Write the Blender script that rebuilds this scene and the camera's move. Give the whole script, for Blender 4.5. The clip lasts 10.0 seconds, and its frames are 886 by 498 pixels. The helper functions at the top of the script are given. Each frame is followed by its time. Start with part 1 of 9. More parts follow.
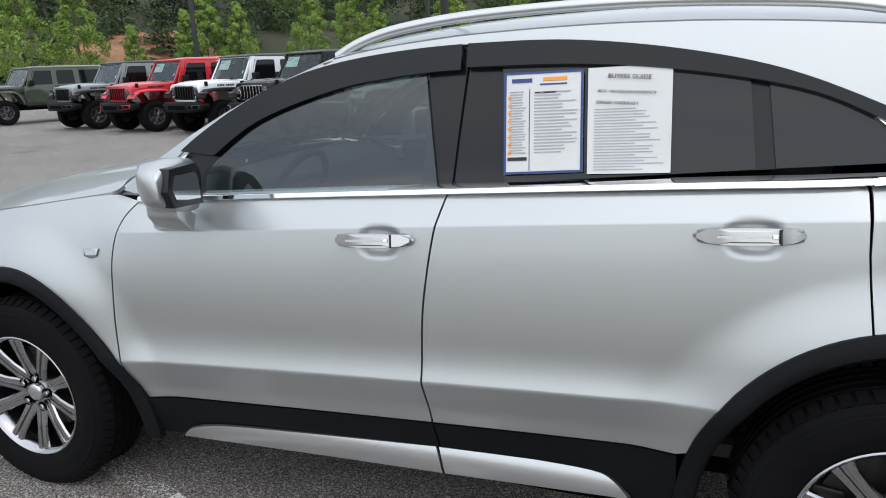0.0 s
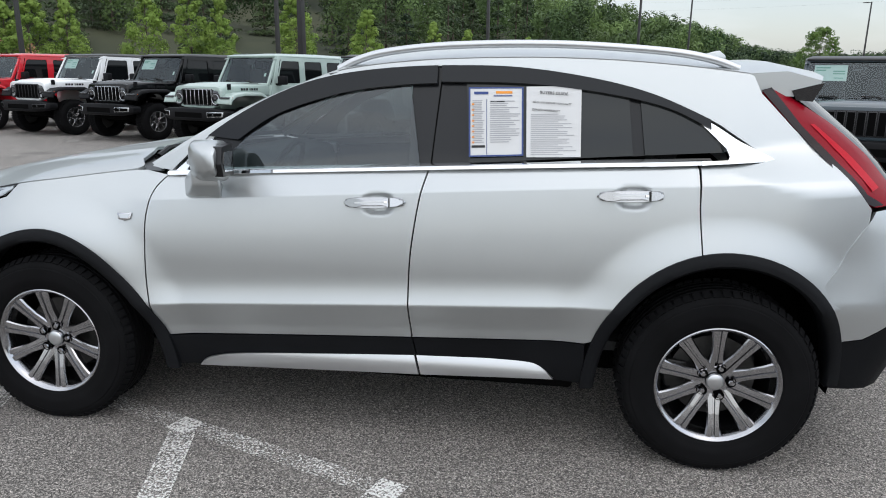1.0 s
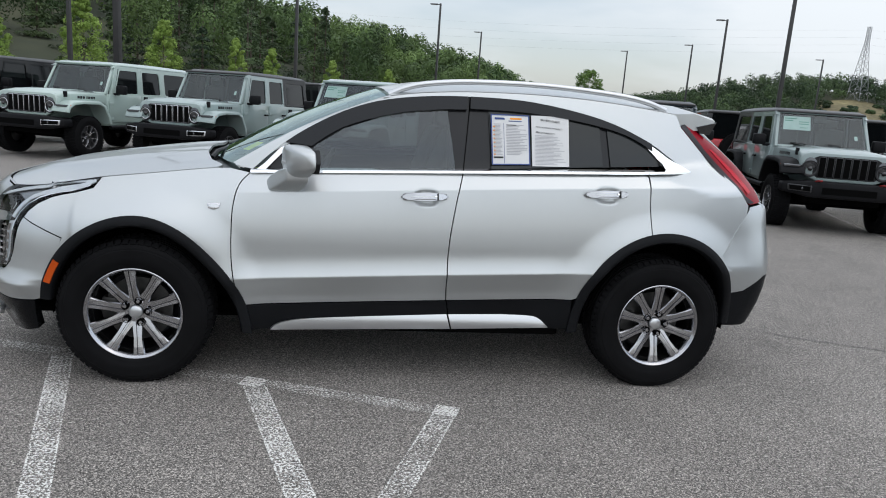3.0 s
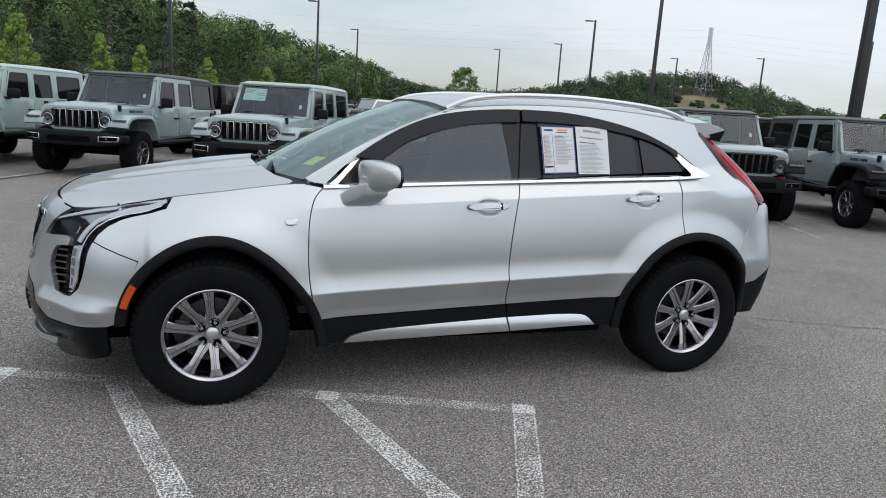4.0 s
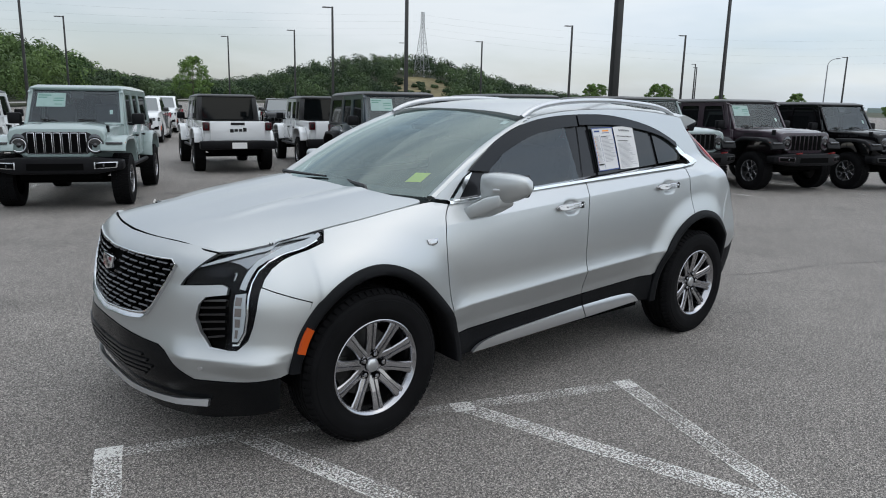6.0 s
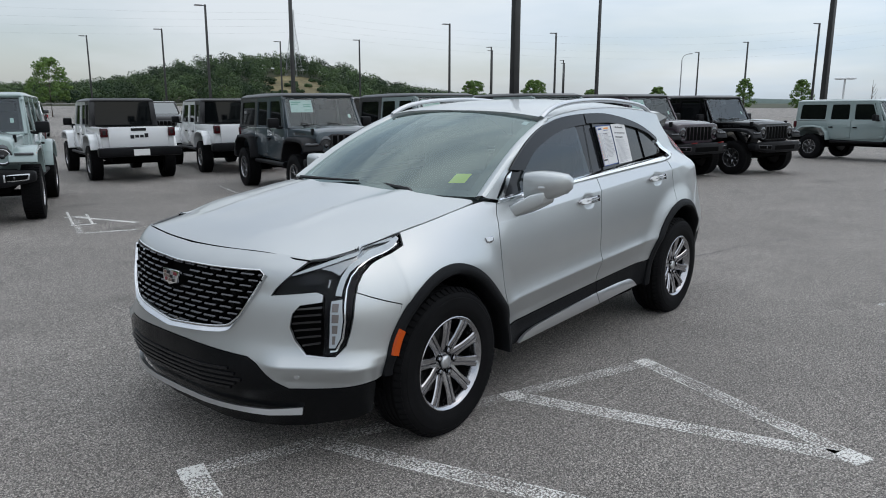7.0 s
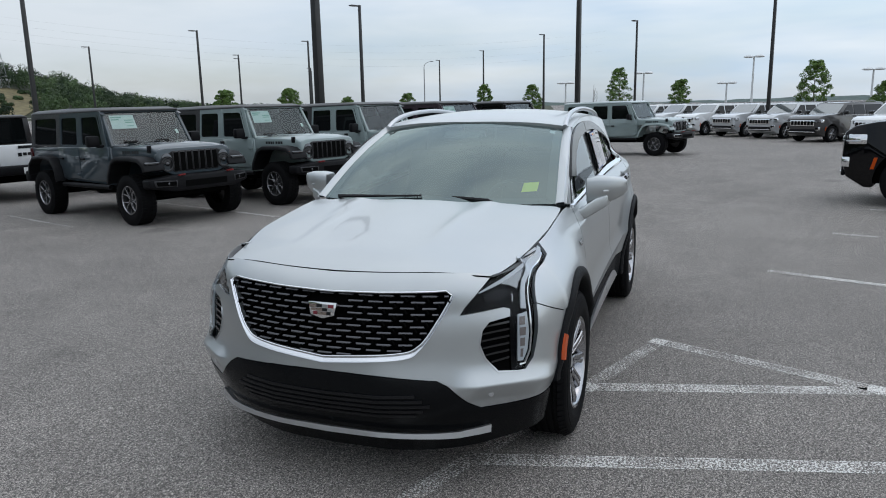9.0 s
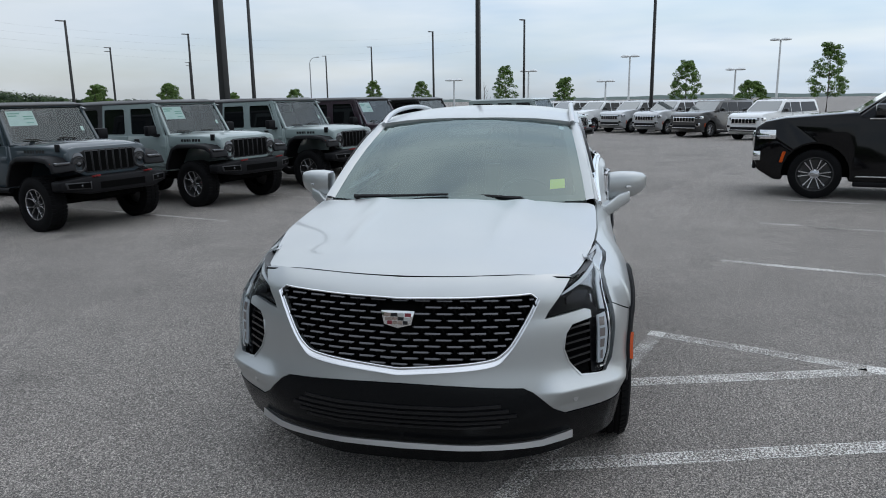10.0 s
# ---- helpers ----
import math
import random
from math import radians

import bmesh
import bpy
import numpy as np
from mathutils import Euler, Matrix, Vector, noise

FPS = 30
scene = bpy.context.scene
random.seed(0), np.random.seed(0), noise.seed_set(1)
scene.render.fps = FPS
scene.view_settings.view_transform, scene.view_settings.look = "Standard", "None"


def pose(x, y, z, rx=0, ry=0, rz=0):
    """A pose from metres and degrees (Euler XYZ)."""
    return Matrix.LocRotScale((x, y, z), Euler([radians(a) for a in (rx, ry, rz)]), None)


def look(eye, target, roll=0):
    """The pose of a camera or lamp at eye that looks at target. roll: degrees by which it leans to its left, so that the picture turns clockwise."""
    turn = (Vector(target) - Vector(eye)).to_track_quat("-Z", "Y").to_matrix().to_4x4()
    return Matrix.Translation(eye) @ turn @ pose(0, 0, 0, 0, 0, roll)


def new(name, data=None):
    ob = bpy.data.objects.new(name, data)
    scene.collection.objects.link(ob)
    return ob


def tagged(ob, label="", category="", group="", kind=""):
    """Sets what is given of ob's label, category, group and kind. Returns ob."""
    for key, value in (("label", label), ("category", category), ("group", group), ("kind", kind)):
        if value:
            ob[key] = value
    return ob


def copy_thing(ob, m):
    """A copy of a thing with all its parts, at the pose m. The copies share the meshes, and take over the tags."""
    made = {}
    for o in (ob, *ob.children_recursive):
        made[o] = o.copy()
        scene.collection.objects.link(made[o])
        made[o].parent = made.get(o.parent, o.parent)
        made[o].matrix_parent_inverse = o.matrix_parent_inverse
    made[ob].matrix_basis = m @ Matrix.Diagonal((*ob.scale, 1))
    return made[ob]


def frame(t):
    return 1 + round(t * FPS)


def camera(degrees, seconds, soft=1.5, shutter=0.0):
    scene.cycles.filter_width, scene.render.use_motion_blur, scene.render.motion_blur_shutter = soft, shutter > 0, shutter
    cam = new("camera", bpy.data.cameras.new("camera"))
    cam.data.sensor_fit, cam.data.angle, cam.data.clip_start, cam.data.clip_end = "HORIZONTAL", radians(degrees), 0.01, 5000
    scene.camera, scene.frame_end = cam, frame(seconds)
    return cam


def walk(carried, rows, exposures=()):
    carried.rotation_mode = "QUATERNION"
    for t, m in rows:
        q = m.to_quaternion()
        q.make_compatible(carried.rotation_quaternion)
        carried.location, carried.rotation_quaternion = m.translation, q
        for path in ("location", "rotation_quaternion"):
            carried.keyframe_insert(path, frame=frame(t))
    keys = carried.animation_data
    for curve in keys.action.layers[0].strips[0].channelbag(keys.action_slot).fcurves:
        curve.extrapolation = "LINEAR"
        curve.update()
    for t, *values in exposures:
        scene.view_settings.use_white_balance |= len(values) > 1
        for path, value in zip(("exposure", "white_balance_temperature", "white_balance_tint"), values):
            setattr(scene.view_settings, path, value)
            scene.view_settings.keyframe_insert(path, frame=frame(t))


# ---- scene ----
cam = camera(63.5, 10.0, soft=1.0)
PATH = [
    (0, (-0.934, 2.615, 1.521), (-0.238, 0.816, 0.994), -2.5),
    (0.5, (-0.8, 3.11, 1.535), (-0.343, 1.231, 1.024), -0.8),
    (1, (-0.696, 3.553, 1.545), (-0.426, 1.635, 1.047), 0.7),
    (1.5, (-0.465, 3.953, 1.522), (-0.334, 2.014, 1.051), 1.8),
    (2, (-0.263, 4.33, 1.529), (-0.273, 2.381, 1.079), 2.8),
    (3.5, (0.91, 4.52, 1.54), (0.445, 2.616, 1.14), 4.2),
    (4, (1.437, 4.421, 1.556), (0.799, 2.568, 1.155), 3.8),
    (4.5, (1.903, 4.245, 1.552), (1.096, 2.46, 1.148), 3.1),
    (5, (2.375, 4.054, 1.569), (1.401, 2.356, 1.163), 2.4),
    (5.5, (2.827, 3.814, 1.584), (1.702, 2.212, 1.176), 1.8),
    (6, (3.218, 3.563, 1.613), (1.959, 2.063, 1.205), 1.3),
    (7.5, (4.275, 2.712, 1.634), (2.678, 1.58, 1.223), -0.4),
    (8, (4.548, 2.345, 1.644), (2.857, 1.358, 1.232), -0.9),
    (8.5, (4.742, 1.946, 1.671), (2.973, 1.106, 1.265), -1.0),
    (9, (4.908, 1.502, 1.679), (3.071, 0.817, 1.284), -1.1),
    (9.5, (4.953, 1.072, 1.673), (3.065, 0.542, 1.28), -1.0),
    (10, (4.972, 0.693, 1.683), (3.052, 0.309, 1.274), -0.9),
]
walk(cam, [(t, look(eye, target, roll)) for t, eye, target, roll in PATH],
     [(0, 0.64, 6620, 10), (2, 0.51, 6560, 10), (3.5, 0.38, 6540, 10), (4.5, 0.33, 6520, 9), (6, 0.27, 6480, 9), (7.5, 0.16, 6380, 9), (10, 0.09, 6300, 9)])


# ---- daylight: high overcast with a soft sun ----
world = bpy.data.worlds.new("sky")
scene.world = world
world.use_nodes = True
wn = world.node_tree.nodes
wl = world.node_tree.links
wn.clear()
SUN_EL, SUN_AZ = 55.0, 132.0
w_sky = wn.new("ShaderNodeTexSky")
w_sky.sky_type = "NISHITA"
w_sky.sun_disc = False
w_sky.sun_elevation = radians(SUN_EL)
w_sky.sun_rotation = radians(90 - SUN_AZ)
w_sky.air_density, w_sky.dust_density = 1.0, 1.5
w_gain = wn.new("ShaderNodeMix")
w_gain.data_type, w_gain.blend_type = "RGBA", "MULTIPLY"
w_gain.inputs[0].default_value = 1.0
w_gain.inputs[7].default_value = (0.10, 0.10, 0.10, 1)
w_co = wn.new("ShaderNodeTexCoord")
w_map = wn.new("ShaderNodeMapping")
w_map.inputs["Scale"].default_value = (1.2, 1.2, 5.0)
w_noise = wn.new("ShaderNodeTexNoise")
w_noise.inputs["Scale"].default_value = 1.6
w_noise.inputs["Detail"].default_value = 5
w_noise.inputs["Roughness"].default_value = 0.55
w_ramp = wn.new("ShaderNodeValToRGB")
w_ramp.color_ramp.elements[0].position, w_ramp.color_ramp.elements[0].color = 0.34, (0.42, 0.42, 0.42, 1)
w_ramp.color_ramp.elements[1].position, w_ramp.color_ramp.elements[1].color = 0.62, (0.92, 0.92, 0.92, 1)
w_mix = wn.new("ShaderNodeMix")
w_mix.data_type = "RGBA"
w_bg = wn.new("ShaderNodeBackground")
w_bg.inputs[1].default_value = 1.0
w_out = wn.new("ShaderNodeOutputWorld")
wl.new(w_sky.outputs[0], w_gain.inputs[6])
wl.new(w_co.outputs["Generated"], w_map.inputs[0])
wl.new(w_map.outputs[0], w_noise.inputs[0])
wl.new(w_noise.outputs[0], w_ramp.inputs[0])
w_side = wn.new("ShaderNodeVectorMath")
w_side.operation = "DOT_PRODUCT"
w_side.inputs[1].default_value = (-0.966, 0.259, 0.0)
wl.new(w_co.outputs["Generated"], w_side.inputs[0])
w_open = wn.new("ShaderNodeMapRange")
w_open.interpolation_type = "SMOOTHSTEP"
w_open.inputs[1].default_value, w_open.inputs[2].default_value = 0.42, 0.98
w_map2 = wn.new("ShaderNodeMapping")
w_map2.inputs["Scale"].default_value = (1.5, 1.5, 9.0)
w_map2.inputs["Location"].default_value = (3.1, 0.4, 0.7)
w_noise2 = wn.new("ShaderNodeTexNoise")
w_noise2.inputs["Scale"].default_value, w_noise2.inputs["Detail"].default_value = 1.7, 4
w_gap = wn.new("ShaderNodeMapRange")
w_gap.inputs[1].default_value, w_gap.inputs[2].default_value = 0.36, 0.60
w_gap.inputs[3].default_value, w_gap.inputs[4].default_value = 1.0, 0.15
w_blue = wn.new("ShaderNodeMath")
w_blue.operation = "MULTIPLY"
w_cloud = wn.new("ShaderNodeMix")
w_cloud.data_type = "RGBA"
w_cloud.inputs[6].default_value, w_cloud.inputs[7].default_value = (0.655, 0.695, 0.735, 1), (0.43, 0.535, 0.655, 1)
wl.new(w_side.outputs["Value"], w_open.inputs[0])
wl.new(w_co.outputs["Generated"], w_map2.inputs[0])
wl.new(w_map2.outputs[0], w_noise2.inputs[0])
wl.new(w_noise2.outputs[0], w_gap.inputs[0])
wl.new(w_open.outputs[0], w_blue.inputs[0])
wl.new(w_gap.outputs[0], w_blue.inputs[1])
wl.new(w_blue.outputs[0], w_cloud.inputs[0])
wl.new(w_cloud.outputs[2], w_mix.inputs[7])
wl.new(w_ramp.outputs[0], w_mix.inputs[0])
wl.new(w_gain.outputs[2], w_mix.inputs[6])
w_sep = wn.new("ShaderNodeSeparateXYZ")
w_rise = wn.new("ShaderNodeMapRange")
w_rise.inputs[1].default_value, w_rise.inputs[2].default_value = 0.08, 0.75
w_rise.inputs[3].default_value, w_rise.inputs[4].default_value = 1.0, 1.36
wl.new(w_co.outputs["Generated"], w_sep.inputs[0])
wl.new(w_sep.outputs["Z"], w_rise.inputs[0])
w_dot = wn.new("ShaderNodeVectorMath")
w_dot.operation = "DOT_PRODUCT"
w_dot.inputs[1].default_value = (math.cos(radians(SUN_AZ)) * math.cos(radians(SUN_EL)), math.sin(radians(SUN_AZ)) * math.cos(radians(SUN_EL)), math.sin(radians(SUN_EL)))
w_veil = wn.new("ShaderNodeMapRange")
w_veil.interpolation_type = "SMOOTHSTEP"
w_veil.inputs[1].default_value, w_veil.inputs[2].default_value = -0.4, 1.0
w_veil.inputs[3].default_value, w_veil.inputs[4].default_value = 0.95, 1.32
w_both = wn.new("ShaderNodeMath")
w_both.operation = "MULTIPLY"
wl.new(w_co.outputs["Generated"], w_dot.inputs[0])
wl.new(w_dot.outputs["Value"], w_veil.inputs[0])
wl.new(w_veil.outputs[0], w_both.inputs[0])
wl.new(w_rise.outputs[0], w_both.inputs[1])
wl.new(w_both.outputs[0], w_bg.inputs[1])
wl.new(w_mix.outputs[2], w_bg.inputs[0])
wl.new(w_bg.outputs[0], w_out.inputs[0])

sun = new("sun", bpy.data.lights.new("sun", "SUN"))
sun.data.energy, sun.data.angle, sun.data.color = 0.5, radians(150), (1.0, 0.97, 0.92)
sun.matrix_world = look((0, 0, 60), (-math.cos(radians(SUN_AZ)) * math.cos(radians(SUN_EL)), -math.sin(radians(SUN_AZ)) * math.cos(radians(SUN_EL)), 60 - math.sin(radians(SUN_EL))))
scene.view_settings.exposure = 0.0


# ---- materials ----
def material(name, colour, rough=0.5, metal=0.0, grain=0.0, grain_scale=40.0, bump=0.0, bump_scale=200.0, coat=0.0, alpha_mix=None, spec=0.5, stain=0.0, stain_scale=1.5, per_object=0.0):
    m = bpy.data.materials.new(name)
    m.use_nodes = True
    nt = m.node_tree
    b = nt.nodes["Principled BSDF"]
    b.inputs["Base Color"].default_value = (*colour, 1)
    b.inputs["Roughness"].default_value = rough
    b.inputs["Metallic"].default_value = metal
    b.inputs["Specular IOR Level"].default_value = spec
    b.inputs["Coat Weight"].default_value = coat
    b.inputs["Coat Roughness"].default_value = 0.04
    co = nt.nodes.new("ShaderNodeTexCoord")
    last = None
    for amount, scale in ((grain, grain_scale), (stain, stain_scale)):
        if amount <= 0:
            continue
        n = nt.nodes.new("ShaderNodeTexNoise")
        n.inputs["Scale"].default_value, n.inputs["Detail"].default_value = scale, 6
        nt.links.new(co.outputs["Object"], n.inputs["Vector"])
        r = nt.nodes.new("ShaderNodeMapRange")
        r.inputs[1].default_value, r.inputs[2].default_value = 0.3, 0.7
        r.inputs[3].default_value, r.inputs[4].default_value = 1 - amount, 1 + amount
        nt.links.new(n.outputs[0], r.inputs[0])
        x = nt.nodes.new("ShaderNodeMix")
        x.data_type, x.blend_type = "RGBA", "MULTIPLY"
        x.inputs[0].default_value = 1
        x.inputs[6].default_value = (*colour, 1)
        if last:
            nt.links.new(last, x.inputs[6])
        nt.links.new(r.outputs[0], x.inputs[7])
        last = x.outputs[2]
    if per_object > 0:
        oi = nt.nodes.new("ShaderNodeObjectInfo")
        r = nt.nodes.new("ShaderNodeMapRange")
        r.inputs[3].default_value, r.inputs[4].default_value = 1 - per_object, 1 + per_object
        nt.links.new(oi.outputs["Random"], r.inputs[0])
        x = nt.nodes.new("ShaderNodeMix")
        x.data_type, x.blend_type = "RGBA", "MULTIPLY"
        x.inputs[0].default_value = 1
        x.inputs[6].default_value = (*colour, 1)
        if last:
            nt.links.new(last, x.inputs[6])
        nt.links.new(r.outputs[0], x.inputs[7])
        last = x.outputs[2]
    if last:
        nt.links.new(last, b.inputs["Base Color"])
    if bump > 0:
        n = nt.nodes.new("ShaderNodeTexNoise")
        n.inputs["Scale"].default_value, n.inputs["Detail"].default_value = bump_scale, 4
        nt.links.new(co.outputs["Object"], n.inputs["Vector"])
        u = nt.nodes.new("ShaderNodeBump")
        u.inputs["Strength"].default_value, u.inputs["Distance"].default_value = bump, 0.01
        nt.links.new(n.outputs[0], u.inputs["Height"])
        nt.links.new(u.outputs[0], b.inputs["Normal"])
    return m


def glass_material(name, tint, gloss_rough=0.01, ior=1.5, gloss=(1, 1, 1)):
    m = bpy.data.materials.new(name)
    m.use_nodes = True
    nt = m.node_tree
    nt.nodes.clear()
    out = nt.nodes.new("ShaderNodeOutputMaterial")
    mix = nt.nodes.new("ShaderNodeMixShader")
    tr = nt.nodes.new("ShaderNodeBsdfTransparent")
    tr.inputs[0].default_value = (*tint, 1)
    gl = nt.nodes.new("ShaderNodeBsdfGlossy")
    gl.inputs["Roughness"].default_value = gloss_rough
    gl.inputs["Color"].default_value = (*gloss, 1)
    f0 = ((ior - 1) / (ior + 1)) ** 2
    lw = nt.nodes.new("ShaderNodeLayerWeight")
    lw.inputs[0].default_value = 0.5
    pw = nt.nodes.new("ShaderNodeMath")
    pw.operation = "POWER"
    pw.inputs[1].default_value = 5.0
    ma = nt.nodes.new("ShaderNodeMath")
    ma.operation = "MULTIPLY_ADD"
    ma.inputs[1].default_value, ma.inputs[2].default_value = 1 - f0, f0
    nt.links.new(lw.outputs["Facing"], pw.inputs[0])
    nt.links.new(pw.outputs[0], ma.inputs[0])
    nt.links.new(ma.outputs[0], mix.inputs[0])
    nt.links.new(tr.outputs[0], mix.inputs[1])
    nt.links.new(gl.outputs[0], mix.inputs[2])
    nt.links.new(mix.outputs[0], out.inputs[0])
    return m


def paint(name, colour, metal=0.0, rough=0.35):
    return material(name, colour, rough=rough, metal=metal, coat=1.0, spec=0.15, stain=0.03, stain_scale=2.0)


def silver_paint():
    """Metallic silver: fine flake under a clear coat."""
    m = material("silver_paint", (0.470, 0.488, 0.490), rough=0.37, metal=0.82, coat=0.55, stain=0.015, stain_scale=3.0, bump=0.02, bump_scale=900.0)
    return m


M_SILVER = silver_paint()
M_CLAD = material("textured_black_plastic", (0.0052, 0.0056, 0.0066), rough=0.55, spec=0.12, bump=0.15, bump_scale=500.0, stain=0.15, stain_scale=4.0)
M_BUMPER = material("smooth_black_bumper", (0.0035, 0.004, 0.0048), rough=0.22, spec=0.16, stain=0.1, stain_scale=3.0)
M_BLACK = material("black_trim", (0.008, 0.008, 0.009), rough=0.35, spec=0.3)
M_GLOSS = material("gloss_black", (0.006, 0.006, 0.007), rough=0.08, coat=0.5)
M_VISOR = material("smoked_acrylic", (0.006, 0.0072, 0.0095), rough=0.14, spec=0.28)
# near-black that puts the shade of gaps, recesses and undersides into colour
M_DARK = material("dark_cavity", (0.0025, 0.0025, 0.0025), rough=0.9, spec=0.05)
M_CHROME = material("chrome", (0.82, 0.83, 0.84), rough=0.08, metal=1.0)
M_SATIN = material("satin_silver", (0.55, 0.56, 0.57), rough=0.28, metal=0.9)
M_RIM = material("polished_rim", (0.40, 0.40, 0.415), rough=0.17, metal=1.0)
M_RIMIN = material("rim_barrel", (0.03, 0.03, 0.033), rough=0.4, metal=0.9)
M_IRON = material("brake_iron", (0.08, 0.078, 0.075), rough=0.5, metal=0.8, grain=0.2, grain_scale=30)
M_TYRE = material("tyre_rubber", (0.0055, 0.0055, 0.006), rough=0.72, spec=0.08, bump=0.1, bump_scale=300, stain=0.25, stain_scale=6.0)
M_TINT = glass_material("tinted_glass", (0.045, 0.048, 0.05), ior=1.55)
M_TINT_SIDE = material("dark_window_tint", (0.011, 0.0135, 0.014), rough=0.03, spec=0.38, coat=0.05)
M_PILLAR = material("gloss_pillar_trim", (0.010, 0.0105, 0.012), rough=0.16, spec=0.3)
M_DOOR_GLASS = glass_material("door_glass", (0.34, 0.37, 0.37), ior=1.75, gloss=(0.9, 0.96, 1.0))
M_TINT_DARK = material("privacy_glass", (0.004, 0.005, 0.0055), rough=0.04, spec=0.3)
M_WIND = glass_material("windscreen_glass", (0.50, 0.60, 0.59), ior=2.35, gloss=(0.84, 0.99, 0.96))
M_JWIND = glass_material("clear_car_glass", (0.60, 0.66, 0.66), ior=1.66, gloss=(0.90, 0.98, 1.0))
M_LENS = glass_material("lamp_lens", (0.86, 0.88, 0.89), ior=1.2)
M_AMBER = material("amber_lens", (0.44, 0.060, 0.004), rough=0.25, coat=0.05, spec=0.3)
M_RED = material("red_lens", (0.21, 0.004, 0.011), rough=0.22, spec=0.13)
M_REDB = material("bright_red_lens", (0.42, 0.007, 0.018), rough=0.22, spec=0.13)
M_DARKRED = material("dark_red_lens", (0.045, 0.004, 0.006), rough=0.2, coat=0.12, spec=0.3)
M_SMOKE = material("smoked_lens", (0.012, 0.006, 0.007), rough=0.2, spec=0.25)
M_HANDLE = material("handle_chrome", (0.50, 0.50, 0.51), rough=0.16, metal=1.0)
M_LED = material("clear_light_guide", (0.50, 0.52, 0.54), rough=0.2, coat=0.4)
M_PAPER = material("paper", (0.62, 0.62, 0.615), rough=0.7, stain=0.03, stain_scale=8)
M_INK = material("ink_grey", (0.36, 0.36, 0.38), rough=0.8)
M_INKB = material("ink_blue", (0.03, 0.06, 0.20), rough=0.7)
M_INKO = material("ink_orange", (0.80, 0.30, 0.04), rough=0.7)
M_INKK = material("ink_black", (0.02, 0.02, 0.02), rough=0.7)
M_YELLOW = material("yellow_sticker", (0.75, 0.80, 0.02), rough=0.5)
M_CABIN = material("cabin_fabric", (0.035, 0.036, 0.038), rough=0.8, grain=0.2, grain_scale=60)
M_HEADLINER = material("headliner_fabric", (0.32, 0.32, 0.31), rough=0.9)
M_GOLD = material("crest_metal", (0.42, 0.345, 0.31), rough=0.25, metal=0.9)
M_MIRROR = material("mirror_glass", (0.40, 0.42, 0.43), rough=0.01, metal=1.0)


def smooth01(a, b, x):
    t = min(1.0, max(0.0, (x - a) / (b - a)))
    return t * t * (3 - 2 * t)


# ---- the lie of the land: level round the silver car, falling gently behind it ----
FALL = 0.018


def gz(x, y):
    return -(FALL - 0.005 * smooth01(-2, 4, x)) * (min(max(-y - 0.5, 0.0), 28.0)) - (0.19 * smooth01(-7, -25, x) + 0.30 * smooth01(-22, -34, x)) * smooth01(-10, -2, y)


def on_lot(x, y, turn=0.0):
    """A pose on the asphalt, leaning with its fall."""
    lean = math.degrees(math.atan(FALL)) if -28.5 < y < -0.5 else 0.0
    return pose(x, y, gz(x, y)) @ pose(0, 0, 0, lean, 0, 0) @ pose(0, 0, 0, 0, 0, turn)


# ---- helpers ----
def part(name, bm, mat, parent, label="", smooth=None):
    me = bpy.data.meshes.new(name)
    bm.to_mesh(me)
    bm.free()
    ob = new(name, me)
    me.materials.append(mat)
    if smooth is not None:
        me.polygons.foreach_set("use_smooth", [True] * len(me.polygons))
        if smooth < 180:
            me.set_sharp_from_angle(angle=radians(smooth))
    if parent is not None:
        ob.parent = parent
    if label:
        tagged(ob, label)
    return ob


def thing(name, label, category, group="", kind="", m=None):
    ob = new(name)
    ob.empty_display_size = 0.2
    tagged(ob, label, category, group, kind)
    if m is not None:
        ob.matrix_world = m
    return ob


def box_bm(x0, x1, y0, y1, z0, z1, bevel=0.0, seg=2):
    bm = bmesh.new()
    bmesh.ops.create_cube(bm, size=1, matrix=Matrix.LocRotScale(((x0 + x1) / 2, (y0 + y1) / 2, (z0 + z1) / 2), None, (abs(x1 - x0), abs(y1 - y0), abs(z1 - z0))))
    if bevel > 0:
        bmesh.ops.bevel(bm, geom=bm.edges[:], offset=bevel, segments=seg, affect="EDGES", profile=0.5)
    return bm


def prism_bm(poly, y0, y1, bevel=0.0, seg=2, plane="xz"):
    """A polygon in a plane, given depth across it."""
    bm = bmesh.new()

    def at(a, b, c):
        return {"xz": (a, c, b), "xy": (a, b, c), "yz": (c, a, b)}[plane]
    lo = [bm.verts.new(at(a, b, y0)) for a, b in poly]
    hi = [bm.verts.new(at(a, b, y1)) for a, b in poly]
    n = len(poly)
    bm.faces.new(lo)
    bm.faces.new(hi[::-1])
    for i in range(n):
        bm.faces.new((lo[i], hi[i], hi[(i + 1) % n], lo[(i + 1) % n]))
    bmesh.ops.recalc_face_normals(bm, faces=bm.faces[:])
    if bevel > 0:
        bmesh.ops.bevel(bm, geom=bm.edges[:], offset=bevel, segments=seg, affect="EDGES", profile=0.5, clamp_overlap=True)
    return bm


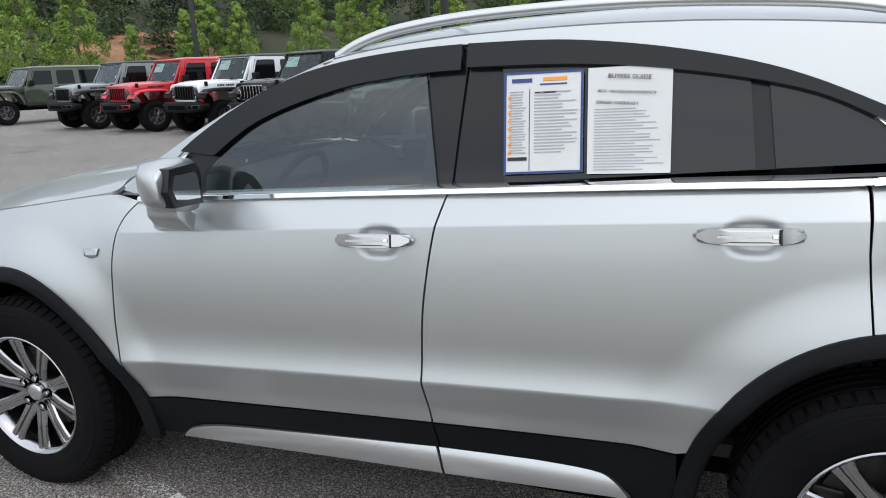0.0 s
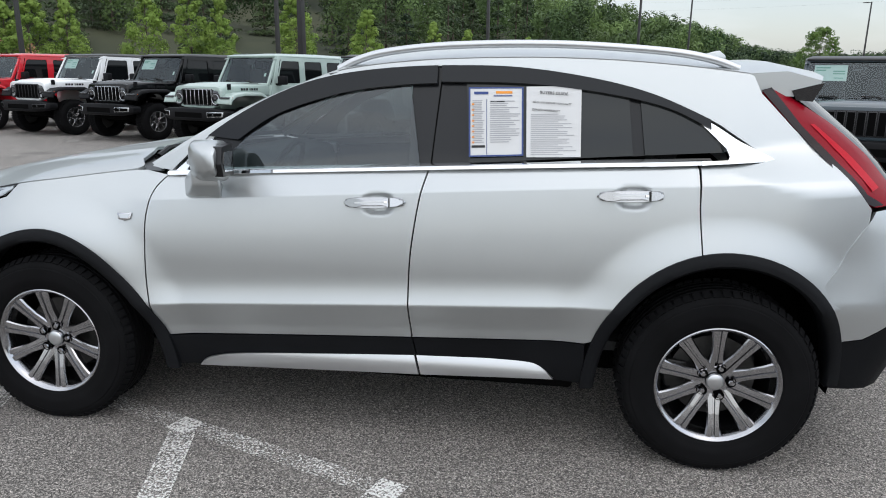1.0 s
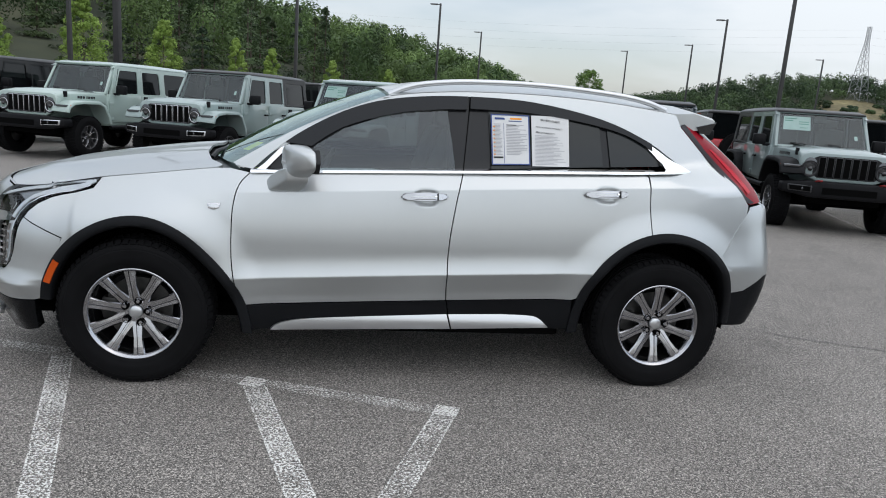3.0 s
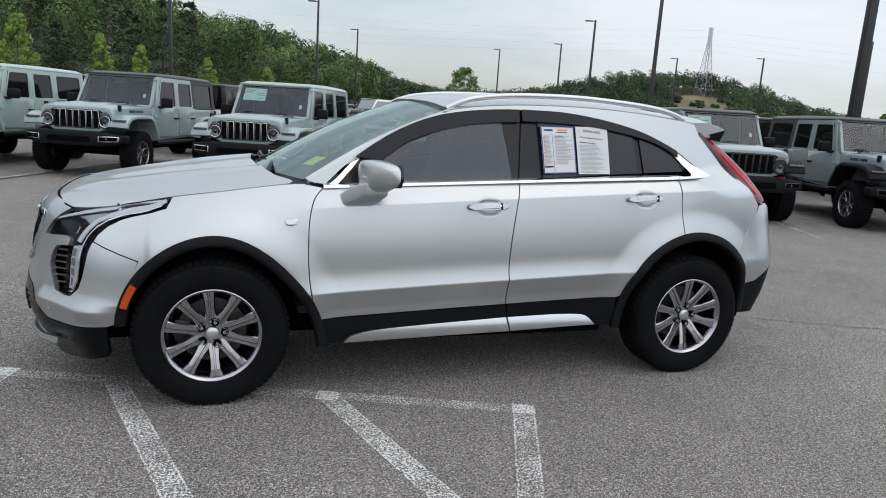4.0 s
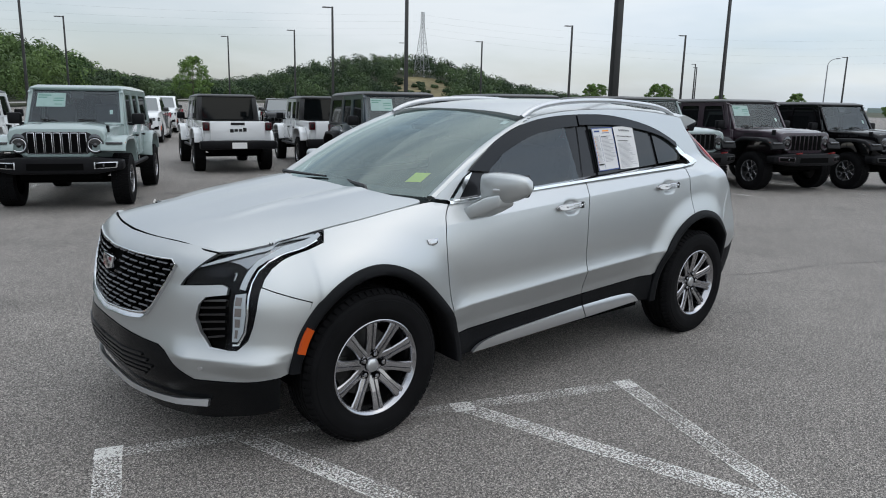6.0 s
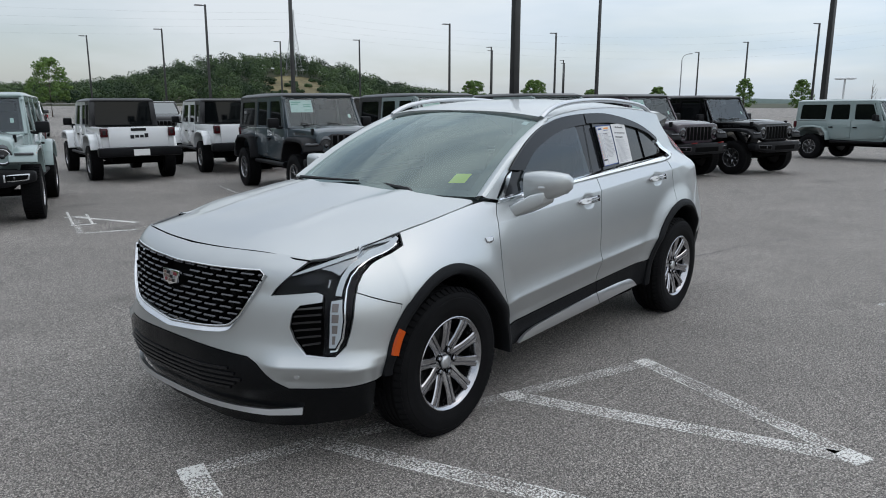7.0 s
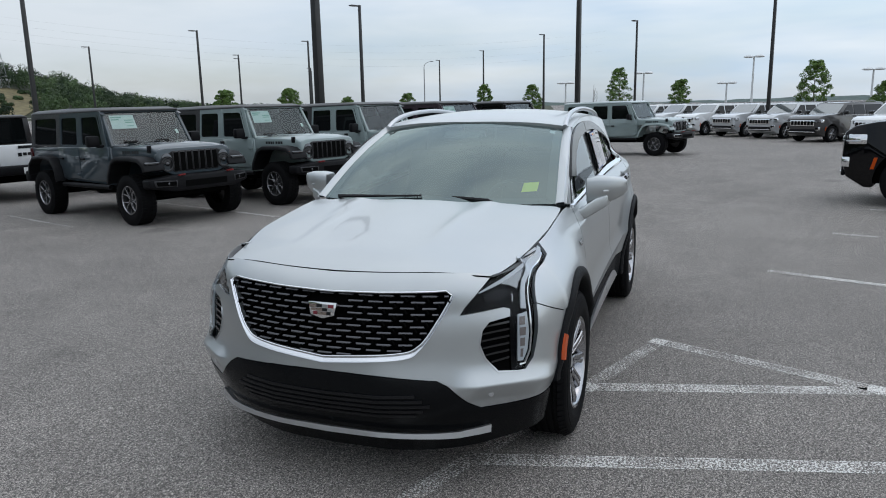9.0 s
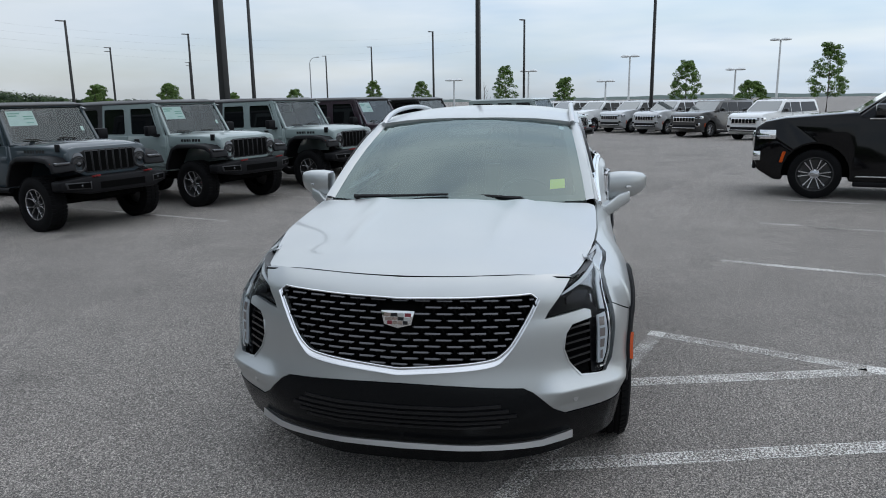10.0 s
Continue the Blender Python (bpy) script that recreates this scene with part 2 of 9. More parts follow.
def lathe_bm(profile, axis="y", steps=48, closed=False):
    """Turns a profile of (radius, along) round the y or z axis."""
    bm = bmesh.new()
    rings = []
    for i in range(steps):
        a = 2 * math.pi * i / steps
        ring = []
        for r, h in profile:
            if axis == "y":
                ring.append(bm.verts.new((r * math.cos(a), h, r * math.sin(a))))
            else:
                ring.append(bm.verts.new((r * math.cos(a), r * math.sin(a), h)))
        rings.append(ring)
    n = len(profile)
    for i in range(steps):
        a, b = rings[i], rings[(i + 1) % steps]
        for j in range(n if closed else n - 1):
            k = (j + 1) % n
            bm.faces.new((a[j], a[k], b[k], b[j]))
    bmesh.ops.remove_doubles(bm, verts=bm.verts[:], dist=1e-5)
    bmesh.ops.recalc_face_normals(bm, faces=bm.faces[:])
    return bm


def join_bm(*bms):
    out = bmesh.new()
    for b in bms:
        me = bpy.data.meshes.new("tmp")
        b.to_mesh(me)
        b.free()
        out.from_mesh(me)
        bpy.data.meshes.remove(me)
    return out


def tube_bm(points, radius, sides=8, cap=True, flat=1.0):
    """A round bar along a line of points; radius may be a list."""
    bm = bmesh.new()
    pts = [Vector(p) for p in points]
    rings = []
    up = Vector((0, 0, 1))
    for i, p in enumerate(pts):
        d = (pts[min(i + 1, len(pts) - 1)] - pts[max(i - 1, 0)]).normalized()
        s = d.cross(up)
        if s.length < 1e-3:
            s = d.cross(Vector((1, 0, 0)))
        s.normalize()
        u = s.cross(d).normalized()
        r = radius[i] if isinstance(radius, (list, tuple)) else radius
        rings.append([bm.verts.new(p + (s * math.cos(2 * math.pi * k / sides) + u * math.sin(2 * math.pi * k / sides) * flat) * r) for k in range(sides)])
    for a, b in zip(rings, rings[1:]):
        for k in range(sides):
            bm.faces.new((a[k], a[(k + 1) % sides], b[(k + 1) % sides], b[k]))
    if cap:
        bm.faces.new(rings[0][::-1])
        bm.faces.new(rings[-1])
    bmesh.ops.recalc_face_normals(bm, faces=bm.faces[:])
    return bm


def bevelled(bm, off, seg=2, angle=30):
    edges = [e for e in bm.edges if len(e.link_faces) == 2 and e.calc_face_angle(0) > radians(angle)]
    bmesh.ops.bevel(bm, geom=edges, offset=off, segments=seg, affect="EDGES", profile=0.5, clamp_overlap=True)
    return bm


def spline(xs, ys):
    """A smooth curve through a few numbers; straight beyond its ends."""
    xs, ys = np.array(xs, float), np.array(ys, float)
    if xs[0] > xs[-1]:
        xs, ys = xs[::-1], ys[::-1]
    h = np.diff(xs)
    d = np.diff(ys) / h
    m = np.empty(len(xs))
    m[0], m[-1] = d[0], d[-1]
    for i in range(1, len(xs) - 1):
        m[i] = (h[i] * d[i - 1] + h[i - 1] * d[i]) / (h[i] + h[i - 1])
    xl, yl, hl, ml = xs.tolist(), ys.tolist(), h.tolist(), m.tolist()

    def f(x):
        if x <= xl[0]:
            return yl[0] + (x - xl[0]) * ml[0]
        if x >= xl[-1]:
            return yl[-1] + (x - xl[-1]) * ml[-1]
        i = 0
        while x > xl[i + 1]:
            i += 1
        t = (x - xl[i]) / hl[i]
        return ((1 + 2 * t) * (1 - t) ** 2 * yl[i] + t * (1 - t) ** 2 * hl[i] * ml[i] + t * t * (3 - 2 * t) * yl[i + 1] + t * t * (t - 1) * hl[i] * ml[i + 1])
    return f


def curve_through(pts, n=6):
    """More points on a smooth line through a few."""
    p = [Vector(q) for q in pts]
    out = []
    for i in range(len(p) - 1):
        a, b, c, d = p[max(i - 1, 0)], p[i], p[i + 1], p[min(i + 2, len(p) - 1)]
        for k in range(n):
            t = k / n
            out.append(tuple(0.5 * ((2 * b) + (c - a) * t + (2 * a - 5 * b + 4 * c - d) * t * t + (3 * b - a - 3 * c + d) * t ** 3)))
    out.append(tuple(p[-1]))
    return out


def inset(poly, g):
    """The polygon drawn in by g."""
    n = len(poly)
    area = sum(poly[i][0] * poly[(i + 1) % n][1] - poly[(i + 1) % n][0] * poly[i][1] for i in range(n))
    s = 1 if area > 0 else -1
    out = []
    for i in range(n):
        p, q, r = Vector(poly[i - 1][:2]), Vector(poly[i][:2]), Vector(poly[(i + 1) % n][:2])
        d1, d2 = (q - p), (r - q)
        if d1.length < 1e-7 or d2.length < 1e-7:
            out.append(tuple(q))
            continue
        n1, n2 = Vector((-d1.y, d1.x)).normalized() * s, Vector((-d2.y, d2.x)).normalized() * s
        m = n1 + n2
        if m.length < 0.3:
            m = n1
        m.normalize()
        out.append(tuple(q + m * g / max(0.4, m.dot(n1))))
    return out


def clip_poly(poly, axis, at, side):
    """The part of a polygon on one side of a line across an axis."""
    out = []
    for k in range(len(poly)):
        p, q = poly[k - 1], poly[k]
        dp, dq = (p[axis] - at) * side, (q[axis] - at) * side
        if (dp >= 0) != (dq >= 0):
            t = dp / (dp - dq)
            o = p[1 - axis] + (q[1 - axis] - p[1 - axis]) * t
            out.append((at, o) if axis == 0 else (o, at))
        if dq >= 0:
            out.append(q)
    return out


def skin_bm(poly, fn, grid=0.05, gap=0.002, lip=0.014, lift=0.0, flip=False, extra=((), ())):
    """A panel: a flat outline, cut into a grid and laid on the surface fn(u, v), with its edge turned inwards."""
    pts = []
    for p in poly:
        if not pts or (Vector(p[:2]) - Vector(pts[-1])).length > 1e-4:
            pts.append((p[0], p[1]))
    if (Vector(pts[0]) - Vector(pts[-1])).length < 1e-4:
        pts.pop()
    if gap:
        pts = inset(pts, gap)
    bm = bmesh.new()
    area = sum(pts[k - 1][0] * pts[k][1] - pts[k][0] * pts[k - 1][1] for k in range(len(pts)))
    if area < 0:
        pts = pts[::-1]
    cuts = []
    for k in (0, 1):
        lo, hi = min(p[k] for p in pts), max(p[k] for p in pts)
        v = [math.floor(lo / grid) * grid + grid * n for n in range(1, int((hi - lo) / grid) + 2)]
        v = sorted(c for c in v + list(extra[k]) if lo + 2e-4 < c < hi - 2e-4)
        keep = [lo - 1.0]
        for c in v:
            if c - keep[-1] > 1e-3:
                keep.append(c)
        cuts.append(keep + [hi + 1.0])
    seen = {}
    for a, b in zip(cuts[0], cuts[0][1:]):
        column = clip_poly(clip_poly(pts, 0, a, 1), 0, b, -1)
        if len(column) < 3:
            continue
        for c, d in zip(cuts[1], cuts[1][1:]):
            cell = clip_poly(clip_poly(column, 1, c, 1), 1, d, -1)
            if abs(sum(cell[k - 1][0] * cell[k][1] - cell[k][0] * cell[k - 1][1] for k in range(len(cell)))) < 4e-8:
                continue
            k = 0
            while k < len(cell) and len(cell) > 3:
                o, p, q = cell[k - 1], cell[k], cell[(k + 1) % len(cell)]
                cross = (o[0] - p[0]) * (q[1] - p[1]) - (o[1] - p[1]) * (q[0] - p[0])
                if abs(cross) < 1e-9 and (o[0] - p[0]) * (q[0] - p[0]) + (o[1] - p[1]) * (q[1] - p[1]) >= 0:
                    cell = cell[:k] + cell[k + 1:]
                    k = max(0, k - 2)
                else:
                    k += 1
            ring = []
            for p in cell:
                key = (round(p[0], 4), round(p[1], 4))
                if key not in seen:
                    seen[key] = bm.verts.new((p[0], p[1], 0))
                if seen[key] not in ring:
                    ring.append(seen[key])
            if len(ring) > 2:
                try:
                    bm.faces.new(ring)
                except ValueError:
                    pass
    for v in [v for v in bm.verts if not v.link_faces]:
        bm.verts.remove(v)
    e = 0.004
    normals = {}
    for v in bm.verts:
        u, w = v.co.x, v.co.y
        p = Vector(fn(u, w))
        n = (Vector(fn(u + e, w)) - Vector(fn(u - e, w))).cross(Vector(fn(u, w + e)) - Vector(fn(u, w - e)))
        n.normalize()
        n = -n if flip else n
        normals[v] = n
        v.co = p + n * lift
    if flip:
        bmesh.ops.reverse_faces(bm, faces=bm.faces[:])
    if lip:
        edges = [ed for ed in bm.edges if ed.is_boundary]
        twin = {}
        for ed in edges:
            for v in ed.verts:
                if v not in twin:
                    twin[v] = (bm.verts.new(v.co), bm.verts.new(v.co - normals[v] * lip))
        for ed in edges:
            a, b = ed.link_loops[0].vert, ed.link_loops[0].link_loop_next.vert
            bm.faces.new((twin[b][0], twin[a][0], twin[a][1], twin[b][1]))
    return bm, normals


def flip_bm(bm):
    """The mirror image across the car's middle plane."""
    c = bm.copy()
    for v in c.verts:
        v.co.y = -v.co.y
    bmesh.ops.reverse_faces(c, faces=c.faces[:])
    return c


def skin(name, poly, fn, mat, parent, label="", both=True, **kw):
    if fn is flank:
        poly = [(p[0], p[1] + 0.048 * p[0]) for p in poly]
        fn = flank_along
        kw["grid"] = 0.603 / max(1, round(0.603 / kw.get("grid", 0.05)))
    bm, normals = skin_bm(poly, fn, **kw)
    given = [normals.get(v, Vector((0, 0, 0))) for v in bm.verts]
    twin = flip_bm(bm) if both else None
    obs = [part(name, bm, mat, parent, label, smooth=180)]
    obs[0].data.normals_split_custom_set_from_vertices([tuple(n) for n in given])
    if both:
        obs.append(part(name, twin, mat, parent, label, smooth=180))
        obs[1].data.normals_split_custom_set_from_vertices([(n.x, -n.y, n.z) for n in given])
    return obs


# ---- the silver crossover: its surfaces ----
def CREASE(x):
    return 0.603 - 0.048 * x


def SHOULDER(x):
    return 1.048 - 0.062 * x


def BELT(x):
    return 1.134 - 0.051 * x

HUB_F, HUB_R, HUB_Z = 1.39, -1.39, 0.362
HANDLES = ((-0.04, 1.013), (-1.02, 1.076))
half_width = spline([-2.3, -2.0, -1.7, -1.39, -0.9, 0.0, 0.9, 1.39, 1.7, 1.85], [0.70, 0.80, 0.866, 0.893, 0.876, 0.868, 0.880, 0.893, 0.882, 0.85])
fender_z = spline([0.8, 1.11, 1.33, 1.57, 1.85, 2.02], [1.125, 1.092, 1.06, 1.025, 0.965, 0.945])
fender_y = spline([0.8, 1.11, 1.57, 1.85, 2.02], [0.765, 0.762, 0.752, 0.70, 0.65])
glass_y = spline([-2.1, -1.8, -1.5, -0.8, 0.0, 0.9, 1.1], [0.60, 0.685, 0.722, 0.742, 0.752, 0.748, 0.74])


def side_y(x, z):
    """Half the car's width at a place on its flank."""
    w = half_width(x)
    zc, zs, zb = CREASE(x), SHOULDER(x), BELT(x)
    # door section
    y = w
    if z > 0.75:
        u = (z - 0.75) / (zs - 0.75)
        y = w - 0.034 * min(u, 1.0) ** 1.7
        if z > zs:
            y = w - 0.034 - 0.62 * (z - zs) - 0.3 * (z - zs) ** 2
    if z < zc:
        y -= 0.05 * ((zc - z) / 0.3)
    body = y
    fade = smooth01(0.95, 0.8, x) * smooth01(-1.0, -0.7, x)
    ridge = 0.0
    for dz in (-0.004, 0.0, 0.004):
        q = z + dz - zc
        ridge += 0.0072 * (max(0.0, 1 - q / 0.115) ** 2 if q >= 0 else max(0.0, 1 + q / 0.10))
    body += ridge * (0.35 + 0.65 * fade)
    # front wing rolls over to the bonnet
    k = smooth01(0.80, 1.05, x)
    if k > 0:
        ze, ye = fender_z(x), fender_y(x)
        u = max(0.0, (z - 0.72) / (ze - 0.72))
        wing = w - (w - ye) * u ** 2.6 if z > 0.72 else body
        body = body * (1 - k) + wing * k
    # greenhouse
    g = glass_y(x) - 0.27 * (z - 1.2) - 0.10 * max(0.0, z - 1.2) ** 2
    top = smooth01(zb - 0.015, zb + 0.02, z)
    if x < -1.25:
        top = smooth01(zb - 0.02 - 0.10 * smooth01(-1.25, -1.7, x), zb + 0.02 + 0.06 * smooth01(-1.25, -1.7, x), z)
    if x < 0.95:
        body = body * (1 - top) + g * top
    # hollows behind the door handles
    for hx, hz in HANDLES:
        if abs(x - hx + 0.01) < 0.09 and abs(z - hz) < 0.07:
            body -= 0.009 * smooth01(1.0, 0.50, (abs((x - hx + 0.01) / 0.074) ** 3 + abs((z - hz) / 0.054) ** 3) ** (1 / 3))
    # swelling round the wheels
    for hx in (HUB_F, HUB_R):
        r = math.hypot(x - hx, z - HUB_Z)
        if r < 0.66:
            body += 0.030 * smooth01(0.66, 0.46, r)
    return body


def flank(x, z):
    return (x, side_y(x, z), z)


def flank_along(x, w):
    """The same, taken along lines that run with the lower crease and the shoulder."""
    return flank(x, w - 0.048 * x - 0.014 * x * (w - 0.603) / 0.445)


def along(poly):
    return [(x, (z + 0.048 * x - 0.014 * x * 0.603 / 0.445) / (1 - 0.014 * x / 0.445)) for x, z in poly]


CREASES = [0.585, 0.597, 0.603, 0.609, 0.618, 0.630, 0.655, 0.69, 1.030, 1.044, 1.049, 1.054, 1.070]


# the nose: rows of plan points at five heights, from the middle to the corner
NOSE_Z = [0.18, 0.42, 0.62, 0.80, 0.95, 1.03]
NOSE_S = [0.0, 0.30, 0.55, 0.70, 0.88, 1.12, 1.28, 1.48]
NOSE_X = [spline(NOSE_Z, r) for r in ([2.21, 2.325, 2.312, 2.290, 2.200, 2.04], [2.195, 2.31, 2.285, 2.255, 2.182, 2.045], [2.10, 2.225, 2.195, 2.170, 2.112, 1.985], [2.0, 2.13, 2.105, 2.075, 1.992, 1.86], [1.90, 1.985, 1.985, 1.965, 1.86, 1.74])]
NOSE_Y = [0.0, 0.30, 0.55, 0.68, spline(NOSE_Z, [0.80, 0.835, 0.825, 0.805, 0.745, 0.72])]


def nose(s, z):
    """The front's surface; s runs from the middle round the corner and back along the wing."""
    px, py = [], []
    for k in range(5):
        px.append(NOSE_X[k](z))
        py.append(NOSE_Y[k] if k < 4 else NOSE_Y[k](z))
    for xx in (1.76, 1.60, 1.40):
        px.append(xx)
        py.append(side_y(xx, z))
    a = abs(s)
    if a > 1.2:
        y = side_y(2.88 - a, z)
        return (2.88 - a, y if s >= 0 else -y, z)
    x, y = spline(NOSE_S, px)(a), spline(NOSE_S, py)(a)
    x0 = spline(NOSE_S, px)(0.0)
    if a < 0.12:
        k = a / 0.12
        x = x0 + (spline(NOSE_S, px)(0.12) - x0) * k * k * (2 - k)
    q = z - 0.505 + 0.02 * smooth01(0.7, 1.1, a)
    shelf = 0.0
    for dz in (-0.006, -0.003, 0.0, 0.003, 0.006):
        p = q + dz
        shelf += 0.0062 * (max(0.0, 1 - p / 0.085) ** 2 if p >= 0 else max(0.0, 1 + p / 0.07))
    shelf *= smooth01(0.52, 0.64, a) * smooth01(1.10, 0.95, a)
    x += shelf * 0.75
    y += shelf * 0.65
    return (x, y if s >= 0 else -y, z)


def s_of_x(x, z):
    if x < 1.68:
        return 2.88 - x
    lo, hi = 0.5, 1.2
    for _ in range(30):
        m = (lo + hi) / 2
        if nose(m, z)[0] > x:
            lo = m
        else:
            hi = m
    return lo


def s_of_y(y, z):
    lo, hi = 0.0, 1.1
    for _ in range(30):
        m = (lo + hi) / 2
        if nose(m, z)[1] < y:
            lo = m
        else:
            hi = m
    return lo


def sx(*pts):
    return [(s_of_x(x, z), z) for x, z in pts]


def sy(*pts):
    return [(s_of_y(y, z), z) for y, z in pts]


# the tail
TAIL_Z = [0.30, 0.50, 0.66, 0.90, 1.06, 1.20, 1.46]
TAIL_S = [0.0, 0.3, 0.55, 0.78, 1.05, 1.30]
TAIL_X = [spline(TAIL_Z, r) for r in ([-2.16, -2.25, -2.27, -2.22, -2.17, -2.07, -1.78], [-2.14, -2.23, -2.25, -2.20, -2.15, -2.05, -1.76], [-2.10, -2.17, -2.18, -2.14, -2.10, -2.00, -1.70], [-1.95, -2.03, -2.06, -2.03, -2.02, -1.90, -1.60])]
TAIL_Y = [0.0, 0.3, spline(TAIL_Z, [0.56, 0.57, 0.57, 0.56, 0.54, 0.52, 0.45]), spline(TAIL_Z, [0.78, 0.79, 0.79, 0.76, 0.715, 0.67, 0.565])]


def tail(s, z):
    px = [f(z) for f in TAIL_X]
    py = [TAIL_Y[0], TAIL_Y[1], TAIL_Y[2](z), TAIL_Y[3](z)]
    for dx in (0.25, 0.5):
        xx = px[3] + dx
        px.append(xx)
        py.append(side_y(xx, z))
    return (spline(TAIL_S, px)(s), spline(TAIL_S, py)(s), z)


def t_of_x(x, z):
    lo, hi = 0.4, 1.3
    for _ in range(30):
        m = (lo + hi) / 2
        if tail(m, z)[0] < x:
            lo = m
        else:
            hi = m
    return lo


def tx(*pts):
    return [(t_of_x(x, z), z) for x, z in pts]


hood_c = spline([2.26, 2.15, 2.0, 1.82, 1.51, 1.22, 1.0], [0.915, 0.967, 1.018, 1.055, 1.105, 1.145, 1.17])


def hood(x, y):
    """Height of the bonnet: crowned, with two soft ridges that run forward."""
    a = abs(y)
    ye = fender_y(min(x, 2.02))
    zc = hood_c(x)
    ze = fender_z(min(x, 2.02)) - max(0.0, x - 2.02) * 0.15
    u = a / ye
    z = zc - (zc - ze) * u ** (2.4 + 0.9 * smooth01(1.8, 2.1, x))
    ridge = 0.33 + 0.10 * (1.6 - x)
    z += 0.011 * math.exp(-((a - ridge) / 0.04) ** 2) * smooth01(2.15, 1.6, x)
    z -= 0.006 * math.exp(-((a - ridge + 0.14) / 0.10) ** 2) * smooth01(2.15, 1.6, x)
    return (x, y, z)


roof_c = spline([0.30, 0.15, -0.1, -0.45, -0.8, -1.12, -1.45, -1.7, -1.95], [1.535, 1.575, 1.612, 1.632, 1.634, 1.618, 1.585, 1.555, 1.515])


def roof_edge(x):
    return side_y(x, roof_c(x) - 0.057) + 0.001



def roof(x, y):
    u = abs(y) / roof_edge(x)
    return (x, y, roof_c(x) - 0.055 * u ** 2.5)


def screen(y, v):
    """The windscreen: v runs from the cowl (0) to the roof (1)."""
    u = abs(y) / 0.72
    x = 1.13 + (0.20 - 1.13) * v - 0.20 * u * u * (1 - 0.45 * v)
    z = 1.125 + (1.555 - 1.125) * v + 0.035 * math.sin(math.pi * v) - 0.045 * u * u * v - 0.005 * u * u
    return (x, y, z)


def screen_edge(v):
    """The windscreen's side edge: where it meets the pillar."""
    y = 0.66
    for _ in range(12):
        p = screen(y, v)
        y = side_y(p[0], p[2]) - 0.055
    return y


# ---- outlines on the flank ----
CUT_A = [(0.85, 1.09), (0.90, 1.03), (0.925, 0.93), (0.93, 0.80), (0.925, 0.65), (0.905, 0.52), (0.88, 0.42), (0.84, 0.285)]
CUT_B = [(-0.245, 1.146), (-0.22, 1.05), (-0.20, 0.93), (-0.185, 0.80), (-0.18, 0.65), (-0.19, 0.47), (-0.225, 0.29)]


def CLAD_TOP(x):
    return 0.452 - 0.044 * x


cut_a, cut_b = curve_through(CUT_A), curve_through(CUT_B)


arch_r_front = spline([-20, 0, 45, 90, 150, 172, 195], [0.44, 0.442, 0.448, 0.466, 0.470, 0.522, 0.59])
arch_r_rear = spline([-20, 0, 25, 90, 130, 165, 180], [0.545, 0.507, 0.488, 0.497, 0.488, 0.462, 0.455])


def arch_point(hx, a, dr=0.0):
    r = (arch_r_front if hx > 0 else arch_r_rear)(a) + dr
    return (hx + r * math.cos(radians(a)), HUB_Z + 0.035 + r * math.sin(radians(a)))


def arch(hx, dr, a0, a1, n=28):
    return [arch_point(hx, a0 + (a1 - a0) * i / n, dr) for i in range(n + 1)]


car = thing("crossover_car", "silver metallic compact crossover with black lower cladding, parked on asphalt", "car")
# the body stands a little askew of its bay: a shade wider and set over
car.matrix_basis = Matrix.Translation((0, -0.032, 0)) @ Matrix.Diagonal((1, 1.036, 1, 1))

# doors
fd = [(x, z) for x, z in cut_a if z > CLAD_TOP(x)]
bd = [(x, z) for x, z in cut_b if z > CLAD_TOP(x)]
za = CLAD_TOP(0.885)
front_door_poly = fd + [(0.883, CLAD_TOP(0.883))] + [(-0.188, CLAD_TOP(-0.188))] + bd[::-1] + [(-0.245, BELT(-0.245)), (0.30, BELT(0.30)), (0.85, BELT(0.85))]
ARCH_R = -0.004
arch_front_part = [p for p in arch(HUB_R, ARCH_R, 10, 78) if p[1] > CLAD_TOP(p[0])]
rear_door_poly = bd + [(-0.188, CLAD_TOP(-0.188)), (-0.88, CLAD_TOP(-0.88))] + arch_front_part + [(-1.285, 0.875)] + [(-1.268, 1.05), (-1.262, BELT(-1.262)), (-0.8, BELT(-0.8)), (-0.245, BELT(-0.245))]
doors = []
for nm, poly, lab in (("front_door", front_door_poly, "silver front door with a chrome handle"), ("rear_door", rear_door_poly, "silver rear door with paper notices in its window")):
    hx, hz = HANDLES[0 if nm == "front_door" else 1]
    lines = ([hx - 0.01 + 0.008 * k for k in range(-13, 14)], CREASES + [along([(hx, hz)])[0][1] + 0.0058 * k for k in range(-12, 13)])
    doors.append(skin(nm, along(poly), flank_along, M_SILVER, car, grid=0.022, gap=0.003, flip=True, extra=lines))

# front wing
farch = arch(HUB_F, ARCH_R, 28, 176)
# the lamp's outer edge, the wing's joint with the bumper, and the vent's outline, along the nose
LAMP_OUT = [(1.28, 0.974), (1.18, 0.942), (1.06, 0.914), (0.985, 0.886), (0.945, 0.848), (0.932, 0.80), (0.921, 0.72), (0.902, 0.65), (0.880, 0.592), (0.836, 0.549)]
WING_JOINT = [(0.936, 0.816), (1.00, 0.794), (1.08, 0.765), (1.16, 0.737)]
VENT_OUT = [(0.776, 0.783), (0.682, 0.766), (0.656, 0.732), (0.648, 0.672), (0.672, 0.615), (0.726, 0.556), (0.786, 0.549)]
WEDGE_LOW = [(0.560, 0.804), (0.665, 0.814), (0.742, 0.822), (0.774, 0.812)]
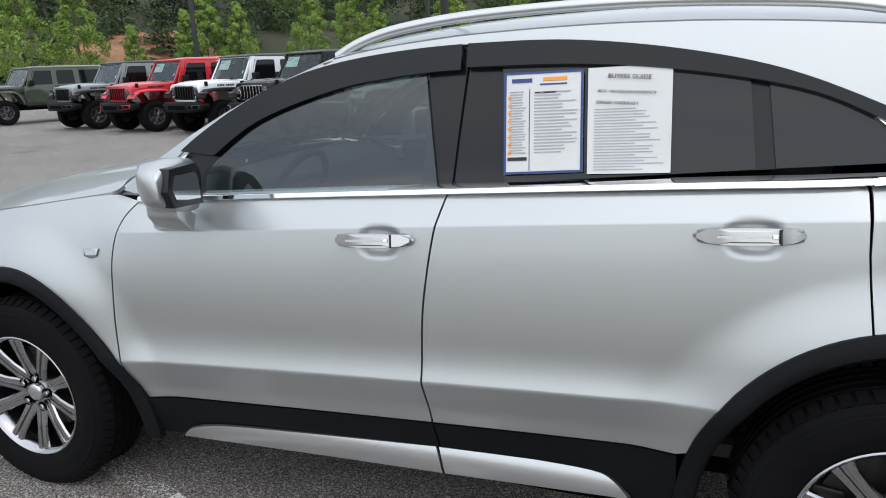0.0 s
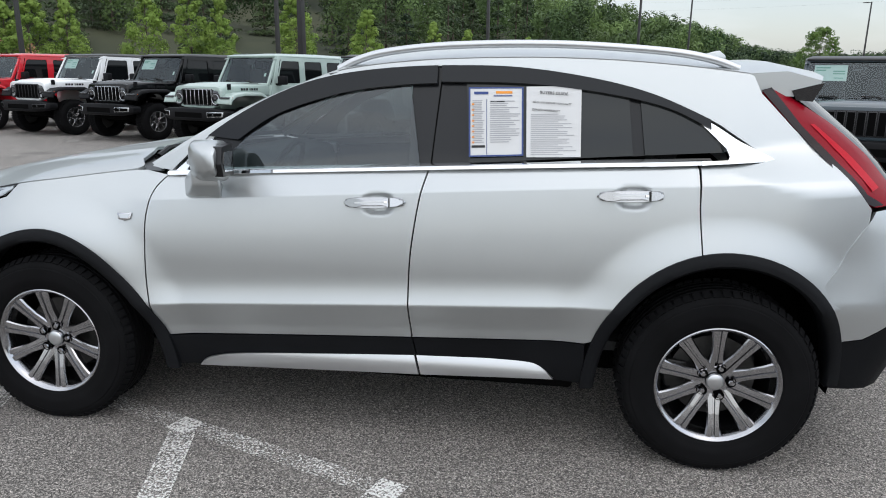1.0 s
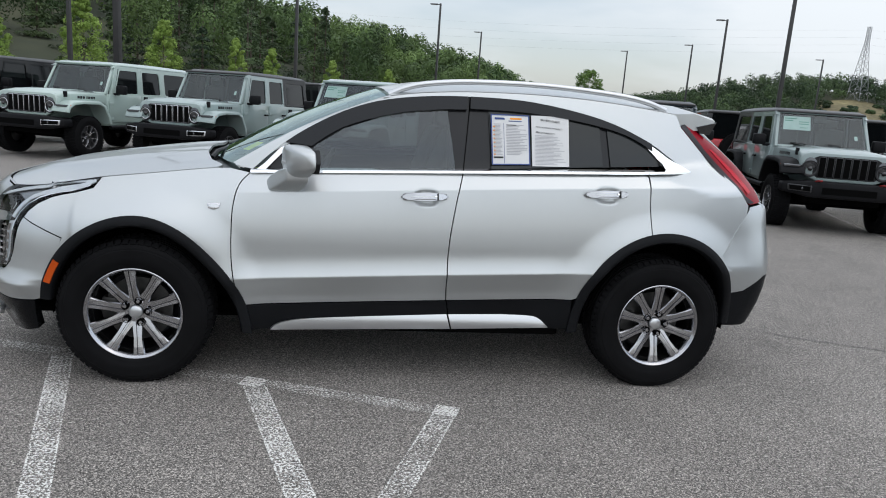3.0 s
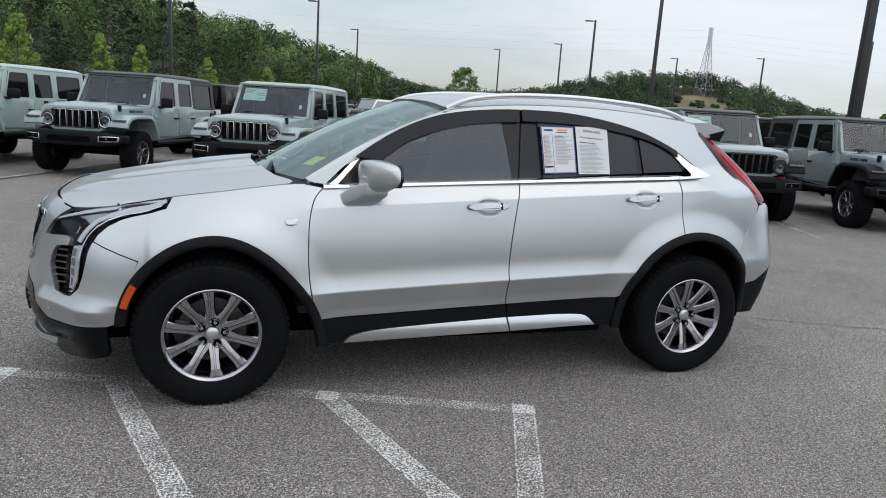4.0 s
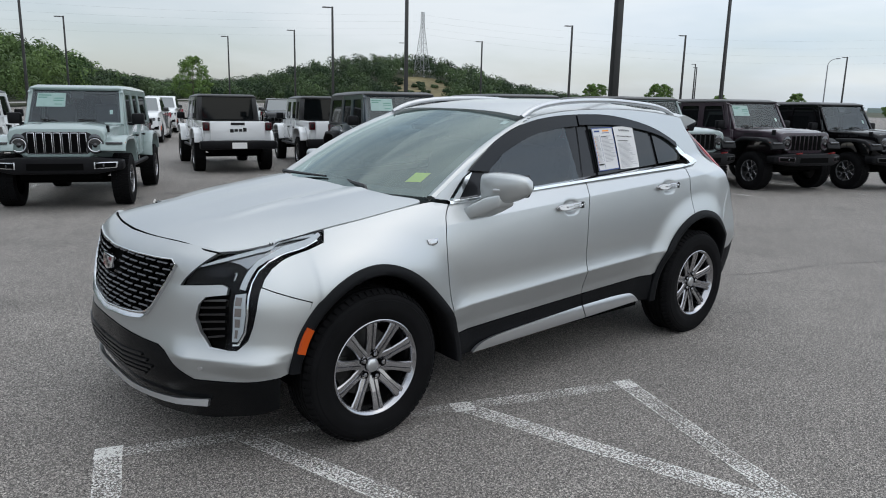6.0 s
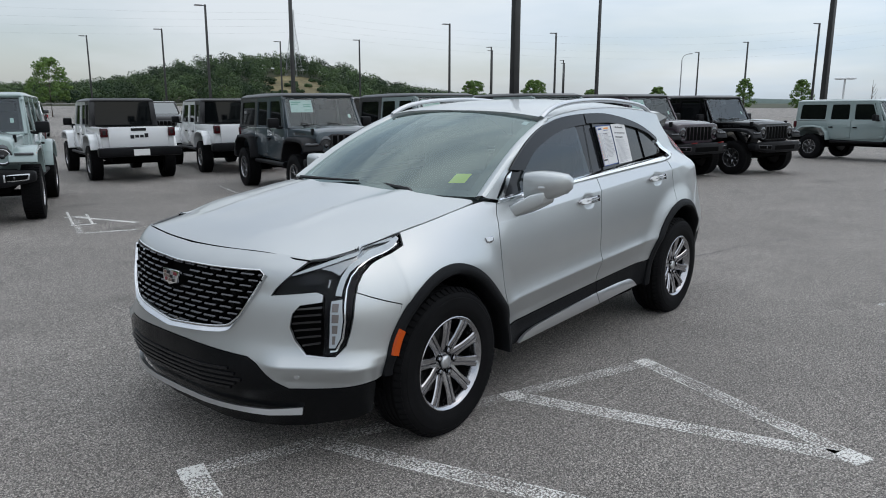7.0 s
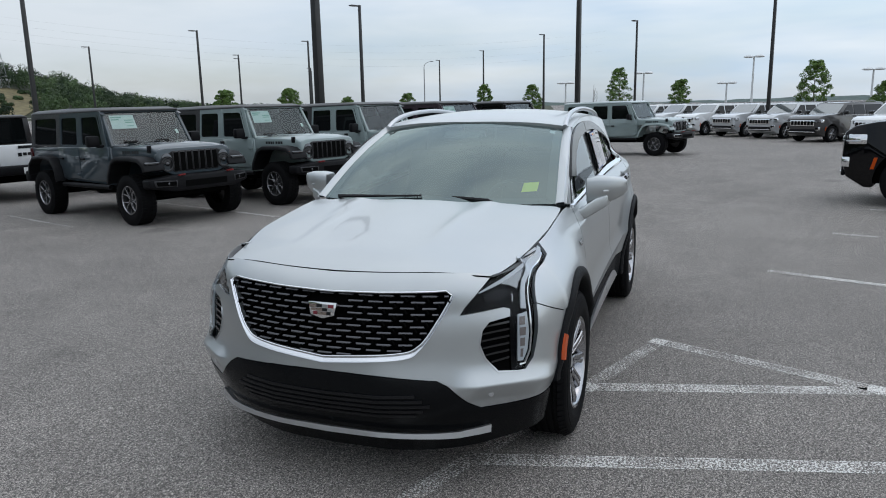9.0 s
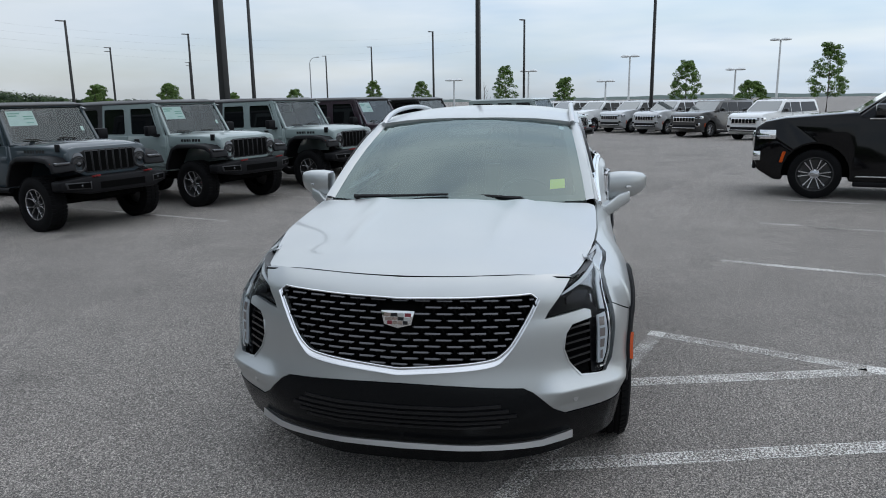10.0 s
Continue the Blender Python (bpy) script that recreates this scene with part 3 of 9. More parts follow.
wing_poly = [(x, z) for x, z in cut_a if z > CLAD_TOP(x)][::-1] + [(0.95, 1.107)] + [(x, fender_z(x) - 0.0008) for x in (1.0, 1.08, 1.2, 1.33, 1.45, 1.52, 1.572)]
wing_arch = [p for p in farch if p[0] > 0.905 and p[1] > CLAD_TOP(p[0]) + 0.002]
wing_poly = sx(*wing_poly) + LAMP_OUT[:5] + WING_JOINT + sx(*wing_arch) + sx((0.886, CLAD_TOP(0.886)))
skin("front_wing", wing_poly, nose, M_SILVER, car, grid=0.02, gap=0.0025)

# quarter panel, C pillar and roof side in one pressing
VIS_TOP = [(0.84, 1.105), (0.74, 1.20), (0.62, 1.295), (0.45, 1.395), (0.28, 1.466), (0.12, 1.505), (-0.08, 1.530), (-0.30, 1.541), (-0.57, 1.538), (-0.85, 1.503), (-1.09, 1.446), (-1.31, 1.354), (-1.40, 1.300), (-1.545, 1.208)]
vis = curve_through(VIS_TOP)
q_arch = [p for p in arch(HUB_R, ARCH_R, 78, 172) if p[1] > 0.5]
edge_line = [(x, roof_c(x) - 0.057) for x in np.linspace(-1.45, 0.19, 24)]
quarter_poly = [(-1.266, BELT(-1.266)), (-1.268, 1.05), (-1.285, 0.877)] + q_arch + [(-1.90, 0.60), (-1.87, 0.75), (-1.87, 0.93), (-1.88, 1.055), (-1.77, 1.19), (-1.62, 1.33), (-1.50, 1.455), (-1.47, 1.52)] + [(float(a), float(b)) for a, b in edge_line] + [(screen(screen_edge(v), v)[0], screen(screen_edge(v), v)[2]) for v in (0.97, 0.8, 0.65, 0.5, 0.35, 0.2, 0.08, 0.0)] + [p for p in vis]
quarter_poly = quarter_poly + [(-1.56, BELT(-1.56) + 0.004), (-1.28, BELT(-1.28) + 0.004)]
skin("body_side", along(quarter_poly), flank_along, M_SILVER, car, grid=0.022, gap=0.002, flip=True, extra=((), CREASES))

# dark shell behind the gaps, its colour standing in for their shade
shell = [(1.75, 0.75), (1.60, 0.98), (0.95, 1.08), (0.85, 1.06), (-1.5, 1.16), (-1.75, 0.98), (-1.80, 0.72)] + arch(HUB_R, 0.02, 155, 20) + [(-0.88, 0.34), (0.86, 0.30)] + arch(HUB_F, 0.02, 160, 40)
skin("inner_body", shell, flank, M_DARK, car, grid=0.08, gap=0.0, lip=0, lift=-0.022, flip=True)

# sills and cladding
def sill_fn(x, z):
    t = (z - 0.27) / 0.2
    return (x, side_y(x, max(z, 0.44)) + 0.004 - 0.02 * (1 - t) ** 2, z)
clad_front = [(0.878, CLAD_TOP(0.878))] + [(0.84, 0.275)] + [(-0.228, 0.295), (-0.192, CLAD_TOP(-0.192))]
clad_rear = [(-0.192, CLAD_TOP(-0.192)), (-0.228, 0.295), (-0.89, 0.315), (-0.885, CLAD_TOP(-0.885))]
skin("door_cladding", clad_front, sill_fn, M_CLAD, car, "textured black lower door cladding", grid=0.06, gap=0.003, lip=0.03, flip=True)
skin("door_cladding", clad_rear, sill_fn, M_CLAD, car, "textured black lower door cladding", grid=0.06, gap=0.003, lip=0.03, flip=True)
st_f = curve_through([(0.735, 0.286), (0.70, 0.318), (0.64, 0.336), (0.54, 0.348), (0.3, 0.360), (-0.2, 0.380)], 4) + [(-0.224, 0.306)]
st_r = [(-0.206, 0.380)] + curve_through([(-0.5, 0.386), (-0.66, 0.383), (-0.72, 0.368), (-0.775, 0.325)], 4) + [(-0.228, 0.306)]


def strip_fn(x, z):
    return (x, side_y(x, 0.44) - 0.012 + 0.016 * (1 - ((z - 0.328) / 0.06) ** 2), z)


for poly in (st_f, st_r):
    skin("sill_strip", poly, strip_fn, M_SATIN, car, "satin silver sill strip", grid=0.08, gap=0.002, lip=0.016, lift=0.016, flip=True)


def arch_trim(hx, a0, a1):
    """The black lip round a wheel opening, turned in to the well."""
    bm = bmesh.new()
    rows = []
    n = 48
    for i in range(n + 1):
        a = a0 + (a1 - a0) * i / n
        row = []
        for dr, dy in ((0.0, -0.012), (0.0, 0.010), (-0.014, 0.015), (-0.027, 0.018), (-0.044, 0.016), (-0.054, 0.004), (-0.054, -0.06), (-0.04, -0.12)):
            x, z = arch_point(hx, a, dr)
            ref = max(z, 0.46)
            if hx > 0:
                y = nose(s_of_x(min(x, 1.87), ref), ref)[1]
            else:
                y = side_y(max(x, -1.86), ref)
            row.append(bm.verts.new((x, y + dy, z)))
        rows.append(row)
    for p, q in zip(rows, rows[1:]):
        for k in range(len(p) - 1):
            bm.faces.new((p[k], q[k], q[k + 1], p[k + 1]))
    bmesh.ops.recalc_face_normals(bm, faces=bm.faces[:])
    return bm


for hx, a0, a1 in ((HUB_F, 4, 193), (HUB_R, -10, 183)):
    t = arch_trim(hx, a0, a1)
    t2 = flip_bm(t)
    part("arch_trim", t, M_CLAD, car, "textured black wheel arch trim", smooth=50)
    part("arch_trim", t2, M_CLAD, car, "textured black wheel arch trim", smooth=50)
    # wheel wells, the depth of their shade given by near-black colour
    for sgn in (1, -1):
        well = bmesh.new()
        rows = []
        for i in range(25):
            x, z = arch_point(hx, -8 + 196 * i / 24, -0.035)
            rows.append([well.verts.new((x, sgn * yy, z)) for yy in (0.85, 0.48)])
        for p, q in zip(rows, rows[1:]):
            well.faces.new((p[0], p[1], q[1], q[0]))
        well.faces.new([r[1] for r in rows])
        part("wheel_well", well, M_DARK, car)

# bonnet


lip_x = spline([0.0, 0.15, 0.3, 0.45, 0.56, 0.61, 0.66], [2.160, 2.155, 2.140, 2.110, 2.077, 2.056, 2.018])
lip_z = spline([0.0, 0.15, 0.3, 0.45, 0.56, 0.61, 0.66], [0.967, 0.970, 0.974, 0.977, 0.974, 0.968, 0.953])


def hood_lip(y):
    """The bonnet's front edge at a distance from the middle: x and z."""
    return (lip_x(y), lip_z(y))


LIP_Y = (0.0, 0.15, 0.3, 0.45, 0.56, 0.61)
hood_out = [(hood_lip(y)[0], y) for y in LIP_Y] + [(2.01, 0.645), (1.95, 0.675)] + [(x, fender_y(x) - 0.001) for x in (1.85, 1.7, 1.57, 1.4, 1.25, 1.12)] + [(1.05, 0.757), (1.01, 0.750), (0.995, 0.725), (1.01, 0.69), (1.07, 0.60), (1.135, 0.35), (1.16, 0.0)]
hood_poly = hood_out + [(x, -y) for x, y in hood_out[::-1][1:-1]]
skin("bonnet", hood_poly, hood, M_SILVER, car, "silver bonnet with two soft ridges", both=False, grid=0.05, gap=0.0015)
gap_pts = [(hood_lip(abs(y))[0] + 0.0015, y, hood(hood_lip(abs(y))[0], y)[2] - 0.0005 + 0.0035 * smooth01(0.25, 0.50, abs(y))) for y in np.linspace(-0.655, 0.655, 27)]
part("bonnet_seal", tube_bm(gap_pts, 0.0048, 6), M_DARK, car, smooth=60)
for sg in (1, -1):
    seal = [(p[0], sg * (p[1] + 0.0004), p[2]) for p in (nose(a, z) for a, z in WING_JOINT)]
    part("bumper_seal", tube_bm(seal, 0.0028, 6), M_DARK, car, smooth=60)
under = [(2.05, 0.0), (1.97, 0.45), (1.86, 0.56), (1.56, 0.70), (1.1, 0.70), (1.0, 0.0), (1.1, -0.70), (1.56, -0.70), (1.86, -0.56), (1.97, -0.45)]
skin("engine_bay", under, hood, M_DARK, car, both=False, grid=0.15, gap=0, lip=0, lift=-0.03)
# cowl
cowl = [(1.13, -0.72), (1.16, 0.0), (1.13, 0.72), (0.90, 0.735), (0.98, 0.5), (1.06, 0.0), (0.98, -0.5), (0.90, -0.735)]
skin("cowl", cowl, lambda x, y: (x, y, 1.118 - 0.02 * (abs(y) / 0.7) ** 2), M_BLACK, car, "black plastic cowl below the windscreen", both=False, grid=0.2, gap=0, lip=0.02)

# nose: strip between bonnet and grille, and bumper
grille_half = curve_through([(0.0, 0.897), (0.25, 0.901), (0.505, 0.910)], 4) + [(0.530, 0.893)] + curve_through([(0.505, 0.835), (0.445, 0.725), (0.405, 0.678), (0.35, 0.652), (0.18, 0.633), (0.0, 0.618)], 4)
mask_half = sy(*[(y, hood_lip(y)[1] - 0.003) for y in LIP_Y]) + sy((0.655, 0.952), (0.61, 0.882), (0.575, 0.835)) + WEDGE_LOW + VENT_OUT + LAMP_OUT[:4:-1] + WING_JOINT
mask_half += [(s_of_x(p[0], p[1]), p[1]) for p in arch(HUB_F, ARCH_R, 34, 4, 8) if p[1] > 0.42]
mask_half += sx((1.865, 0.415)) + sy((0.72, 0.403), (0.645, 0.402), (0.60, 0.435), (0.525, 0.512), (0.485, 0.535), (0.25, 0.552), (0.0, 0.557))
g_in = [(s_of_y(y, z), z) for y, z in grille_half]
# the painted nose is a half with the grille's opening cut out of its inner edge
nose_upper = mask_half + g_in[::-1]
skin("front_bumper", nose_upper, nose, M_SILVER, car, "silver front bumper cover", grid=0.016, gap=0.0, lip=0.02)
# lower black bumper
low_half = sy((0.0, 0.554), (0.25, 0.549), (0.485, 0.532), (0.525, 0.509), (0.60, 0.432), (0.645, 0.399), (0.72, 0.400)) + sx((1.868, 0.412), (1.862, 0.40), (1.86, 0.26)) + sy((0.62, 0.19), (0.3, 0.165), (0.0, 0.16))
skin("lower_bumper", low_half, nose, M_BUMPER, car, "textured black lower front bumper", grid=0.06, gap=0.0, lip=0.05, lift=0.004)
# lower intake bars
for k in range(5):
    z0 = 0.365 + 0.022 * k
    y1 = 0.46 - 0.03 * abs(k - 2)
    p = sy((0.0, z0), (0.25, z0 + 0.004), (y1, z0 + 0.012), (y1, z0 + 0.024), (0.25, z0 + 0.016), (0.0, z0 + 0.012))
    skin("intake_bar", p, nose, M_BLACK, car, grid=0.12, gap=0.0, lip=0.014, lift=0.010)
# skid strip
skid = sy((0.0, 0.283), (0.2, 0.285), (0.40, 0.286), (0.55, 0.290), (0.668, 0.304), (0.668, 0.272), (0.55, 0.264), (0.40, 0.264), (0.2, 0.263), (0.0, 0.259))


def skid_fn(s, z):
    p, q = nose(s, 0.34), nose(s, z)
    return (max(p[0], q[0]) - 0.02 + 0.22 * (0.34 - z), p[1], z)


skin("skid_strip", skid, skid_fn, M_SATIN, car, "satin silver strip along the front bumper", grid=0.08, gap=0.0, lip=0.02, lift=0.014)
# grille
g_frame_out = [(s_of_y(y, z), z) for y, z in grille_half]
M_BAND = material("satin_chrome", (0.72, 0.73, 0.75), rough=0.2, metal=0.95)
ring_half = [Vector(nose(s, z)) for s, z in g_frame_out]
ring_all = ring_half + [Vector((p.x, -p.y, p.z)) for p in ring_half[::-1]][:-1]
ring_all = [p + Vector((0.004, 0, 0)) for p in ring_all + ring_all[:1]]
part("grille_frame", tube_bm(ring_all, 0.0045, 8, cap=False), M_CHROME, car, "bright chrome surround of the grille", smooth=60)
low_edge = grille_half[grille_half.index((0.530, 0.893)):]
band = bmesh.new()
rows = []
for k, (y, z) in enumerate(low_edge):
    w = 0.012 + 0.012 * smooth01(0.3, 0.6, k / (len(low_edge) - 1))
    p, q = Vector(low_edge[max(k - 1, 0)]), Vector(low_edge[min(k + 1, len(low_edge) - 1)])
    d = (q - p).normalized()
    if k == len(low_edge) - 1:
        d = Vector((-1, 0))
    yo, zo = max(y - d.y * w, 0.0), z + d.x * w
    a, b = Vector(nose(s_of_y(max(y, 0.0), z), z)), Vector(nose(s_of_y(yo, zo), zo))
    rows.append([band.verts.new(v) for v in (a + Vector((-0.004, 0, 0)), a.lerp(b, 0.8) + Vector((0.014, 0, 0)), b + Vector((0.016, 0, 0)), b + Vector((-0.004, 0, 0)))])
for p, q in zip(rows, rows[1:]):
    for k in range(3):
        band.faces.new((p[k], p[k + 1], q[k + 1], q[k]))
bmesh.ops.recalc_face_normals(band, faces=band.faces[:])
band2 = flip_bm(band)
for b in (band, band2):
    part("grille_band", b, M_BAND, car, "satin chrome band below the grille", smooth=40)
skin("grille_backing", g_frame_out, nose, M_DARK, car, grid=0.1, gap=0.0, lip=0, lift=-0.035)


def grille_width(z):
    """Half width of the grille's opening at a height."""
    return float(np.interp(z, [0.618, 0.633, 0.652, 0.678, 0.725, 0.835, 0.893], [0.0, 0.18, 0.35, 0.405, 0.445, 0.505, 0.528]))


def grille_bar():
    bm = bmesh.new()
    w = 0.5
    pr = [(-0.004, -0.0065), (0.014, -0.0045), (0.016, -0.0005), (0.011, 0.0045), (-0.004, 0.0065)]
    rows = []
    for yy, k in ((-w, 0.5), (-w * 0.8, 1.0), (w * 0.8, 1.0), (w, 0.5)):
        rows.append([bm.verts.new((a * k, yy, b * k + abs(yy) * 0.0)) for a, b in pr])
    for p, q in zip(rows, rows[1:]):
        for i in range(5):
            bm.faces.new((p[i], p[(i + 1) % 5], q[(i + 1) % 5], q[i]))
    bm.faces.new(rows[0]), bm.faces.new(rows[-1][::-1])
    bmesh.ops.recalc_face_normals(bm, faces=bm.faces[:])
    me = bpy.data.meshes.new("grille_bar")
    bm.to_mesh(me)
    bm.free()
    me.materials.append(M_GBAR)
    return me


M_GBAR = material("dark_chrome", (0.10, 0.10, 0.105), rough=0.25, metal=1.0)
bar_mesh = grille_bar()
link_bm = box_bm(-0.006, 0.010, -0.0035, 0.0035, -0.0125, 0.0125, 0.0015, 1)
link_mesh = bpy.data.meshes.new("grille_link")
link_bm.to_mesh(link_mesh)
link_bm.free()
link_mesh.materials.append(M_DARK)
grille = new("grille")
grille.parent = car
for r in range(11):
    z = 0.632 + 0.0255 * r
    hw = grille_width(z) - 0.012
    pitch = 0.088
    n0 = -8 + (0.5 if r % 2 else 0.0)
    for i in range(17):
        y0, y1 = (n0 + i) * pitch - 0.036, (n0 + i) * pitch + 0.036
        y0, y1 = max(y0, -hw), min(y1, hw)
        if y1 - y0 < 0.02:
            continue
        if abs((y0 + y1) / 2) < 0.085 and 0.775 < z < 0.868:
            continue
        ym = (y0 + y1) / 2
        p = Vector(nose(s_of_y(abs(ym), z), z))
        q = Vector(nose(s_of_y(min(abs(ym) + 0.02, 0.6), z), z))
        ang = math.atan2(p.x - q.x, q.y - p.y + 1e-6) * (1 if ym >= 0 else -1)
        if r < 10 and y1 - y0 > 0.05 and not (abs(ym) < 0.13 and 0.74 < z < 0.868):
            for sd in (1, -1):
                lk = new("grille_link", link_mesh)
                lk.parent = grille
                lk.matrix_local = Matrix.Translation((p.x - 0.020, ym + sd * 0.040, z + 0.0128)) @ Matrix.Rotation(ang, 4, "Z") @ Matrix.Rotation(sd * 0.45, 4, "X")
        b = new("grille_bar", bar_mesh)
        b.parent = grille
        b.matrix_local = Matrix.LocRotScale((p.x - 0.016, ym, z), Euler((0, 0, ang)), (1, y1 - y0, 1))
# crest on the grille
cb = prism_bm([(-0.062, 0.030), (0.062, 0.030), (0.050, -0.022), (0.0, -0.036), (-0.050, -0.022)], -0.010, 0.010, bevel=0.003, plane="yz")
crest = part("crest", cb, M_CHROME, car, "chrome shield badge with coloured fields on the grille", smooth=30)
crest.matrix_local = pose(2.292, 0, 0.822, 0, -8, 0) @ Matrix.Diagonal((1, 1.1, 1.1, 1))
M_CRED = material("crest_red", (0.16, 0.02, 0.03), rough=0.3)
for k in range(4):
    for r, (za, zb, hw_) in enumerate(((0.008, 0.021, 0.050), (-0.006, 0.006, 0.046), (-0.021, -0.008, 0.038))):
        ya = -hw_ + 2 * hw_ * k / 4
        part("crest_panel", box_bm(0.010, 0.0122, ya + 0.001, ya + hw_ / 2 - 0.001, za, zb), (M_GOLD, M_CRED, M_BLACK, M_GOLD, M_SATIN)[(k * 2 + r * 3) % 5], crest)

# head lamps: a wedge along the bonnet's edge that turns down the corner of the bumper
def ribbon(line, widths):
    """A band round a line on the nose."""
    a, b = [], []
    for k, p in enumerate(line):
        d = Vector(line[min(k + 1, len(line) - 1)]) - Vector(line[max(k - 1, 0)])
        n = Vector((-d.y, d.x)).normalized() * widths[k] / 2
        a.append((p[0] + n.x, p[1] + n.y))
        b.append((p[0] - n.x, p[1] - n.y))
    return a + b[::-1]


LAMP_TOP = sx((1.572, 1.020), (1.70, 0.997), (1.85, 0.969)) + sy((0.66, 0.952), (0.61, 0.882), (0.575, 0.835))
lamp_outline = LAMP_TOP + WEDGE_LOW + [(0.780, 0.79), (0.786, 0.551)] + LAMP_OUT[::-1]
M_REFLECT = material("lamp_reflector", (0.30, 0.305, 0.31), rough=0.2, metal=0.9)
M_INNER = material("lamp_black_interior", (0.004, 0.004, 0.005), rough=0.25, spec=0.10)
M_PROJECT = material("projector_bezel", (0.010, 0.010, 0.012), rough=0.2, spec=0.2)
skin("headlight_housing", lamp_outline, nose, M_INNER, car, grid=0.04, gap=0.003, lip=0, lift=-0.028)
skin("headlight_lens", lamp_outline, nose, M_LENS, car, "clear headlight lens", grid=0.04, gap=0.003, lip=0.02, lift=0.001)
refl = [(1.285, 1.012), (1.10, 0.990), (0.90, 0.972), (0.76, 0.944), (0.70, 0.924), (0.79, 0.906), (0.842, 0.888), (0.870, 0.916), (0.93, 0.938), (1.10, 0.952), (1.21, 0.982)]
skin("headlight_reflector", refl, nose, M_REFLECT, car, grid=0.04, gap=0.002, lip=0, lift=-0.016)
proj = [(0.66, 0.845), (0.755, 0.852), (0.79, 0.890), (0.70, 0.900), (0.655, 0.88)]
skin("projector", proj, nose, M_PROJECT, car, "dark projector block inside the headlight", grid=0.04, gap=0.002, lip=0.012, lift=-0.012)
skin("projector_mark", ribbon([(0.792, 0.842), (0.797, 0.868), (0.788, 0.872)], [0.006, 0.006, 0.005]), nose, M_LED, car, grid=0.04, gap=0.0, lip=0, lift=-0.008)
fill = bmesh.new()
rows = []
for x in np.linspace(2.05, 1.575, 20):
    x = float(x)
    zt = float(np.interp(x, [1.572, 1.70, 1.85, 2.01, 2.06], [1.020, 0.997, 0.969, 0.952, 0.936]))
    p = Vector(nose(s_of_x(x, zt), zt))
    ye = float(np.interp(x, [1.85, 1.95, 2.01, 2.056], [fender_y(1.85) - 0.001, 0.675, 0.645, 0.61])) if x > 1.85 else fender_y(x) - 0.001
    q = Vector(hood(x, ye))
    rows.append([fill.verts.new(v) for v in (p + Vector((0.0, 0.0, -0.003)), p.lerp(q, 0.5) + Vector((0, 0, 0.001)), q + Vector((0, 0, -0.004)))])
for p, q in zip(rows, rows[1:]):
    for k in range(2):
        fill.faces.new((p[k], p[k + 1], q[k + 1], q[k]))
bmesh.ops.recalc_face_normals(fill, faces=fill.faces[:])
fill2 = flip_bm(fill)
for b in (fill, fill2):
    part("lamp_rim", b, M_BLACK, car, "black seal between headlight and bonnet", smooth=60)
# light guides: along the top edge, and down the corner
g_top = ribbon([(1.26, 1.006), (1.10, 0.986), (0.95, 0.970), (0.84, 0.957), (0.75, 0.937), (0.68, 0.914), (0.630, 0.892)], [0.010, 0.014, 0.016, 0.018, 0.018, 0.014, 0.006])
skin("light_guide", g_top, nose, M_LED, car, "clear upper light guide of the headlight", grid=0.04, gap=0.0, lip=0.006, lift=-0.004)
g_low = ribbon([(1.282, 1.008), (1.235, 0.985), (1.17, 0.964), (1.06, 0.945), (0.94, 0.930), (0.885, 0.908), (0.862, 0.872), (0.850, 0.835), (0.846, 0.808)], [0.012, 0.018, 0.022, 0.022, 0.024, 0.028, 0.030, 0.030, 0.030])
skin("light_guide", g_low, nose, M_LED, car, "clear light guide that bends down the corner", grid=0.03, gap=0.0, lip=0.006, lift=-0.002)
g_step = ribbon([(1.26, 0.985), (1.17, 0.952), (1.05, 0.932), (0.955, 0.912), (0.905, 0.880), (0.885, 0.835), (0.882, 0.790), (0.880, 0.70), (0.866, 0.625), (0.838, 0.573), (0.815, 0.571)], [0.006] * 6 + [0.008] * 5)
skin("lamp_trim", g_step, nose, M_CHROME, car, "chrome edge down the headlight", grid=0.03, gap=0.0, lip=0.004, lift=-0.003)
drop = [(0.815, 0.788), (0.868, 0.796), (0.872, 0.705), (0.857, 0.625), (0.834, 0.583), (0.808, 0.583), (0.811, 0.69)]
skin("running_light", drop, nose, M_LED, car, "clear vertical running light at the bumper corner", grid=0.04, gap=0.001, lip=0.008, lift=-0.008)
M_HEADCELL = material("lamp_cell", (0.20, 0.17, 0.16), rough=0.2, coat=0.5)
for k in range(4):
    z0 = 0.600 + 0.047 * k
    x0 = float(np.interp(z0, [0.58, 0.63, 0.70, 0.80], [0.826, 0.840, 0.850, 0.848]))
    skin("light_cell", [(0.820, z0), (x0, z0), (x0 + 0.004, z0 + 0.036), (0.822, z0 + 0.036)], nose, M_HEADCELL, car, grid=0.2, gap=0.0, lip=0.0, lift=-0.005)
# side vent beside the lamp
skin("corner_vent", VENT_OUT, nose, M_DARK, car, "black corner vent with slats", grid=0.05, gap=0.0, lip=0.0, lift=-0.04)
for k in range(6):
    z0 = 0.588 + 0.031 * k
    ya = float(np.interp(z0, [0.556, 0.615, 0.672, 0.732, 0.766], [0.728, 0.674, 0.650, 0.658, 0.684])) + 0.004
    skin("vent_slat", [(ya, z0), (0.775, z0 + 0.012), (0.775, z0 + 0.022), (ya, z0 + 0.008)], nose, M_GLOSS, car, grid=0.06, gap=0.0, lip=0.03, lift=-0.010)
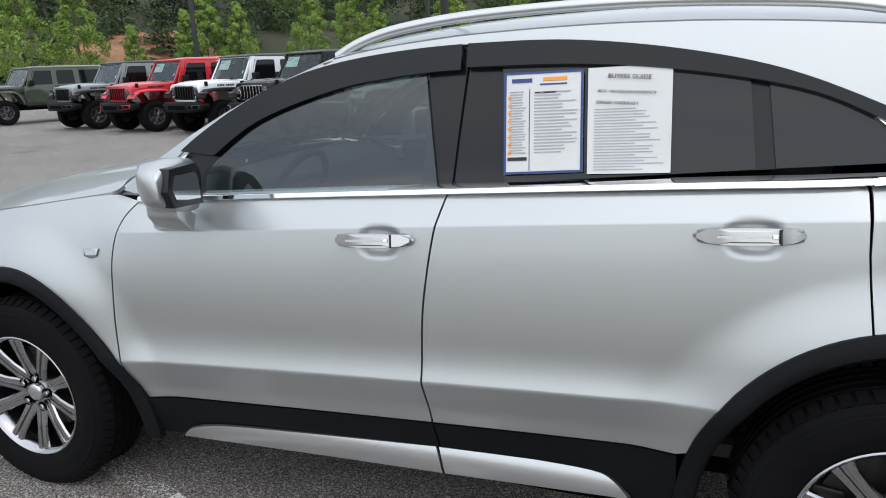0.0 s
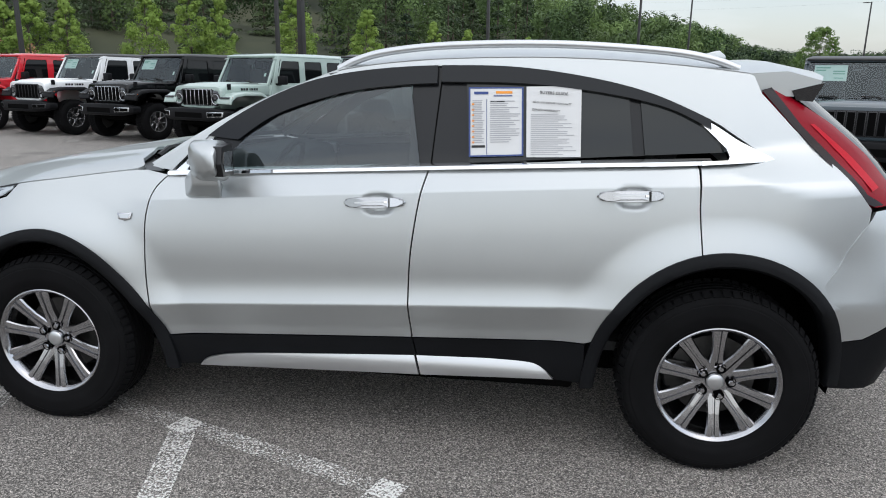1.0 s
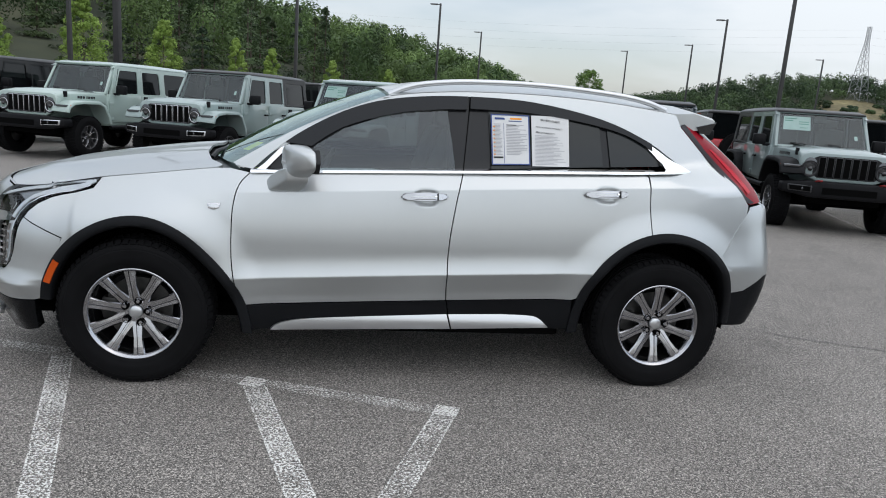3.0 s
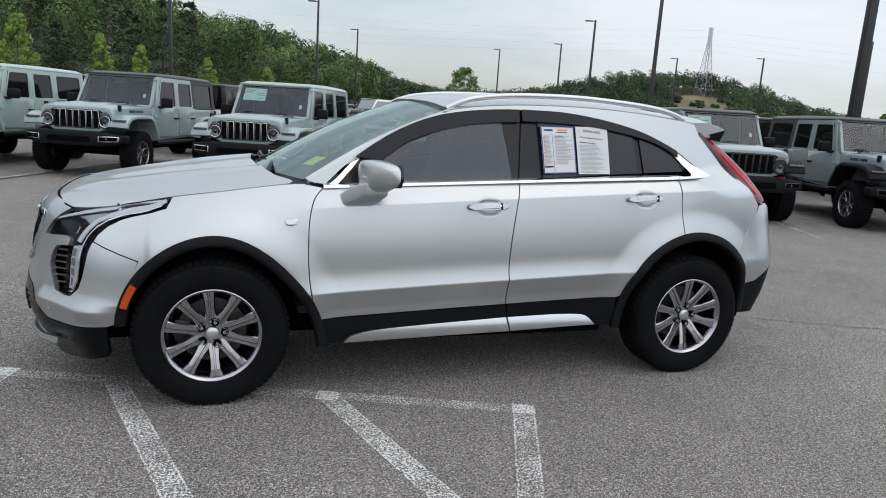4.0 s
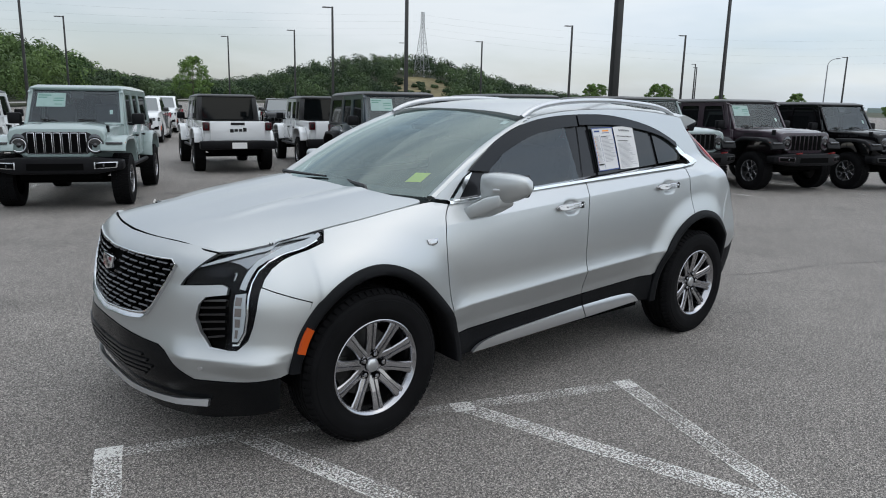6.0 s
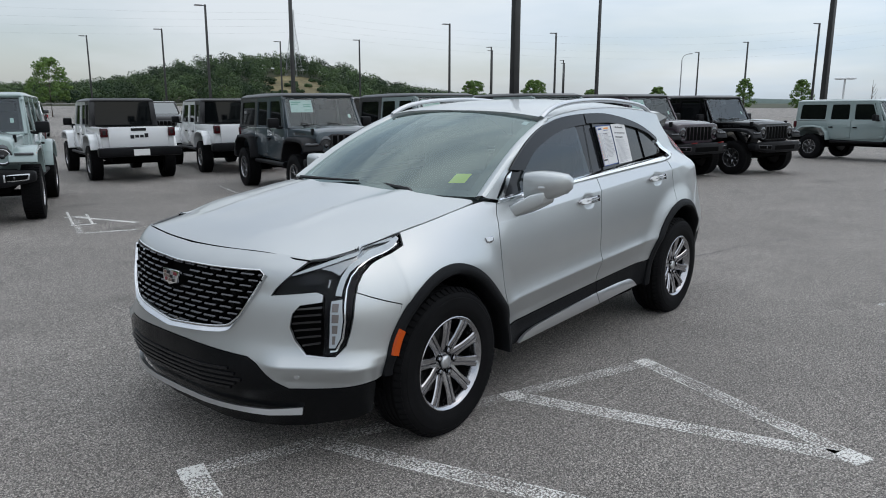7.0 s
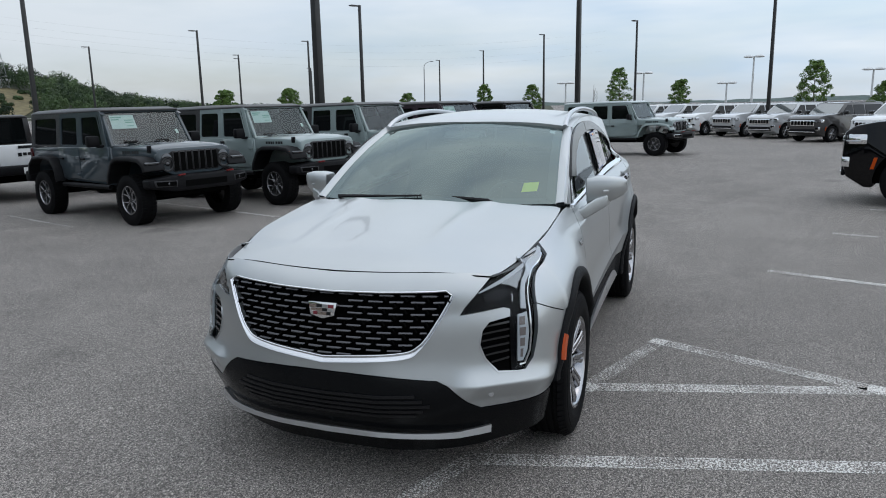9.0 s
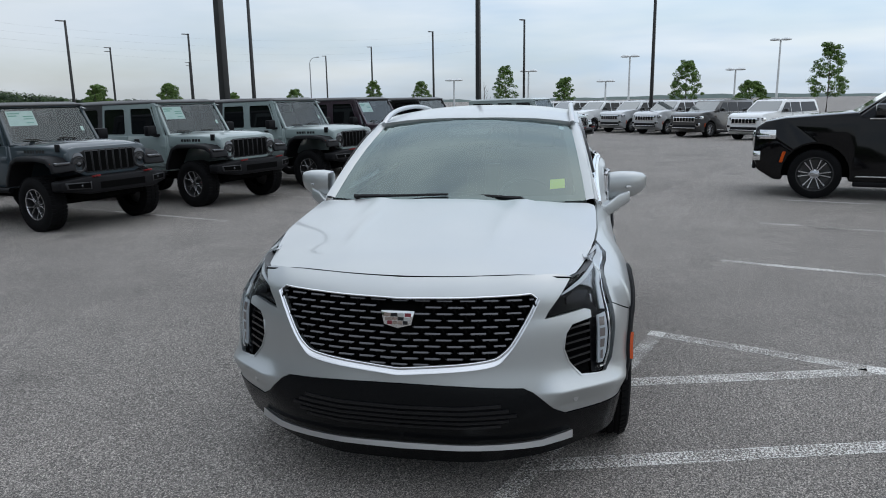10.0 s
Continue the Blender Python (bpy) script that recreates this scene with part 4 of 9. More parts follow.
edge = ribbon([(0.654, 0.735), (0.646, 0.672), (0.670, 0.613), (0.724, 0.553), (0.80, 0.547)], [0.003, 0.004, 0.006, 0.007, 0.004])
skin("vent_edge", edge, nose, M_SATIN, car, grid=0.1, gap=0.0, lip=0.01, lift=0.003)
# side marker and parking sensor
amber = bmesh.new()
rows = []
for a in (17, 21, 25, 29, 33):
    row = []
    for dr, dy in ((-0.046, 0.0), (-0.043, 0.024), (-0.012, 0.026), (-0.008, 0.0)):
        x, z = arch_point(HUB_F, a, dr)
        row.append(amber.verts.new((x, nose(s_of_x(min(x, 1.87), max(z, 0.46)), max(z, 0.46))[1] + dy, z)))
    rows.append(row)
for p, q in zip(rows, rows[1:]):
    for k in range(3):
        amber.faces.new((p[k], p[k + 1], q[k + 1], q[k]))
amber.faces.new(rows[0]), amber.faces.new(rows[-1])
bmesh.ops.recalc_face_normals(amber, faces=amber.faces[:])
amber2 = flip_bm(amber)
part("side_marker", amber, M_AMBER, car, "amber side marker lens", smooth=30)
part("side_marker", amber2, M_AMBER, car, "amber side marker lens", smooth=30)
for sg in (1, -1):
    ps = nose(s_of_y(0.685, 0.462), 0.462)
    so = part("parking_sensor", lathe_bm([(0.0, 0.003), (0.010, 0.003), (0.013, 0.0), (0.013, -0.01)], "y", 20), M_SATIN, car, smooth=40)
    so.matrix_local = pose(ps[0], sg * ps[1], ps[2], 0, 0, -52 if sg > 0 else -128)

# tail: bumper, gate, lamps, spoiler
rear_half = [(0.0, 1.05), (0.5, 1.05)] + tx((-2.02, 1.03), (-1.985, 1.058), (-1.895, 1.046), (-1.845, 0.97), (-1.775, 0.845), (-1.70, 0.745), (-1.735, 0.69), (-1.785, 0.60)) + tx((-1.80, 0.555), (-1.90, 0.57), (-1.98, 0.62), (-2.035, 0.655)) + [(0.0, 0.66)]
skin("rear_bumper", rear_half, tail, M_SILVER, car, "silver rear bumper", grid=0.06, gap=0.002, lip=0.012, lift=0.006, flip=True)
rear_low = [(0.0, 0.655)] + tx((-2.035, 0.65), (-1.98, 0.615), (-1.90, 0.565), (-1.80, 0.55), (-1.80, 0.36)) + [(0.0, 0.33)]
skin("rear_lower_bumper", rear_low, tail, M_CLAD, car, "textured black lower rear bumper", grid=0.08, gap=0.0, lip=0.04, lift=0.004, flip=True)
lamp_r = tx((-1.505, 1.462), (-1.62, 1.335), (-1.74, 1.205), (-1.83, 1.09), (-1.90, 1.055), (-1.985, 1.065)) + tx((-1.965, 1.14), (-1.90, 1.23), (-1.77, 1.345), (-1.56, 1.475))
skin("tail_light", lamp_r, tail, M_RED, car, "tall red tail light", grid=0.05, gap=0.003, lip=0.02, lift=0.006, flip=True)
LAMP_F = [(-1.505, 1.462), (-1.62, 1.335), (-1.74, 1.205), (-1.83, 1.09), (-1.885, 1.062)]
LAMP_B = [(-1.56, 1.475), (-1.77, 1.345), (-1.90, 1.23), (-1.955, 1.14), (-1.975, 1.07)]


def lamp_strip(fa, fb, k0, k1):
    """A strip of the tail light between two shares of its width."""
    rows = [(LAMP_F[k], LAMP_B[k]) for k in range(k0, k1 + 1)]
    edge = [[(p[0] + (q[0] - p[0]) * f, p[1] + (q[1] - p[1]) * f) for (p, q), f in zip(rows, fs)] for fs in (fa, fb)]
    return tx(*(edge[0] + edge[1][::-1]))


skin("tail_light_edge", lamp_strip((-0.05, -0.05, -0.05, -0.05, 0.0), (0.70, 0.17, 0.17, 0.24, 0.45), 0, 4), tail, M_SMOKE, car, "smoked black front edge of the tail light", grid=0.04, gap=0.0, lip=0.0, lift=0.0085, flip=True)
skin("tail_light_blade", lamp_strip((0.42, 0.38, 0.42), (0.52, 0.58, 0.66), 1, 3), tail, M_REDB, car, "bright red blade of the tail light", grid=0.04, gap=0.0, lip=0.0, lift=0.0085, flip=True)
gate = [(0.0, 1.05), (0.5, 1.05)] + tx((-1.99, 1.07), (-1.96, 1.14), (-1.90, 1.235), (-1.77, 1.35), (-1.60, 1.47)) + [(0.0, 1.50)]
skin("tailgate_glass", gate, tail, M_TINT, car, "dark tailgate window", grid=0.08, gap=0.002, lip=0.01, flip=True)
sp = bmesh.new()
rows = []
for y, xt in ((0.0, -1.80), (0.3, -1.79), (0.48, -1.768), (0.59, -1.728)):
    z0 = roof_c(-1.5) - 0.055 * (y / 0.6) ** 2.5
    zt = 1.548 - 0.045 * (y / 0.6) ** 2
    rows.append([(-1.45, y, z0), (-1.60, y, (z0 + zt) / 2 + 0.022), (xt, y, zt), (xt + 0.01, y, zt - 0.022), (-1.66, y, zt - 0.062), (-1.46, y, z0 - 0.08)])
full = [[(a, -b, c) for a, b, c in r] for r in rows[:0:-1]] + rows
rv = [[sp.verts.new(p) for p in r] for r in full]
for p, q in zip(rv, rv[1:]):
    for k in range(6):
        sp.faces.new((p[k], p[(k + 1) % 6], q[(k + 1) % 6], q[k]))
sp.faces.new(rv[0]), sp.faces.new(rv[-1])
bmesh.ops.recalc_face_normals(sp, faces=sp.faces[:])
part("spoiler", sp, M_SILVER, car, "silver roof spoiler", smooth=40)
seam = [(-1.449, s * y, roof_c(-1.5) - 0.055 * (y / 0.6) ** 2.5 + 0.002) for s, y in ((-1, 0.59), (-1, 0.48), (-1, 0.3), (1, 0.0), (1, 0.3), (1, 0.48), (1, 0.59))]
part("spoiler_joint", tube_bm(curve_through([(-1.455, -0.60, seam[0][2] - 0.07)] + seam + [(-1.455, 0.60, seam[0][2] - 0.07)], 4), 0.004, 6), M_DARK, car, smooth=50)
for sg in (1, -1):
    part("spoiler_fin", prism_bm([(-1.62, 1.466), (-1.735, 1.497), (-1.70, 1.425), (-1.64, 1.43)], sg * 0.56, sg * 0.598), M_GLOSS, car, "gloss black fin under the spoiler")

# roof, rails, screen
rf = [(0.205, 0.0), (0.195, 0.25), (0.175, 0.45), (0.165, 0.56)] + [(x, roof_edge(x)) for x in (0.15, 0.0, -0.3, -0.6, -0.9, -1.2, -1.45)] + [(-1.47, 0.3), (-1.48, 0.0)]
skin("roof", rf + [(x, -y) for x, y in rf[::-1][1:-1]], roof, M_SILVER, car, "silver roof", both=False, grid=0.08, gap=0.0, lip=0.03)
for sg in (1, -1):
    rail = [(x, sg * (roof_edge(x) - 0.045), roof_c(x) - 0.045 + h) for x, h in ((0.16, -0.005), (0.08, 0.018), (-0.05, 0.034), (-0.3, 0.040), (-0.7, 0.040), (-1.1, 0.036), (-1.3, 0.026), (-1.42, 0.0))]
    part("roof_rail", tube_bm(curve_through(rail, 5), 0.016, 10), M_SATIN, car, "satin silver roof rail", smooth=50)
fin = prism_bm([(-1.32, 1.585), (-1.50, 1.572), (-1.50, 1.60), (-1.47, 1.625), (-1.43, 1.615)], -0.018, 0.018, bevel=0.006)
part("antenna_fin", fin, M_SILVER, car, smooth=40)
VS = (0.0, 0.08, 0.2, 0.35, 0.5, 0.65, 0.8, 0.93)
scr_right = [(screen_edge(v), v) for v in VS] + [(0.50, 0.985), (0.3, 0.998)]
scr = [(0.0, 0.0)] + scr_right + [(0.0, 1.0)] + [(-y, v) for y, v in scr_right[::-1]]
skin("windscreen", scr, screen, M_WIND, car, "lightly tinted windscreen", both=False, grid=0.12, gap=0.0, lip=0.0)
ws_edge_in = [(screen_edge(v) - 0.055, max(v, 0.06)) for v in VS[:-1]] + [(screen_edge(0.93) - 0.05, 0.95), (0.3, 0.980), (0.0, 0.984)]
ws_edge_out = scr_right + [(0.0, 1.0)]
skin("windscreen_border", ws_edge_out + ws_edge_in[::-1], screen, M_BLACK, car, "black printed border of the windscreen", grid=0.1, gap=0, lip=0, lift=-0.004)
skin("windscreen_border", [(-0.655, 0.06), (-0.70, 0.005), (0.70, 0.005), (0.655, 0.06)], screen, M_BLACK, car, both=False, grid=0.1, gap=0, lip=0, lift=-0.004)
skin("sensor_pod", [(-0.14, 0.80), (0.10, 0.80), (0.12, 0.94), (-0.16, 0.94)], screen, M_BLACK, car, "black sensor pod behind the windscreen", both=False, grid=0.1, gap=0, lip=0.04, lift=-0.03)
skin("price_sticker", [(0.515, 0.115), (0.595, 0.125), (0.590, 0.215), (0.512, 0.205)], screen, M_YELLOW, car, "yellow square sticker inside the windscreen", both=False, grid=0.1, gap=0, lip=0, lift=-0.002)
skin("inspection_sticker", [(0.535, 0.865), (0.568, 0.862), (0.562, 0.915), (0.53, 0.918)], screen, M_LED, car, both=False, grid=0.1, gap=0, lip=0, lift=-0.002)
for a, b in (((1.10, 0.42), (0.995, -0.12)), ((1.085, -0.50), (1.08, -0.02))):
    za = 1.136
    arm = tube_bm([(a[0], a[1], za - 0.02), (a[0] - 0.02, a[1] - 0.05, za + 0.012), (a[0] * 0.5 + b[0] * 0.5, (a[1] + b[1]) / 2, za + 0.022), (b[0], b[1], za + 0.03)], [0.014, 0.012, 0.008, 0.006], 6)
    part("wiper", arm, M_BLACK, car, "black windscreen wiper", smooth=50)

# A pillars: a rounded strip from the flank to the windscreen's edge
pl = bmesh.new()
rows = []
for v in (0.0, 0.08, 0.2, 0.35, 0.5, 0.65, 0.8, 0.93, 1.0):
    ye = screen_edge(min(v, 0.93))
    p = Vector(screen(ye - 0.004, v))
    o = Vector((p.x, side_y(p.x, p.z), p.z))
    rows.append([pl.verts.new(q) for q in (o + Vector((-0.05, -0.004, -0.012)), o + Vector((-0.02, -0.002, 0.0)), o.lerp(p, 0.35) + Vector((0.004, 0.004, 0.012)), o.lerp(p, 0.75) + Vector((0.004, 0, 0.008)), p, p + Vector((-0.02, 0, -0.02)))])
for p, q in zip(rows, rows[1:]):
    for k in range(5):
        pl.faces.new((p[k], p[k + 1], q[k + 1], q[k]))
bmesh.ops.recalc_face_normals(pl, faces=pl.faces[:])
both = flip_bm(pl)
part("windscreen_pillar", pl, M_SILVER, car, "silver windscreen pillar", smooth=60)
part("windscreen_pillar", both, M_SILVER, car, "silver windscreen pillar", smooth=60)

# side glass and trim
glass_f = [(0.60, BELT(0.60) + 0.012), (-0.205, BELT(-0.205) + 0.012), (-0.150, 1.475), (0.13, 1.440), (0.39, 1.345), (0.52, 1.262), (0.60, 1.185)]
glass_r = [(-0.40, BELT(-0.40) + 0.012), (-1.03, BELT(-1.03) + 0.012), (-1.005, 1.425), (-0.90, 1.447), (-0.62, 1.478), (-0.375, 1.487)]
glass_q = [(-1.075, BELT(-1.075) + 0.012), (-1.402, BELT(-1.402) + 0.010), (-1.392, 1.212), (-1.372, 1.243), (-1.275, 1.318), (-1.15, 1.385), (-1.048, 1.415)]
dlo_in = [(0.79, BELT(0.79) + 0.01)] + [p for p in inset(vis + [(-1.5, BELT(-1.5)), (0.84, BELT(0.84))], 0.008)[:len(vis)]][2:-2] + [(-1.50, BELT(-1.5) + 0.012)]
glass_top = [p for p in glass_f if p[1] > BELT(p[0]) + 0.03]
front_trims = [clip_poly(dlo_in, 0, -0.158, -1), [p for p in dlo_in if -0.17 < p[0] < 0.62] + [(-0.17, 1.475)] + glass_top, clip_poly(dlo_in, 0, 0.595, 1)]
for trim in front_trims:
    skin("window_trim", trim, flank, M_PILLAR, car, "gloss black window surround and pillars", grid=0.08, gap=0.0, lip=0.0, lift=-0.012, flip=True)


def paned(name, poly, label, mat=M_TINT_SIDE):
    return skin(name, poly, flank, mat, car, label, grid=0.1, gap=0.0, lip=0.006, lift=-0.003, flip=True)


paned("side_window", glass_f, "lightly tinted front door window", M_DOOR_GLASS)
paned("side_window", glass_r, "dark tinted rear door window")
paned("side_window", glass_q, "small dark tinted quarter window")
belt = bmesh.new()
rows = []
for k in range(26):
    x = 0.85 - 2.16 * k / 25
    back = smooth01(-1.15, -1.42, x)
    y = (1 - back) * (side_y(max(x, -1.25), BELT(max(x, -1.25)) - 0.016) + 0.002) + back * (side_y(x, BELT(x) - 0.002) + 0.007)
    z, h = BELT(x) - 0.003, 0.017 * min(1.0, (x + 1.335) / 0.03)
    rows.append([belt.verts.new(p) for p in ((x, y - 0.045, z), (x, y - 0.001, z), (x, y, z + 0.002), (x, y - 0.003, z + h - 0.003), (x, y - 0.007, z + h), (x, y - 0.045, z + h + 0.006))])
for p, q in zip(rows, rows[1:]):
    for k in range(6):
        belt.faces.new((p[k], p[(k + 1) % 6], q[(k + 1) % 6], q[k]))
belt.faces.new(rows[0]), belt.faces.new(rows[-1])
bmesh.ops.recalc_face_normals(belt, faces=belt.faces[:])
belt_far = flip_bm(belt)
for b in (belt, belt_far):
    part("belt_trim", b, M_CHROME, car, "chrome strip under the windows", smooth=30)
chrome2 = [(-1.27, BELT(-1.27) - 0.003), (-1.56, BELT(-1.56) - 0.006), (-1.535, BELT(-1.535) + 0.012), (-1.42, 1.279), (-1.335, 1.332), (-1.272, 1.366), (-1.276, 1.340), (-1.332, 1.290), (-1.367, 1.255), (-1.374, 1.228), (-1.366, BELT(-1.366) + 0.012), (-1.27, BELT(-1.27) + 0.012)]


def wedge_fn(x, z):
    """The plate leans from the belt in to the pillar."""
    low, high = side_y(max(x, -1.25), BELT(max(x, -1.25)) - 0.016) + 0.002, side_y(x, max(z, BELT(x) + 0.09)) + 0.008
    low -= half_width(max(x, -1.25)) - half_width(x) + (0.030 + 0.05 * smooth01(-1.35, -1.6, x)) * smooth01(-1.20, -1.40, x)
    return (x, low + (high - low) * smooth01(-0.002, 0.085, z - BELT(x)), z)


skin("pillar_trim", chrome2, wedge_fn, M_CHROME, car, "chrome wedge behind the quarter window", grid=0.02, gap=0, lip=0.02, lift=0.0, flip=True)
chrome3 = [(0.85, BELT(0.85) + 0.004), (0.79, BELT(0.79) + 0.012), (0.70, 1.205), (0.66, 1.255), (0.705, 1.235), (0.78, 1.155)]
skin("pillar_trim", chrome3, flank, M_CHROME, car, grid=0.05, gap=0, lip=0.008, lift=0.005, flip=True)
skin("pillar_gap", [(-0.246, 1.150), (-0.250, 1.150), (-0.283, 1.54), (-0.277, 1.54)], flank, M_DARK, car, grid=0.1, gap=0, lip=0, lift=-0.009, flip=True)
# rain guards
vt = [p for p in vis if -0.265 <= p[0] <= 0.70]
vlow_f = curve_through([(0.55, 1.235), (0.39, 1.340), (0.13, 1.425), (-0.10, 1.460), (-0.26, 1.470)], 6)
guard_f = vt + vlow_f[::-1]
vt2 = [p for p in vis if -1.315 <= p[0] <= -0.275]
vlow_r = curve_through([(-1.314, 1.316), (-1.15, 1.392), (-0.91, 1.443), (-0.60, 1.474), (-0.275, 1.476)], 6)
guard_r = [(-0.275, 1.541)] + vt2[1:] + vlow_r
for gpoly in (guard_f, guard_r):
    skin("rain_guard", gpoly, lambda x, z: (x, side_y(x, z) - 0.10 * 0 , z), M_VISOR, car, "smoked rain guard above the door window", grid=0.05, gap=0.001, lip=0.016, lift=0.014, flip=True)

# handles and badges
def door_handle():
    bar = bmesh.new()
    bmesh.ops.create_cube(bar, size=1, matrix=Matrix.LocRotScale((0, 0.036, 0.003), None, (0.248, 0.024, 0.040)))
    bmesh.ops.subdivide_edges(bar, edges=[e for e in bar.edges if abs(e.verts[0].co.x - e.verts[1].co.x) > 0.1], cuts=8)
    for v in bar.verts:
        u = abs(v.co.x) / 0.1225
        v.co.y -= 0.026 * max(0, (u - 0.55) / 0.45) ** 2
        v.co.z = 0.004 + (v.co.z - 0.004) * (1 - 0.35 * u ** 3)
    bmesh.ops.bevel(bar, geom=[e for e in bar.edges if e.calc_face_angle(0) > 0.6], offset=0.009, segments=3, affect="EDGES")
    return bar


for hx, hz in HANDLES:
    for sg in (1, -1):
        bar = door_handle()
        y = side_y(hx + 0.09, hz)
        lean = math.degrees(math.atan((side_y(hx + 0.09, hz - 0.03) - side_y(hx + 0.09, hz + 0.03)) / 0.06))
        h = part("door_handle", bar, M_HANDLE, car, "chrome door handle", smooth=40)
        h.matrix_local = Matrix.Diagonal((1, sg, 1, 1)) @ pose(hx, y - 0.002, hz, lean, 2.5, 0)
        part("handle_groove", prism_bm([(0.070, 0.0005), (-0.045, 0.0), (-0.045, 0.007), (0.070, 0.006)], 0.0470, 0.0489), M_SATIN, h, "satin inlay of the handle")
        part("lock_button", prism_bm([(-0.048, -0.001), (-0.060, -0.001), (-0.060, 0.008), (-0.048, 0.008)], 0.0470, 0.0495, bevel=0.001), M_CHROME, h)
        part("handle_joint", prism_bm([(-0.066, -0.0165), (-0.0685, -0.0165), (-0.0685, 0.021), (-0.066, 0.021)], 0.024, 0.0487), M_IRON, h)
for sg in (1, -1):
    b = prism_bm([(-0.034, 0.015), (0.034, 0.015), (0.026, -0.012), (0.0, -0.019), (-0.026, -0.012)], 0.0, 0.005, bevel=0.002)
    o = part("wing_badge", b, M_HANDLE, car, "small chrome shield badge on the wing", smooth=30)
    o.matrix_local = Matrix.Diagonal((1, sg, 1, 1)) @ pose(1.017, side_y(1.017, 0.922) + 0.001, 0.922, math.degrees(math.atan((side_y(1.017, 0.90) - side_y(1.017, 0.94)) / 0.04)), 3, 0)
    i = part("badge_inset", prism_bm([(-0.024, 0.009), (0.024, 0.009), (0.018, -0.008), (-0.018, -0.008)], 0.005, 0.0055), M_SATIN, o)

# mirrors
def mirror_shell():
    bm = bmesh.new()
    rows = []
    for y, x0, x1, z0, z1 in ((0.850, 0.662, 0.765, 1.134, 1.280), (0.857, 0.655, 0.785, 1.124, 1.290), (0.925, 0.655, 0.800, 1.130, 1.298), (0.995, 0.655, 0.784, 1.148, 1.294), (1.045, 0.655, 0.750, 1.176, 1.282), (1.066, 0.66, 0.712, 1.198, 1.262)):
        c = Vector(((x0 + x1) / 2, (z0 + z1) / 2))
        ring = []
        for k in range(16):
            a = 2 * math.pi * k / 16
            ca, sa = math.cos(a), math.sin(a)
            e = 0.44
            under = 0.022 * max(0.0, -sa) if ca > 0 else 0.0
            ring.append(bm.verts.new((c.x - under + (x1 - x0) / 2 * math.copysign(abs(ca) ** e, ca), y, c.y + (z1 - z0) / 2 * math.copysign(abs(sa) ** e, sa))))
        rows.append(ring)
    for p, q in zip(rows, rows[1:]):
        for k in range(16):
            bm.faces.new((p[k], p[(k + 1) % 16], q[(k + 1) % 16], q[k]))
    bm.faces.new(rows[0]), bm.faces.new(rows[-1])
    bmesh.ops.recalc_face_normals(bm, faces=bm.faces[:])
    return bm


for sg in (1, -1):
    mb = mirror_shell()
    st = bmesh.new()
    rows = []
    for x0, x1, y, z, h in ((0.705, 0.868, 0.79, 1.078, 0.034), (0.703, 0.866, 0.835, 1.080, 0.033), (0.695, 0.848, 0.868, 1.098, 0.040), (0.680, 0.815, 0.910, 1.126, 0.044), (0.672, 0.785, 0.975, 1.158, 0.034)):
        rows.append([st.verts.new(p) for p in ((x0, y, z - h), (x1, y, z - h), (x1, y, z + h), (x0, y, z + h))])
    for p, q in zip(rows, rows[1:]):
        for k in range(4):
            st.faces.new((p[k], p[(k + 1) % 4], q[(k + 1) % 4], q[k]))
    st.faces.new(rows[0]), st.faces.new(rows[-1])
    bmesh.ops.recalc_face_normals(st, faces=st.faces[:])
    bevelled(st, 0.012, 3, 40)
    gl = prism_bm([(0.885, 1.172), (1.015, 1.188), (1.033, 1.222), (1.01, 1.262), (0.90, 1.255), (0.885, 1.235)], 0.632, 0.637, plane="yz")
    rim = prism_bm([(0.866, 1.152), (1.030, 1.170), (1.056, 1.220), (1.030, 1.284), (0.88, 1.280), (0.862, 1.25)], 0.635, 0.675, bevel=0.004, plane="yz")
    sig = box_bm(0.752, 0.782, 0.950, 1.040, 1.203, 1.219, 0.004)
    for v in sig.verts:
        v.co.x -= (v.co.y - 0.955) * 0.75 - 0.022
    bms = [mb, st, gl, rim, sig]
    for b in bms:
        for v in b.verts:
            v.co.x -= 0.22 * max(0.0, v.co.y - 0.87)
    if sg < 0:
        bms = [flip_bm(b) for b in bms]
    mo = part("door_mirror", bms[0], M_SILVER, car, "silver door mirror with a chrome-edged signal", smooth=60)
    mo.location = (-0.10, -0.02 * sg, -0.045)
    part("mirror_arm", bms[1], M_SILVER, mo, smooth=40)
    part("mirror_frame", bms[3], M_BLACK, mo, smooth=40)
    part("mirror_glass", bms[2], M_MIRROR, mo)
    part("mirror_signal", bms[4], M_SATIN, mo, smooth=40)


# wheels
def wheel_parts():
    tyre = [(0.232, -0.105), (0.25, -0.112), (0.29, -0.117), (0.335, -0.112), (0.357, -0.098), (0.366, -0.08)]
    for gy in (-0.05, -0.017, 0.017, 0.05):
        tyre += [(0.3695, gy - 0.006), (0.3615, gy - 0.004), (0.3615, gy + 0.004), (0.3695, gy + 0.006)]
    tyre += [(0.366, 0.08), (0.357, 0.098), (0.345, 0.108), (0.335, 0.112), (0.331, 0.1115), (0.327, 0.115), (0.29, 0.117), (0.268, 0.1155), (0.264, 0.113), (0.25, 0.112), (0.237, 0.106), (0.232, 0.098)]
    tb = lathe_bm(tyre, "y", 72, closed=False)
    rim = lathe_bm([(0.236, 0.108), (0.232, 0.110), (0.226, 0.106), (0.218, 0.096), (0.212, 0.080), (0.205, 0.06), (0.20, -0.09), (0.225, -0.105), (0.234, -0.106)], "y", 72)
    return tb, rim


